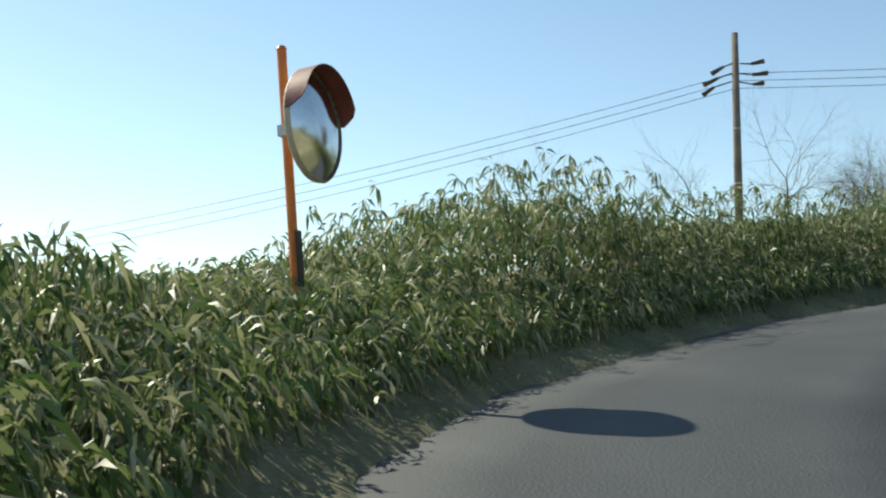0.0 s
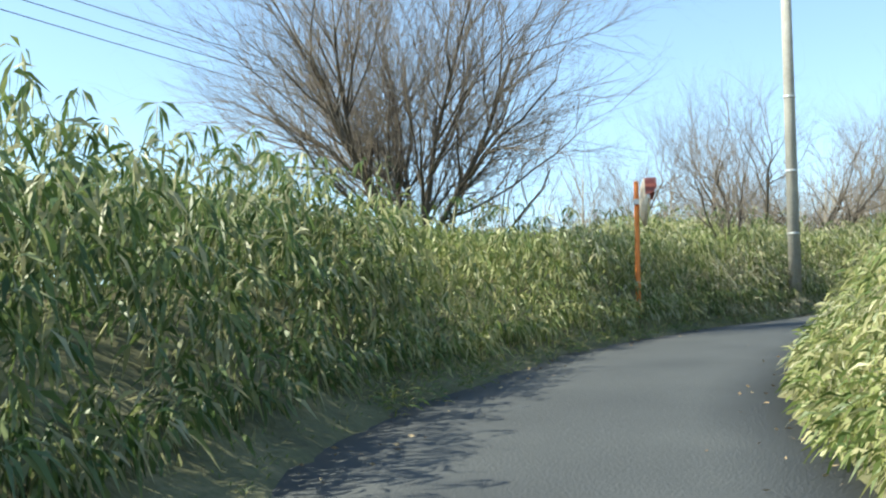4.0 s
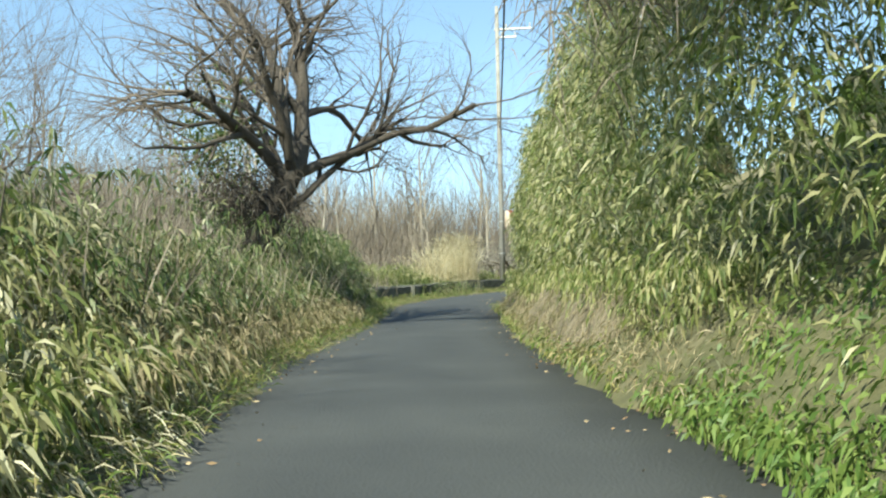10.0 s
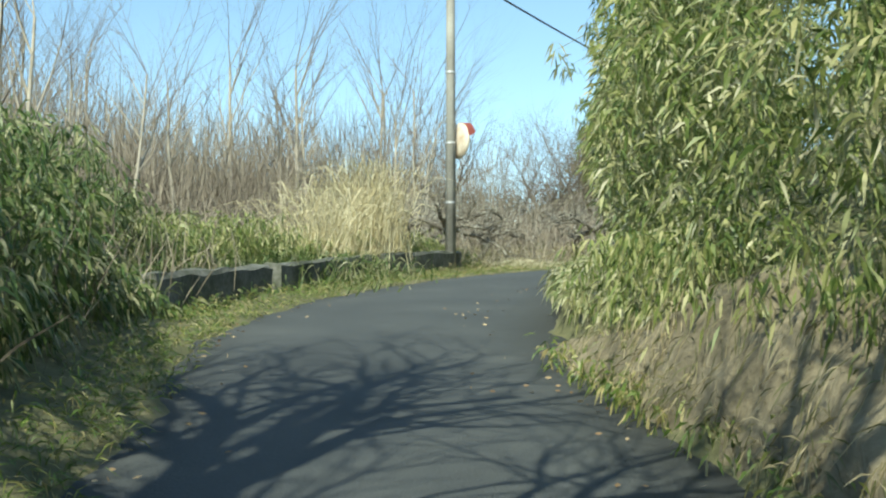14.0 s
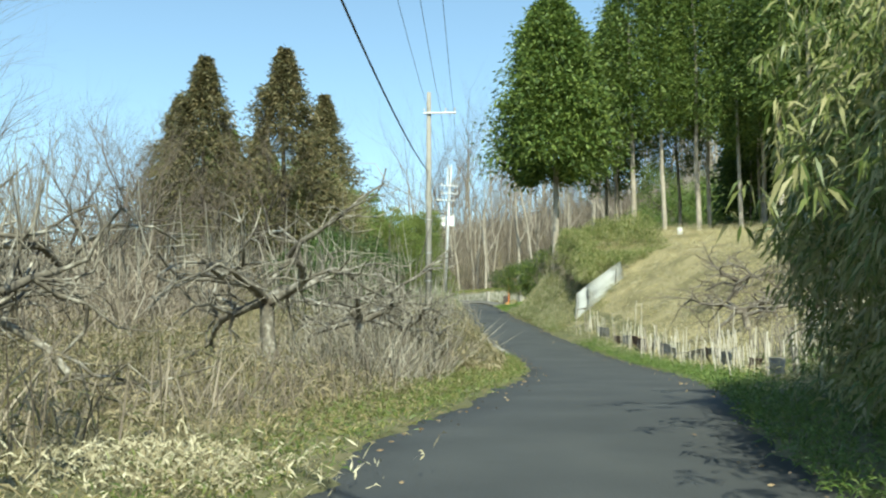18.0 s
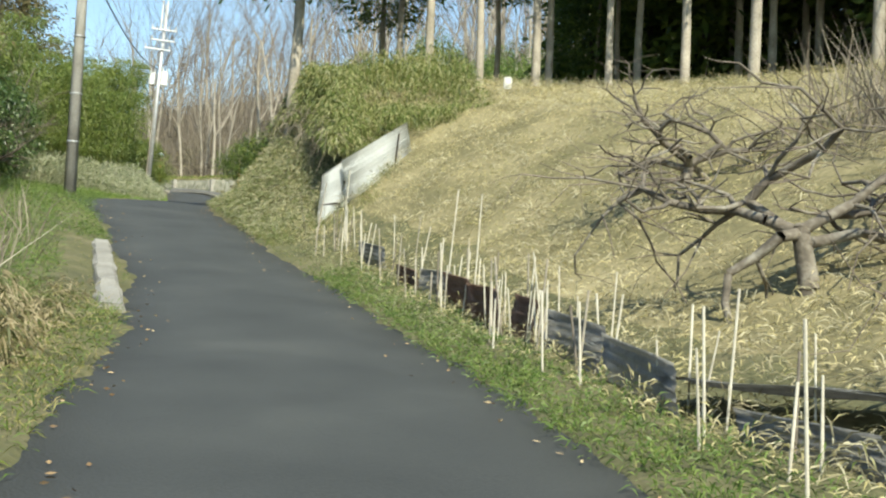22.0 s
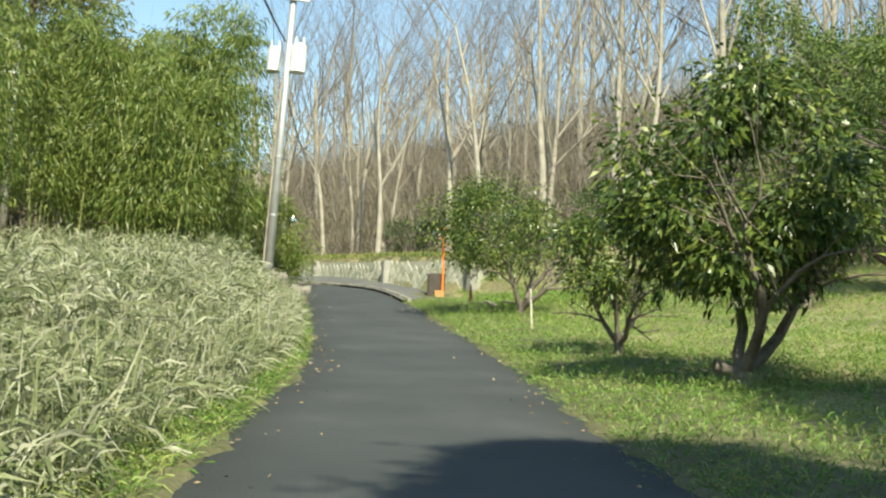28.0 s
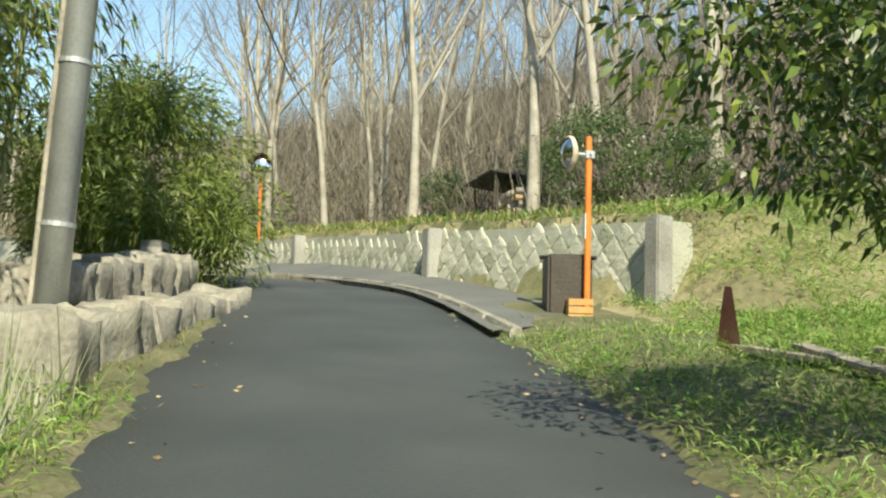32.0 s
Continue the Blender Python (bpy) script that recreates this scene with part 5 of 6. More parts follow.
put_leafy("citrus_tree", leafy(103, 4.2, 0.15, 2.15, 1.0, 15000, 0.14, 0.05, 60), by_road(178.5, 4.3, 2.5), BARK, CITRUS, "large glossy citrus tree with yellow-green shoots", "tree", "citrus orchard")
put_leafy("citrus_tree", leafy(104, 2.2, 0.08, 1.3, 1.2, 2200, 0.11, 0.04), by_road(180.5, 9.5, 3.5), BARK, CITRUS, "small citrus tree with many bare twigs", "tree", "citrus orchard")
evergreen = put_leafy("evergreen_tree", leafy(105, 7.5, 0.22, 3.0, 0.9, 12000, 0.16, 0.06, 40), by_road(190.5, 13.5, 4.5), DARK_BARK, CEDAR, "tall dark evergreen tree shading the orchard's corner", "tree", "evergreens behind the orchard")
for k, (x, y, size) in enumerate([(143, -78, 1.3), (138, -74, 1.25), (134, -70, 1.2), (146, -82, 1.4), (130, -66, 1.15), (138, -79, 1.5)]):
    copy_thing(evergreen, spot(x, y, k * 1.7, size))
put_leafy("citrus_tree", leafy(106, 3.0, 0.11, 1.7, 0.9, 5000, 0.12, 0.045), by_road(189.0, 10.0, 1.0), BARK, CITRUS, "citrus tree at the back of the orchard", "tree", "citrus orchard")
put_leafy("round_shrub", leafy(107, 4.2, 0.06, 2.8, 0.0, 30000, 0.19, 0.032, 60), spot(159.0, -63.2), BARK, BAMBOO, "big fresh-green shrub leaning over the lane's bend", "shrub")
put_leafy("round_shrub", leafy(108, 3.0, 0.06, 1.9, 0.0, 15000, 0.17, 0.03, 40), spot(163.0, -64.9), BARK, BAMBOO, "fresh-green shrub beside the lane's bend", "shrub")
put_leafy("broadleaf_shrub", leafy(109, 3.4, 0.1, 1.7, 0.2, 9000, 0.12, 0.05, 40), by_road(157.5, -4.4), DARK_BARK, DARK_LEAF, "dark evergreen shrub on the lower side of the lane", "shrub", "roadside shrubs")
put_leafy("broadleaf_shrub", leafy(110, 4.2, 0.1, 2.2, 0.0, 9000, 0.12, 0.05, 40), by_road(160, -7.5), DARK_BARK, DARK_LEAF, "dark evergreen shrub behind a utility pole", "shrub", "roadside shrubs")
put_leafy("broadleaf_shrub", leafy(111, 2.6, 0.08, 1.9, 0.0, 11000, 0.1, 0.04, 46), by_road(170.6, 5.7), DARK_BARK, DARK_LEAF, "dark clipped shrub at the orchard's edge", "shrub", "roadside shrubs")

dark = put_leafy("broadleaf_shrub", leafy(115, 3.6, 0.1, 2.1, 0.0, 9000, 0.11, 0.045, 44), by_road(151.5, -7.0), DARK_BARK, DARK_LEAF, "dense dark evergreen shrub below the lane", "shrub", "roadside shrubs")
for k, (s, o, size) in enumerate([(155.0, -6.6, 1.15), (147.0, -8.5, 1.0), (164.0, -5.0, 0.95), (160.8, -4.6, 0.8), (167.2, -6.4, 1.2), (170.5, -7.4, 1.1)]):
    copy_thing(dark, by_road(s, o, k * 1.9, size))
for k, (x, y, size) in enumerate([(157.5, -75.5, 0.9), (154.5, -74.5, 0.7), (151.5, -76.0, 1.0), (163.0, -81.0, 0.9), (168.5, -83.0, 0.8), (148.0, -73.0, 0.8)]):
    if k == 0:
        laurel = put_leafy("broadleaf_shrub", leafy(112, 3.4, 0.08, 1.9, 0.3, 5000, 0.13, 0.05, 36), spot(x, y, 0, size), DARK_BARK, DARK_LEAF, "evergreen shrub under the leafless woods", "shrub", "woodland shrubs")
    else:
        copy_thing(laurel, spot(x, y, k * 1.4, size))

viny = put_leafy("vine_covered_tree", leafy(113, 8.5, 0.2, 2.8, 0.3, 18000, 0.15, 0.04, 50), by_road(172.5, -9.4), DARK_BARK, THICKET, "tree smothered in olive and brown vines beside the lane", "tree", "vine-covered trees")
brown = put_leafy("vine_covered_tree", leafy(114, 8.0, 0.2, 2.6, 0.3, 14000, 0.15, 0.035, 50), by_road(168.0, -8.6), DARK_BARK, DRY_SCRUB, "tree smothered in brown vines behind dark shrubs", "tree", "vine-covered trees")
for k, (s, o, size) in enumerate([(165.0, -9.5, 1.0), (177.0, -12.5, 1.1), (171.0, -12.5, 1.1)]):
    copy_thing((brown, viny, brown)[k], by_road(s, o, k * 2.2, size))


# ---- poles and wires ----
def utility_pole(x, y, foot, top, r0, r1, label, material, arms=(), turn=0.0, lean=0.0, about=(1.0, 0.0)):
    """A pole whose arms are rows of height, half length and shift along the arm's own way."""
    root = thing("utility_pole", Matrix.Translation((x, y, foot)) @ Matrix.Rotation(radians(lean), 4, (*about, 0.0)) @ Matrix.Rotation(turn, 4, "Z"), label, "utility pole", "poles along the lane")
    bm = bmesh.new()
    rod(bm, (0, 0, -0.4), (0, 0, top - foot), r0, r1, 18)
    part("pole", bm, material, root, smooth=True)
    for z, half, shift in arms:
        bm = bmesh.new()
        box(bm, shift - half, -0.05, z - 0.05, shift + half, 0.05, z + 0.05, Matrix.Translation((0, r1 + 0.06, -foot)))
        bmesh.ops.bevel(bm, geom=bm.edges[:], offset=0.01, segments=1, affect="EDGES")
        arm = part("crossarm", bm, STEEL, root)
        for u in (-0.92, -0.35, 0.92):
            bm = bmesh.new()
            px = shift + u * half
            rod(bm, (px, r1 + 0.06, z - foot + 0.05), (px, r1 + 0.06, z - foot + 0.12), 0.02, 0.02, 8)
            for j in range(3):
                rod(bm, (px, r1 + 0.06, z - foot + 0.12 + 0.05 * j), (px, r1 + 0.06, z - foot + 0.15 + 0.05 * j), 0.055, 0.035, 10)
            part("insulator", bm, WHITE, arm, "white porcelain insulator", smooth=True)
    for z in (1.7, 3.2, 5.0):
        bm = bmesh.new()
        rod(bm, (0, 0, z), (0, 0, z + 0.04), r0, r0, 18)
        part("band", bm, STEEL, root, "narrow steel band")
    return root


p1 = utility_pole(9.4, 35.0, land(9.4, 35.0)[0], 12.0, 0.15, 0.11, "slim dark utility pole with drooping strain insulators", BARK, (), 0.0)
foot1 = land(9.4, 35.0)[0]
for sgn in (-1, 1):
    for k, (z, ln) in enumerate([(10.85, 0.85), (10.55, 1.05), (10.3, 1.0)]):
        bm = bmesh.new()
        a = Vector((sgn * 0.12, 0.1 * (k - 1), z - foot1 + 0.1))
        b = Vector((sgn * (0.45 + 0.1 * k), 0.25 * (k - 1), z - foot1 + (0.05 if sgn > 0 else -0.05)))
        c = Vector((sgn * ln, 0.35 * (k - 1), z - foot1 + (0.12 if sgn > 0 else -0.3)))
        rod(bm, a, b, 0.025, 0.025, 8)
        rod(bm, b, c, 0.05, 0.085, 10)
        part("strain_insulator", bm, DARK_BARK, p1, "dark insulator sleeve")
utility_pole(34.0, 27.47, land(34.0, 27.47)[0], 17.0, 0.15, 0.11, "weathered concrete utility pole in bamboo grass", CONCRETE, [(16.2, 0.9, 0)], 0.2, 0.4, (0.98, 0.2))
utility_pole(92.05, 8.93, land(92.05, 8.93)[0], 26.6, 0.135, 0.09, "concrete utility pole at the outer bend", CONCRETE, [(25.5, 0.9, 0.75), (25.1, 0.5, 0.4)], radians(-110))
utility_pole(127.7, -30.75, land(127.7, -30.75)[0], 30.6, 0.19, 0.12, "patchy concrete utility pole on the grass verge", CONCRETE, [(29.4, 0.9, -0.6)], radians(40))
p5 = utility_pole(152.55, -57.7, 21.6, 34.6, 0.16, 0.1, "tall grey steel utility pole with a transformer", STEEL, [(32.9, 0.8, 0), (32.2, 0.75, 0), (31.6, 0.8, 0.3)], radians(45), 2.6, (0.63, -0.77))
for k, (dx, dy, hh, r) in enumerate([(-0.32, 0.1, 0.85, 0.24), (0.42, -0.05, 0.7, 0.22)]):
    bm = bmesh.new()
    rod(bm, (dx, dy, 7.7), (dx, dy, 7.7 + hh), r, r, 20)
    rod(bm, (dx, dy, 7.7 + hh), (dx, dy, 7.76 + hh), r * 1.05, r * 0.7, 20)
    can = part("transformer", bm, WHITE, p5, "pale grey transformer can", smooth=False)
    bm = bmesh.new()
    for u in (-0.12, 0.12):
        rod(bm, (dx + u, dy, 7.75 + hh), (dx + u, dy, 7.98 + hh), 0.035, 0.025, 10)
    part("bushing", bm, WHITE, can)
bm = bmesh.new()
for u in (-0.08, 0.22):
    rod(bm, (u, 0.15, 11.2), (u, 0.15, 13.2), 0.05, 0.05, 10)
part("riser", bm, WHITE, p5, "white cable riser tubes")
bm = bmesh.new()
rod(bm, (0.16, 0.05, 0.1), (0.13, 0.04, 7.5), 0.03, 0.03, 8)
part("cable_guard", bm, PALE_BARK, p5, "yellowed cable guard")
utility_pole(163.5, -55.5, land(163.5, -55.5)[0], 31.5, 0.15, 0.1, "distant utility pole beside the bamboo grove", CONCRETE, [(31.0, 0.8, 0), (30.3, 0.7, 0)], radians(60))


def wire(name, points, sag, r, label):
    """A cable hung between points."""
    segs = []
    for a, b in zip(points[:-1], points[1:]):
        a, b = np.array(a, float), np.array(b, float)
        n = 14
        t = np.linspace(0, 1, n + 1)
        p = a + (b - a) * t[:, None]
        p[:, 2] -= sag * 4 * t * (1 - t)
        segs += [(*p[i], *p[i + 1], r, r) for i in range(n)]
    return tagged(part(name, raw(name, *tubes(segs, 5)), RUBBER), label, "cable", "overhead cables")


wire("cable", [(34.0, 27.4, 14.2), (92.0, 8.9, 20.6), (127.7, -30.7, 26.2), (152.9, -58.4, 30.5)], 0.7, 0.028, "thick black overhead cable following the lane")
for k, dz in enumerate((25.7, 25.7, 25.2)):
    wire("cable", [(92.0 - 0.6 * k, 8.9 - 0.7 * k, dz), (127.7 - 0.5 * k, -30.7 - 0.5 * k, 29.6 - 0.2 * k), (152.9 - 0.4 * k, -58.4 - 0.4 * k, 33.0 - 0.5 * k)], 0.6, 0.011, "thin overhead wire between poles")
for k in range(3):
    wire("cable", [(-32 + k, 52, 5.2 - 0.25 * k), (9.4, 35.0, 10.65 - 0.25 * k), (72, 50 + k, 19.5 - 0.3 * k)], 0.8, 0.011, "thin overhead wire across the sky")
wire("cable", [(152.9, -58.4, 29.2), (176, -84, 31.5)], 0.5, 0.02, "cable running on into the woods")


# ---- traffic mirrors ----
def traffic_mirror(m, high, face_z, size, facing, label, hood=True, lean=0.0, post=True, plate=None, arm=0.12):
    """A convex mirror: post, mirror (dish, rim, hood), bracket, plate. facing: the way the glass looks, in degrees from +y to the left."""
    root = thing("traffic_mirror", m @ Matrix.Rotation(lean, 4, "Y"), label, "traffic mirror", "traffic mirrors")
    if post:
        bm = bmesh.new()
        rod(bm, (0, 0, -0.3), (0, 0, high), 0.044, 0.044, 16)
        rod(bm, (0, 0, high), (0, 0, high + 0.03), 0.05, 0.03, 16)
        part("post", bm, ORANGE, root, smooth=False)
    turn = Matrix.Translation((0, 0, face_z)) @ Matrix.Rotation(radians(facing), 4, "Z")
    head = Matrix.Translation((0, arm + 0.06, 0))
    rad = size / 2
    bm = bmesh.new()
    rings, k = 7, 36
    ps = [[bm.verts.new((rad * i / rings * math.cos(a), 0.09 * (1 - (i / rings) ** 2), rad * i / rings * math.sin(a))) for a in [j * 2 * math.pi / k for j in range(k)]] for i in range(1, rings + 1)]
    mid = bm.verts.new((0, 0.09, 0))
    for j in range(k):
        bm.faces.new((mid, ps[0][(j + 1) % k], ps[0][j]))
        for i in range(rings - 1):
            bm.faces.new((ps[i][j], ps[i][(j + 1) % k], ps[i + 1][(j + 1) % k], ps[i + 1][j]))
    bmesh.ops.transform(bm, matrix=turn @ head, verts=bm.verts)
    bmesh.ops.recalc_face_normals(bm, faces=bm.faces)
    dish = part("mirror_glass", bm, MIRROR, root, "convex mirror", smooth=True)
    bm = bmesh.new()
    prof = [(rad + 0.005, 0.02), (rad + 0.03, 0.0), (rad + 0.02, -0.04), (rad * 0.7, -0.09), (0.02, -0.11)]
    ps = [[bm.verts.new((r * math.cos(a), y, r * math.sin(a))) for a in [j * 2 * math.pi / k for j in range(k)]] for r, y in prof]
    for i in range(len(prof) - 1):
        for j in range(k):
            bm.faces.new((ps[i][j], ps[i][(j + 1) % k], ps[i + 1][(j + 1) % k], ps[i + 1][j]))
    bmesh.ops.transform(bm, matrix=turn @ head, verts=bm.verts)
    bmesh.ops.recalc_face_normals(bm, faces=bm.faces)
    part("backing", bm, SHELL, dish, "faded tan backing shell", smooth=True)
    if hood:
        bm = bmesh.new()
        n = 20
        for r_add, flip in ((0.035, 0), (0.028, 1)):
            row = []
            for i in range(n + 1):
                a = radians(8) + radians(164) * i / n
                edge = 0.04 + 0.14 * min(1.0, 3.5 * math.sin((i / n) * math.pi)) ** 0.5
                row.append((bm.verts.new(((rad + r_add) * math.cos(a), -0.02, (rad + r_add) * math.sin(a))), bm.verts.new(((rad + r_add + 0.01) * math.cos(a), edge, (rad + r_add + 0.01) * math.sin(a)))))
            for i in range(n):
                bm.faces.new((row[i][0], row[i + 1][0], row[i + 1][1], row[i][1]))
        bmesh.ops.transform(bm, matrix=turn @ head, verts=bm.verts)
        part("hood", bm, HOOD, dish, "red-brown visor", smooth=True)
    bm = bmesh.new()
    box(bm, -0.06, -0.06, -0.05, 0.06, 0.06, 0.05, turn)
    rod(bm, turn @ Vector((0, 0, 0)), turn @ Vector((0, arm, 0)), 0.025, 0.025, 8)
    rod(bm, turn @ Vector((-0.1, 0, 0)), turn @ Vector((-0.05, 0, 0)), 0.012, 0.012, 8)
    part("bracket", bm, STEEL, root)
    if plate:
        z0, w, h, mat = plate
        bm = bmesh.new()
        box(bm, -w / 2, 0.048, z0, w / 2, 0.06, z0 + h, Matrix.Rotation(radians(facing), 4, "Z"))
        part("plate", bm, mat, root)
    return root


SHELL = paint("faded_shell", [(0.3, (0.42, 0.3, 0.2)), (0.55, (0.6, 0.52, 0.42)), (0.8, (0.72, 0.68, 0.6))], 0.5, 5, 30, 0.1)
HOOD = paint("faded_red_visor", [(0.3, (0.15, 0.035, 0.025)), (0.6, (0.24, 0.06, 0.04)), (0.8, (0.34, 0.12, 0.08))], 0.5, 4, 30, 0.1)
g1 = land(-1.1, 9.6)[0]
traffic_mirror(Matrix.Translation((-1.31, 9.6, g1)), 4.05 - g1, 3.3 - g1, 0.96, -111, "convex traffic mirror with a red visor on a leaning orange post", lean=radians(-4.5), plate=(1.9 - g1, 0.1, 0.5, DARK_BARK), arm=0.23)
g2 = land(26.35, 27.5)[0]
traffic_mirror(Matrix.Translation((26.35, 27.5, g2)), 7.5 - g2, 7.15 - g2, 0.8, -150, "traffic mirror with a visor on an orange post in bamboo grass", arm=0.1)
traffic_mirror(Matrix.Translation((92.05, 8.93, 0)), 0, 16.2, 0.86, 187, "convex traffic mirror strapped to a concrete pole", post=False, arm=0.22)
g3 = land(151.26, -64.83)[0]
traffic_mirror(Matrix.Translation((151.26, -64.83, g3)), 25.22 - g3, 25.0 - g3, 0.42, -35, "small traffic mirror on a bright orange post by the wall", hood=False, plate=(1.05, 0.1, 0.34, WHITE), arm=0.24)
g4 = land(166.3, -73.3)[0]
traffic_mirror(Matrix.Translation((166.9, -72.8, g4)), 27.75 - g4, 27.5 - g4, 0.6, 40, "distant traffic mirror on a post above the bend")

# ---- outer bend ----
rng = np.random.default_rng(120)


def block(name, a, b, high, thick, label, material=CONCRETE, category="barrier", group="", foot=None, seed=1, rough=0.03):
    """A worn low wall from a to b."""
    a, b = Vector((*a, 0)), Vector((*b, 0))
    d = b - a
    n = max(2, int(d.length / 0.5))
    za, zb = (land(p.x, p.y)[0] for p in (a, b)) if foot is None else foot
    bm = bmesh.new()
    r = random.Random(seed)
    side = Vector((-d.y, d.x, 0)).normalized() * thick / 2
    rows = []
    for i in range(n + 1):
        p = a + d * i / n
        z = za + (zb - za) * i / n
        j = lambda: Vector((r.uniform(-rough, rough), r.uniform(-rough, rough), r.uniform(-rough, rough)))
        rows.append([bm.verts.new(q + j()) for q in (p - side * 1.1 + Vector((0, 0, z - 0.3)), p - side + Vector((0, 0, z + high - 0.06)), p - side * 0.7 + Vector((0, 0, z + high)), p + side * 0.7 + Vector((0, 0, z + high)), p + side + Vector((0, 0, z + high - 0.06)), p + side * 1.1 + Vector((0, 0, z - 0.3)))])
    for q0, q1 in zip(rows[:-1], rows[1:]):
        for k in range(5):
            bm.faces.new((q0[k], q0[k + 1], q1[k + 1], q1[k]))
    bm.faces.new(rows[0][::-1])
    bm.faces.new(rows[-1])
    bmesh.ops.recalc_face_normals(bm, faces=bm.faces)
    return tagged(part(name, bm, material), label, category, group)


DARK_CONCRETE = paint("mossy_concrete", [(0.3, (0.035, 0.045, 0.025)), (0.45, (0.075, 0.08, 0.06)), (0.6, (0.14, 0.14, 0.125)), (0.75, (0.22, 0.22, 0.2))], 0.9, 2.2, 14, 0.9)
block("concrete_barrier", (92.45, 8.65), (89.25, 11.7), 0.52, 0.34, "low dark concrete barrier block at the outer bend", DARK_CONCRETE, "barrier", "barrier blocks", seed=2)
block("concrete_barrier", (88.9, 12.0), (85.0, 15.0), 0.52, 0.34, "low dark concrete barrier block under bamboo grass", DARK_CONCRETE, "barrier", "barrier blocks", seed=3)
block("concrete_barrier", (84.6, 15.25), (80.6, 17.5), 0.5, 0.34, "low dark concrete barrier block half overgrown", DARK_CONCRETE, "barrier", "barrier blocks", seed=4)


def tuft(name, seed, x, y, n, length, width, spread, lean, material, label, category, high=0.0):
    rng = np.random.default_rng(seed)
    b = np.stack([x + rng.normal(size=n) * spread, y + rng.normal(size=n) * spread, np.zeros(n)], 1)
    b[:, 2] = land(b[:, 0], b[:, 1]) - 0.03 + high * rng.random(n)
    way = unit(np.stack([rng.normal(size=n) * lean, rng.normal(size=n) * lean, np.ones(n)], 1))
    ln = (length * rng.uniform(0.35, 1.1, n))[:, None]
    mid = b + way * ln * 0.55
    out = way + np.c_[rng.normal(size=(n, 2)) * 0.45, np.full(n, -0.15)]
    me = raw(name, *joined(blades(rng, b, way, ln[:, 0] * 0.62, width, 0.0), blades(rng, mid, out, ln[:, 0] * 0.5, width * 0.8, 0.45)))
    return stuff(name, me, material, label, category)


tuft("pampas_grass", 121, 90.6, 11.5, 1300, 3.4, 0.017, 0.33, 0.17, PAMPAS, "tall clump of bleached pampas grass at the bend", "pampas grass")
tuft("pampas_grass", 122, 89.2, 13.0, 900, 2.7, 0.017, 0.5, 0.28, PAMPAS, "bleached pampas grass leaning outwards", "pampas grass")
tuft("tall_shoots", 123, 93.5, 12.5, 110, 5.6, 0.03, 1.0, 0.13, BRUSH, "bare upright shoots behind the pampas grass", "shoots")
tuft("dry_grass_heap", 124, 93.2, 6.3, 1800, 0.2, 0.016, 0.45, 1.3, STRAW, "heap of dry cut grass beside the lane", "dry grass", 0.3)
for k, (s, o) in enumerate([(95, 4.2), (100, 4.6), (104, 6.5), (97, 7.5), (101.5, 3.3), (103.2, 3.5)]):
    p = on_road(s, -o)
    tuft("bamboo_grass_clump", 130 + k, p[0], p[1], 1500, 0.9, 0.03, 0.9, 0.5, SASA, "leafy bamboo grass behind the barrier", "bamboo grass")

# ---- fence, sheets and posts on the meadow ----
RUST = paint("rusty_sheet", [(0.3, (0.12, 0.075, 0.055)), (0.55, (0.22, 0.15, 0.12)), (0.8, (0.34, 0.27, 0.23))], 0.8, 2.5, 25, 0.4)
PALE_SHEET = paint("whitish_sheet", [(0.3, (0.62, 0.64, 0.64)), (0.6, (0.76, 0.78, 0.78)), (0.8, (0.82, 0.83, 0.83))], 0.35, 1.5, 20, 0.2)
GREY_SHEET = paint("grey_sheet", [(0.3, (0.2, 0.2, 0.19)), (0.6, (0.33, 0.33, 0.32)), (0.8, (0.45, 0.45, 0.44))], 0.5, 2.5, 25, 0.3)
STAKE = paint("bleached_stake", [(0.3, (0.42, 0.38, 0.31)), (0.6, (0.62, 0.59, 0.5)), (0.8, (0.76, 0.74, 0.67))], 0.7, 3, 20, 0.2)


def sheet(name, corner, along, up, ribs, material, label, parent=None, deep=0.008):
    """A corrugated sheet from a corner along two ways."""
    corner, along, up = Vector(corner), Vector(along), Vector(up)
    nrm = along.cross(up).normalized()
    bm = bmesh.new()
    n = ribs * 4
    grid = []
    for i in range(n + 1):
        w = deep * math.sin(i * math.pi / 2) + 0.012 * math.sin(i * 0.37)
        grid.append([bm.verts.new(corner + along * j / 3 + up * i / n + nrm * (w + 0.015 * math.sin(j * 2.1))) for j in range(4)])
    for i in range(n):
        for j in range(3):
            bm.faces.new((grid[i][j], grid[i][j + 1], grid[i + 1][j + 1], grid[i + 1][j]))
    bmesh.ops.solidify(bm, geom=bm.faces[:], thickness=0.003)
    return part(name, bm, material, parent, label, smooth=True)


origin = at(121, 2.9)
fence = thing("stake_fence", Matrix.Translation(origin), "makeshift fence of bleached stakes and rusty corrugated sheets", "fence")
r = random.Random(7)
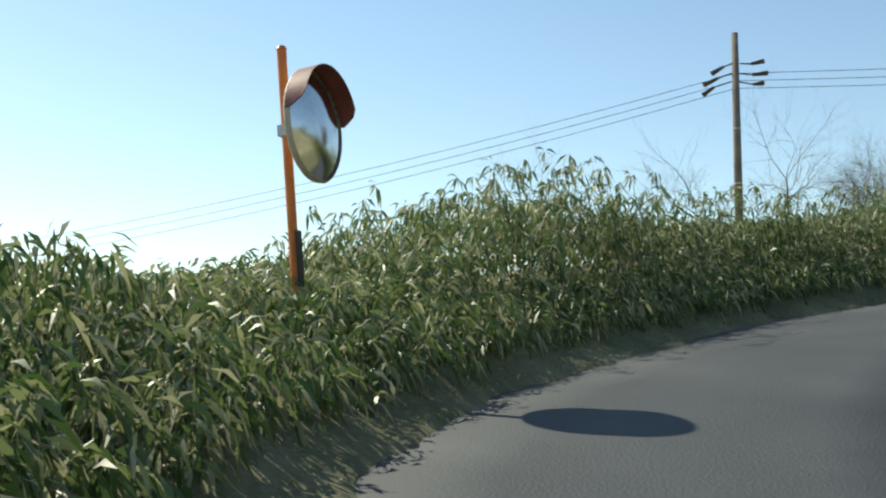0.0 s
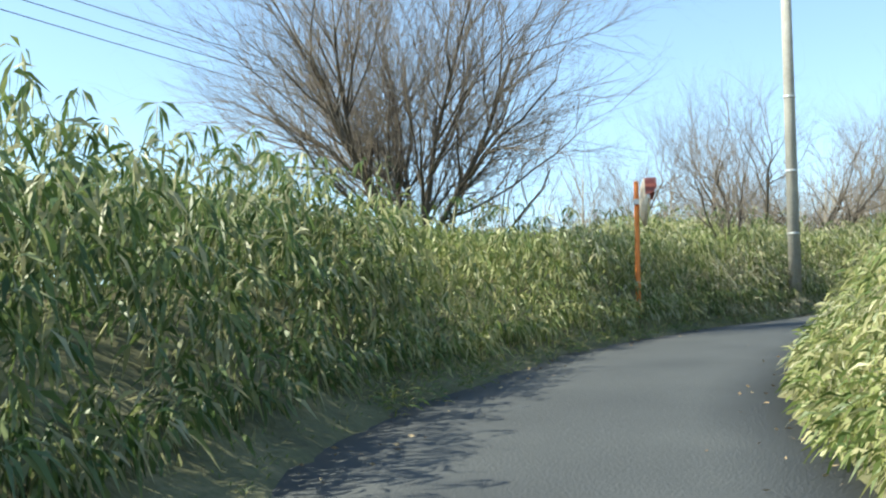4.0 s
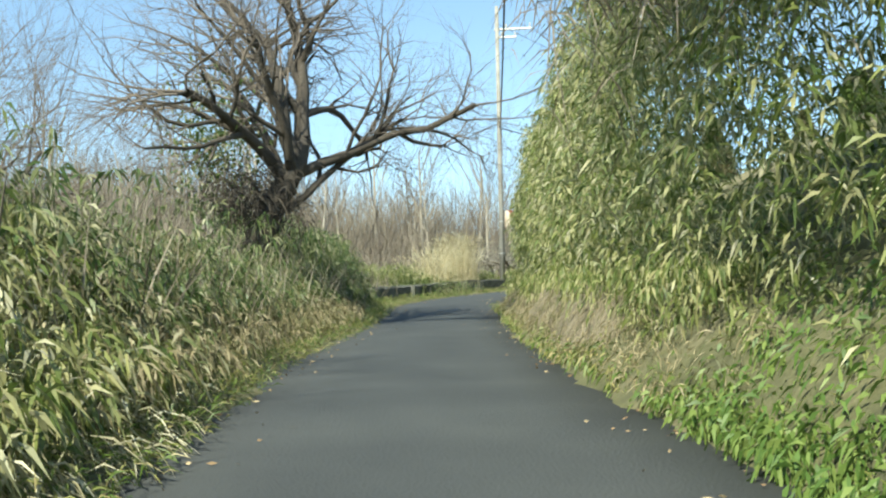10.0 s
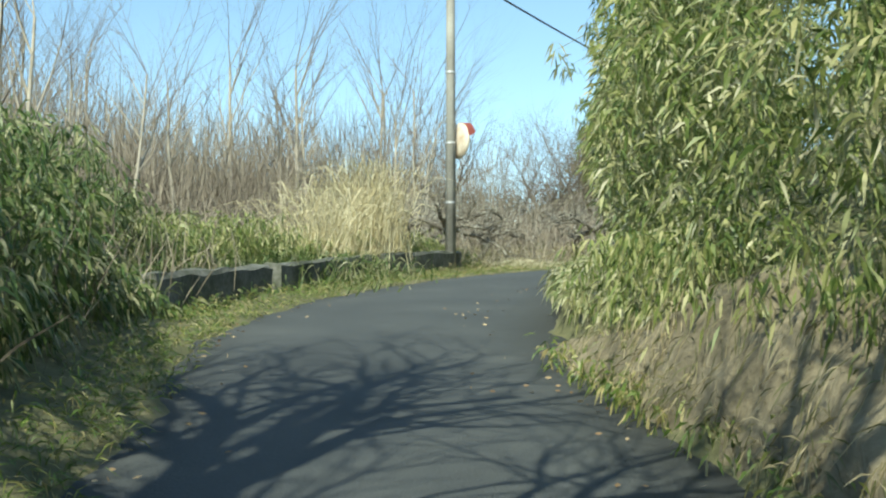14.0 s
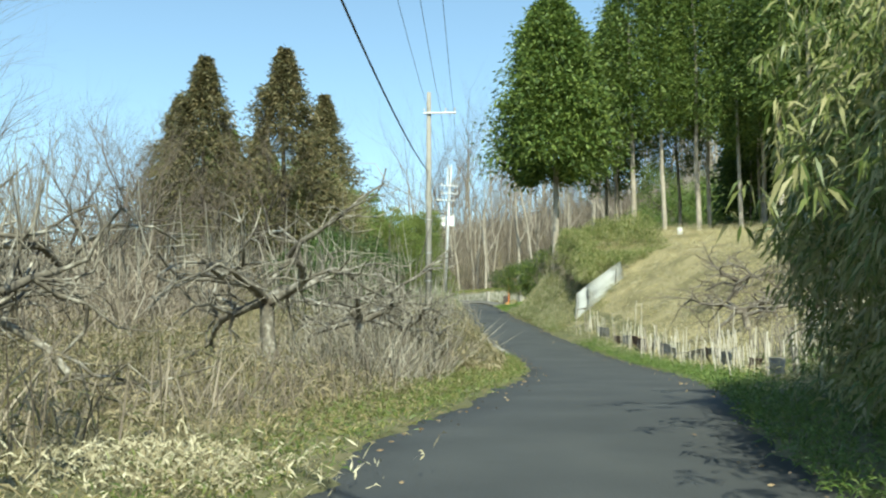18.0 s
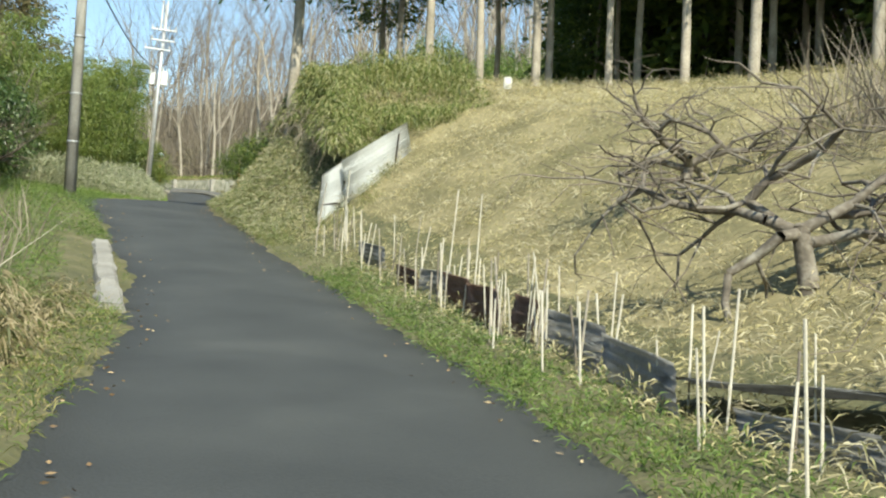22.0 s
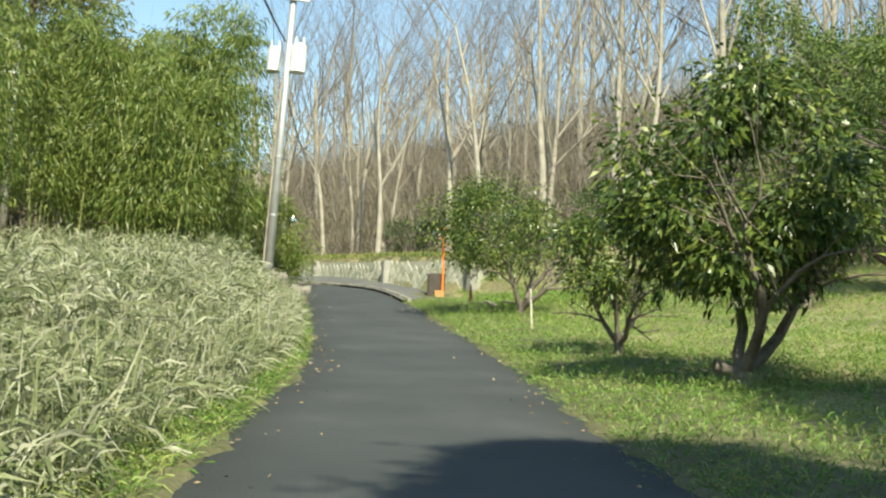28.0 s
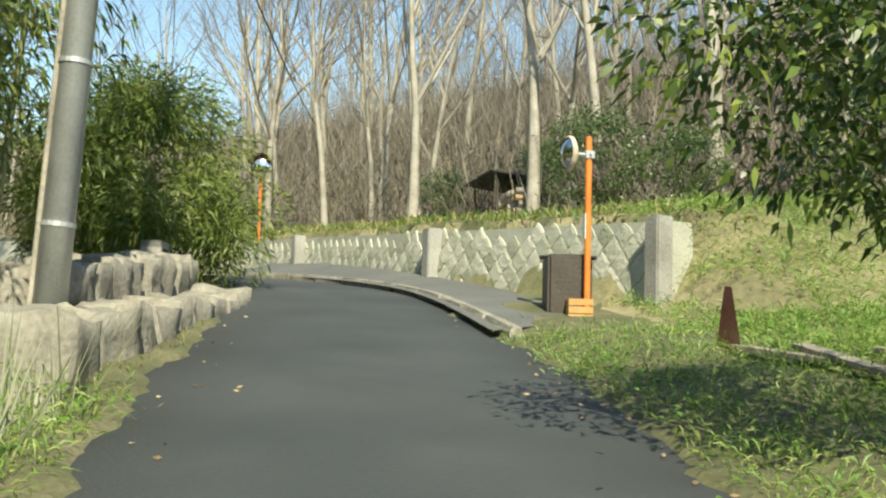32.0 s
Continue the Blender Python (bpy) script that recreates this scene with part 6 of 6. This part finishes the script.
for k, (s0, ln, hh, grey) in enumerate([(120.6, 1.5, 0.45, 1), (123.4, 1.1, 0.4, 0), (126.2, 1.6, 0.5, 1), (129.0, 0.9, 0.55, 0), (131.4, 1.2, 0.35, 1), (133.6, 1.6, 0.5, 1), (135.6, 1.5, 0.55, 1), (137.3, 1.2, 0.55, 0), (138.5, 1.2, 0.6, 0), (139.7, 1.3, 0.6, 0), (141.4, 1.0, 0.5, 1), (142.6, 0.9, 0.4, 0), (145.0, 1.2, 0.5, 1)]):
    a, b = at(s0, 3.0 + r.uniform(-0.12, 0.12)), at(s0 + ln, 3.0 + r.uniform(-0.12, 0.12))
    tip = Vector((r.uniform(-0.15, 0.2), r.uniform(-0.2, 0.1), hh))
    sheet("corrugated_sheet", a - origin - Vector((0, 0, 0.05)), b - a + Vector((0, 0, r.uniform(-0.06, 0.06))), tip, 6, GREY_SHEET if grey else RUST, "grey corrugated sheet" if grey else "rusty brown corrugated sheet", fence)
for k in range(150):
    s0 = 119.5 + 31 * r.random() if k > 100 else r.choice([121, 124.5, 127, 129, 131, 133.5, 137, 138.5, 141, 144.5, 147.5]) + r.gauss(0, 0.6)
    p = at(s0, 3.0 + r.gauss(0, 0.22)) - origin
    h = r.uniform(0.5, 1.0) if r.random() < 0.9 else r.uniform(1.2, 1.7)
    lean = Vector((r.gauss(0, 0.09), r.gauss(0, 0.09), 1)) * h
    bm = bmesh.new()
    rod(bm, p - Vector((0, 0, 0.2)), p + lean, r.uniform(0.008, 0.015), r.uniform(0.006, 0.011), 7)
    part("stake", bm, r.choice((STAKE, STAKE, STAKE, PALE_BARK, BARK)), fence)
# a grey sheet left lying behind the fence
a, b = at(132.2, 4.1), at(134.2, 3.5)
lying = thing("loose_sheet", Matrix.Translation(a), "grey corrugated sheet lying in the grass behind the fence", "corrugated sheet")
sheet("sheet", Vector((0, 0, 0.12)), b - a, Vector((0.35, 0.55, 0.1)), 8, GREY_SHEET, "", lying)

# two whitish sheets leaning up the slope
low, mid, high = Vector((115.6, -27.75, 17.2)), Vector((115.2, -28.1, 17.9)), Vector((114.7, -30.0, 19.1))
root = thing("sheet_barrier", Matrix.Translation(low), "whitish corrugated sheets propped across the meadow slope", "corrugated sheet")
sheet("corrugated_sheet", mid - low, high - mid, Vector((0.15, 0.1, 0.95)), 9, PALE_SHEET, "", root, 0.003)
sheet("corrugated_sheet", Vector((0.1, 0.15, -0.1)), Vector((-0.32, -0.62, 0.5)), Vector((0.02, -0.18, 1.4)), 7, PALE_SHEET, "upright whitish sheet", root, 0.003)
sheet("corrugated_sheet", Vector((-0.18, -0.3, 0.42)), Vector((-0.35, -0.65, 0.5)), Vector((0.02, -0.2, 1.0)), 5, PALE_SHEET, "bent whitish sheet", root, 0.003)
for p, q in (((0.1, 0.0, 0.6), (-0.4, -0.7, 0.75)), ((-0.35, -0.75, 0.5), (-0.2, -0.45, 1.2)), ((-0.75, -1.7, 1.6), (-0.8, -1.75, 2.5))):
    bm = bmesh.new()
    rod(bm, p, q, 0.02, 0.018, 8)
    part("strut", bm, DARK_BARK, root)
bm = bmesh.new()
p = Vector((114.4, -34.2, land(114.4, -34.2)[0]))
box(bm, -0.09, -0.09, -0.1, 0.09, 0.09, 0.3, Matrix.Translation(p))
bmesh.ops.bevel(bm, geom=bm.edges[:], offset=0.02, segments=2, affect="EDGES")
tagged(part("boundary_stone", bm, WHITE), "small white boundary stone at the meadow's edge", "marker")
# ---- lower side ----
a, b = at(148.8, -1.5), at(140.2, -1.42)
block("concrete_slab", (a.x, a.y), (b.x, b.y), 0.16, 0.32, "weathered concrete gutter slab along the lane", CONCRETE, "slab", seed=9)
block("concrete_slab", tuple(at(124.5, -1.6).xy), tuple(at(119.0, -1.55).xy), 0.08, 0.5, "concrete kerb strip beside the lane", CONCRETE, "slab", seed=11)

# ---- orchard stakes ----
for k, (s, o, h, lean) in enumerate([(189.2, 3.65, 0.95, 0.1), (196.5, 7.5, 0.8, 0.05), (200, 9.0, 0.8, 0.0)]):
    bm = bmesh.new()
    p = at(s, o)
    rod(bm, p - Vector((0, 0, 0.2)), p + Vector((lean, -lean * 0.4, h)), 0.022, 0.02, 10)
    stake = tagged(part("garden_stake", bm, STAKE), "whitish leaning stake in the orchard grass", "stake", "orchard stakes")
    bm = bmesh.new()
    rod(bm, p + Vector((lean, -lean * 0.4, h)), p + Vector((lean * 1.1, -lean * 0.45, h + 0.1)), 0.026, 0.024, 10)
    part("cap", bm, RUBBER, stake, "dark cap")


# ---- retaining wall ----
def wall_at(d):
    """Place, way and top of the retaining wall d metres along it."""
    for p, q, tp, tq in zip(WALL[:-1], WALL[1:], WALL_TOP[:-1], WALL_TOP[1:]):
        ln = np.linalg.norm(q - p)
        if d <= ln or q is WALL[-1]:
            break
        d -= ln
    w = (q - p) / ln
    return p + w * d, w, tp + (tq - tp) * d / ln


def wall_foot(p, inn, top):
    return min(land(*(p - inn * 0.6))[0], top - 1.1) - 0.3


WALL_LONG = float(np.hypot(*np.diff(WALL, axis=0).T).sum())
bm = bmesh.new()
rows = []
for i in range(61):
    p, w, top = wall_at(WALL_LONG * i / 60)
    inn = np.array([w[1], -w[0]])
    foot = wall_foot(p, inn, top)
    rows.append([bm.verts.new((*q, z)) for q, z in ((p + inn * 0.02, foot), (p + inn * 0.22, top), (p + inn * 0.62, top), (p + inn * 0.7, foot))])
for q0, q1 in zip(rows[:-1], rows[1:]):
    for k in range(4):
        bm.faces.new((q0[k], q1[k], q1[(k + 1) % 4], q0[(k + 1) % 4]))
bm.faces.new(rows[0])
bm.faces.new(rows[-1][::-1])
bmesh.ops.recalc_face_normals(bm, faces=bm.faces)
MORTAR = paint("mortar", [(0.3, (0.29, 0.29, 0.23)), (0.7, (0.43, 0.42, 0.35))], 0.95, 2, 20, 0.6)
wall = tagged(part("retaining_wall", bm, MORTAR), "retaining wall of diagonal stones with moss below the woods", "wall", kind="structure")
stone_kinds = []
WALL_STONE = paint("mossy_wall_stone", [(0.0, (0.27, 0.28, 0.2)), (0.5, (0.4, 0.4, 0.31)), (1.0, (0.54, 0.52, 0.43))], 0.9, 3, 20, 0.8, by="object")
for k in range(5):
    r = random.Random(200 + k)
    bm = bmesh.new()
    n = 8
    ring = [(0, 1), (0.55, 0.6), (1, 0), (0.55, -0.55), (0, -1), (-0.55, -0.6), (-1, 0), (-0.55, 0.55)]
    outer = [(0.5 * (x + r.uniform(-0.08, 0.08)), 0.5 * (z + r.uniform(-0.08, 0.08))) for x, z in ring]
    back = [bm.verts.new((x, 0.1, z)) for x, z in outer]
    front = [bm.verts.new((x * 0.93, 0.02 + r.uniform(-0.006, 0.006), z * 0.93)) for x, z in outer]
    face = [bm.verts.new((x * 0.6, 0.0 + r.uniform(-0.014, 0.014), z * 0.6)) for x, z in outer]
    for j in range(n):
        bm.faces.new((back[j], back[(j + 1) % n], front[(j + 1) % n], front[j]))
        bm.faces.new((front[j], front[(j + 1) % n], face[(j + 1) % n], face[j]))
    bm.faces.new(face)
    bmesh.ops.recalc_face_normals(bm, faces=bm.faces)
    me = bpy.data.meshes.new("stone")
    bm.to_mesh(me)
    bm.free()
    me.materials.append(WALL_STONE)
    stone_kinds.append(me)
r = random.Random(210)
d = 0.3
col = 0
while d < 23:
    p, w, top = wall_at(d)
    inn = np.array([w[1], -w[0]])
    base = wall_foot(p, inn, top)
    foot = base + 0.2
    z = foot + 0.1 + 0.22 * (col % 2)
    while z < top - 0.12:
        u = (z - base) / (top - base)
        q = p + inn * (0.02 + 0.2 * u - 0.024)
        stone = new("stone", r.choice(stone_kinds))
        stone.parent = wall
        stone.matrix_world = Matrix.Translation((*q, z)) @ Matrix.Rotation(math.atan2(w[1], w[0]) + math.pi, 4, "Z") @ Matrix.Rotation(-math.atan2(0.2, top - base), 4, "X") @ Matrix.Rotation(radians(r.uniform(-7, 7)), 4, "Y") @ Matrix.Scale(r.uniform(0.4, 0.45), 4)
        z += 0.44
    d += 0.22
    col += 1
for d0, wide in ((0.05, 0.28), (6.4, 0.3), (14.5, 0.3), (22.5, 0.3)):
    p, w, top = wall_at(d0)
    inn = np.array([w[1], -w[0]])
    q0, q1 = p - w * wide / 2 - inn * 0.06, p + w * wide / 2 - inn * 0.06
    bm = bmesh.new()
    foot = land(*(p - inn * 0.6))[0] - 0.2
    box(bm, -wide / 2, -0.09, foot, wide / 2, 0.2, top + 0.05, Matrix.Translation((*p, 0)) @ Matrix.Rotation(math.atan2(w[1], w[0]) + math.pi, 4, "Z"))
    bmesh.ops.bevel(bm, geom=bm.edges[:], offset=0.02, segments=2, affect="EDGES")
    part("pilaster", bm, CONCRETE, wall, "pale concrete pilaster")
# plants along its top
rng = np.random.default_rng(220)
n = 9000
dd = rng.uniform(0, 36, n)
c = np.zeros((n, 3))
for i in range(0, n, 30):
    p, w, top = wall_at(float(dd[i]))
    inn = np.array([w[1], -w[0]])
    back = 0.35 + 3.5 * rng.random(30) ** 1.5
    c[i : i + 30, :2] = p + inn * back[:, None] + rng.normal(size=(30, 2)) * 0.1
c[:, 2] = land(c[:, 0], c[:, 1])
stuff("wall_top_grass", raw("wall_top_grass", *blades(rng, c, np.stack([rng.normal(size=n) * 0.4, rng.normal(size=n) * 0.4, np.ones(n)], 1), 0.4 * rng.uniform(0.4, 1.1, n), 0.03, 0.3)), GRASS, "yellow-green plants along the wall's top", "plants")
n = 7000
x, y = rng.uniform(146, 185, n), rng.uniform(-95, -66, n)
bw = behind_wall(x, y)[0]
c = np.stack([x, y, land(x, y) + 0.02], 1)[(bw > 0.8) & (bw < 14)]
n = len(c)
stuff("forest_litter", raw("forest_litter", *blades(rng, c, np.stack([rng.normal(size=n), rng.normal(size=n), rng.random(n) * 0.4], 1), 0.16, 0.07, 0.0)), LITTER, "brown leaf litter on the woods' floor", "leaves")

# paved apron before the wall, with its pale kerb
PALE_ASPHALT = paint("old_asphalt", [(0.3, (0.09, 0.09, 0.085)), (0.6, (0.14, 0.14, 0.13)), (0.8, (0.2, 0.2, 0.19))], 0.9, 0.8, 50, 0.5)
ss = np.linspace(200.6, 218, 16)
inner = on_road(ss, np.full(16, 1.9))
outer = np.array([wall_at(float(t))[0] for t in np.linspace(0.4, 16.5, 16)])
co = np.concatenate([np.c_[inner[:, :2], inner[:, 2] + 0.09], np.c_[outer, [on_road(s, 2.3)[2] + 0.46 for s in ss]]])
i = np.arange(15)[:, None]
tagged(part("apron", raw("apron", co, np.concatenate([i + [0, 16, 17, 1]], 0)), PALE_ASPHALT), "worn grey asphalt apron in front of the wall", "pavement", kind="structure")
for k in range(14):
    a, b = on_road(200.5 + k * 1.5, 2.15 - 0.02 * k), on_road(201.9 + k * 1.5, 2.13 - 0.02 * k)
    block("kerb_stone", tuple(a[:2]), tuple(b[:2]), 0.13, 0.16, "pale worn kerb stone between lane and apron", STONE, "kerb", "kerb stones", (a[2] + 0.02, b[2] + 0.02), 300 + k, 0.01)

# bin and crate by the orange post
BIN = paint("dark_brown_plastic", [(0.3, (0.03, 0.022, 0.016)), (0.6, (0.06, 0.045, 0.034)), (0.8, (0.1, 0.08, 0.06))], 0.6, 3, 25, 0.3)
bm = bmesh.new()
p = Vector((151.72, -65.05, land(151.5, -64.9)[0]))
m = Matrix.Translation(p) @ Matrix.Rotation(radians(-50), 4, "Z")
box(bm, -0.36, -0.3, -0.05, 0.36, 0.3, 0.82, m)
bmesh.ops.bevel(bm, geom=bm.edges[:], offset=0.04, segments=3, affect="EDGES")
bin_box = tagged(part("compost_bin", bm, BIN), "dark slumped plastic compost bin by the wall", "bin")
bm = bmesh.new()
rod(bm, m @ Vector((-0.45, -0.32, 0.76)), m @ Vector((0.45, 0.32, 0.84)), 0.03, 0.03, 8)
part("lid_bar", bm, RUBBER, bin_box)
crate = thing("wooden_crate", Matrix.Translation((151.36, -64.78, land(151.3, -64.75)[0] - 0.06)) @ Matrix.Scale(0.85, 4) @ Matrix.Rotation(radians(-50), 4, "Z"), "small orange wooden crate at the post's foot", "crate")
CRATE = paint("orange_crate_wood", [(0.3, (0.4, 0.2, 0.06)), (0.7, (0.6, 0.34, 0.13))], 0.7, 4, 30, 0.3)
for k in range(3):
    for y in (-0.18, 0.18):
        bm = bmesh.new()
        box(bm, -0.28, y - 0.01, 0.02 + k * 0.12, 0.28, y + 0.01, 0.12 + k * 0.12)
        part("slat", bm, CRATE, crate)
    for x in (-0.28, 0.28):
        bm = bmesh.new()
        box(bm, x - 0.01, -0.18, 0.02 + k * 0.12, x + 0.01, 0.18, 0.12 + k * 0.12)
        part("slat", bm, CRATE, crate)

# shed and woodpile in the woods
sx, sy = 164.2, -81.0
shed = thing("shed", spot(sx, sy, radians(-38), 0.62), "small dark open shed among the trees", "shed")
for x in (-2.2, 2.2):
    for y in (-1.2, 1.2):
        bm = bmesh.new()
        rod(bm, (x, y, -0.3), (x, y, 2.2), 0.07, 0.07, 8)
        part("post", bm, DARK_BARK, shed)
bm = bmesh.new()
box(bm, -2.7, -1.7, 0, 2.7, 1.7, 0.08, Matrix.Translation((0, 0, 2.25)) @ Matrix.Rotation(radians(7), 4, "X"))
part("roof", bm, RUBBER, shed, "dark low-pitched roof")
bm = bmesh.new()
box(bm, -2.2, -1.25, 0, 2.2, -1.2, 2.1)
part("back_wall", bm, DARK_BARK, shed)
pile = thing("woodpile", spot(sx - 1.2, sy + 1.3, radians(-38)), "stack of split firewood beside the shed", "firewood")
r = random.Random(230)
for i in range(9):
    for j in range(5):
        bm = bmesh.new()
        q = Vector((-1.2 + i * 0.27 + r.uniform(-0.04, 0.04), 0, 0.12 + j * 0.2))
        rod(bm, q + Vector((0, -0.3, 0)), q + Vector((0, 0.3 + r.uniform(-0.06, 0.06), 0)), 0.11, 0.1, 7)
        part("log", bm, r.choice((PALE_BARK, LITTER, BARK)), pile)


# ---- stone terrace by the steel pole ----
def boulder(name, x, y, z, sx, sy, sz, seed, material, label, parent=None):
    r = random.Random(seed)
    bm = bmesh.new()
    bmesh.ops.create_cube(bm, size=1.0)
    bmesh.ops.subdivide_edges(bm, edges=bm.edges[:], cuts=4, use_grid_fill=True)
    for v in bm.verts:
        n = v.co.normalized()
        v.co = v.co * 0.9 + n * 0.08
        v.co += noise.noise_vector(v.co * 2.2 + Vector((seed * 1.7, 0, 0))) * 0.16 + noise.noise_vector(v.co * 6.0 + Vector((0, seed * 1.3, 0))) * 0.03
    m = Matrix.Translation((x, y, z)) @ Matrix.Rotation(r.uniform(-0.25, 0.25) - 0.85, 4, "Z") @ Matrix.Diagonal((sx, sy, sz, 1))
    bmesh.ops.transform(bm, matrix=m, verts=bm.verts)
    return tagged(part(name, bm, material, parent, smooth=True), label, *(("boulder", "terrace stones") if not parent else ()))


r = random.Random(240)
# a course of squared stones at the lane's edge, and rougher ones set back on top of it
for s0, s1, off0, off1, high0, high1, deep, bottom in ((196.6, 204.4, -2.15, -1.2, 0.42, 0.12, 0.75, -0.6), (199.0, 205.0, -2.75, -1.95, 0.72, 0.5, 0.7, -0.15)):
    s = s0
    while s < s1:
        u = (s - s0) / (s1 - s0)
        ln = r.uniform(0.5, 0.95)
        q = on_road(s + ln / 2, off0 + (off1 - off0) * u + r.uniform(-0.05, 0.05))
        top = high0 + (high1 - high0) * u + r.uniform(-0.06, 0.06)
        boulder("terrace_stone", q[0], q[1], q[2] + (top + bottom) / 2, ln * 1.02, deep, (top - bottom) * 0.96, 250 + len(bpy.data.objects), STONE, "rough weathered stone of a terrace edge by the lane")
        s += ln + (0.28 if r.random() < 0.3 else 0.0)
q = on_road(205.2, -2.2)
bm = bmesh.new()
for x0, y0, z0, x1, y1, z1 in ((-0.3, -0.15, -0.2, -0.2, 0.15, 0.75), (0.2, -0.15, -0.2, 0.3, 0.15, 0.75), (-0.3, -0.15, 0.65, 0.3, 0.15, 0.75), (-0.3, -0.15, -0.2, 0.3, 0.15, 0.45)):
    box(bm, x0, y0, z0, x1, y1, z1, Matrix.Translation(q) @ Matrix.Rotation(-0.85, 4, "Z"))
tagged(part("concrete_block", bm, CONCRETE), "upright concrete block with an opening on the terrace", "block")

# odds and ends in the orchard
OLD_WOOD = paint("grey_board", [(0.3, (0.2, 0.16, 0.12)), (0.6, (0.36, 0.31, 0.25)), (0.8, (0.48, 0.43, 0.36))], 0.85, 3, 25, 0.5)
RED_SHEET = paint("faded_red_board", [(0.3, (0.28, 0.1, 0.07)), (0.6, (0.42, 0.2, 0.15)), (0.8, (0.6, 0.45, 0.4))], 0.7, 3, 25, 0.3)
for k, (s0, o0, s1, o1) in enumerate([(198.2, 3.7, 196.6, 4.2), (197.8, 4.1, 196.0, 4.0), (197.2, 4.5, 195.4, 4.8)]):
    a, b = at(s0, o0), at(s1, o1)
    d = (b - a).normalized()
    m = Matrix.Translation((a + b) / 2 + Vector((0, 0, 0.1 + 0.05 * k))) @ d.to_track_quat("X", "Z").to_matrix().to_4x4()
    bm = bmesh.new()
    box(bm, -(b - a).length / 2, -0.08, -0.025, (b - a).length / 2, 0.08, 0.025, m)
    bmesh.ops.bevel(bm, geom=bm.edges[:], offset=0.006, segments=1, affect="EDGES")
    tagged(part("plank", bm, OLD_WOOD), "weathered plank lying in the orchard grass", "plank", "orchard planks")
a = at(198.5, 3.75)
bm = bmesh.new()
vs = [bm.verts.new(a + Vector(v)) for v in ((-0.2, 0.16, -0.05), (0.2, -0.12, -0.05), (0.06, -0.02, 0.62), (-0.05, 0.06, 0.6))]
bm.faces.new(vs)
bmesh.ops.solidify(bm, geom=bm.faces[:], thickness=0.02)
tagged(part("leaning_board", bm, RED_SHEET), "faded reddish board standing on end in the grass", "board")
a = at(190.4, 9.4)
bm = bmesh.new()
box(bm, -0.18, -0.16, -0.1, 0.18, 0.16, 0.72, Matrix.Translation(a) @ Matrix.Rotation(0.6, 4, "Z"))
bmesh.ops.bevel(bm, geom=bm.edges[:], offset=0.02, segments=2, affect="EDGES")
tagged(part("beehive_box", bm, DARK_BARK), "dark brown upright wooden box at the orchard's back", "box")
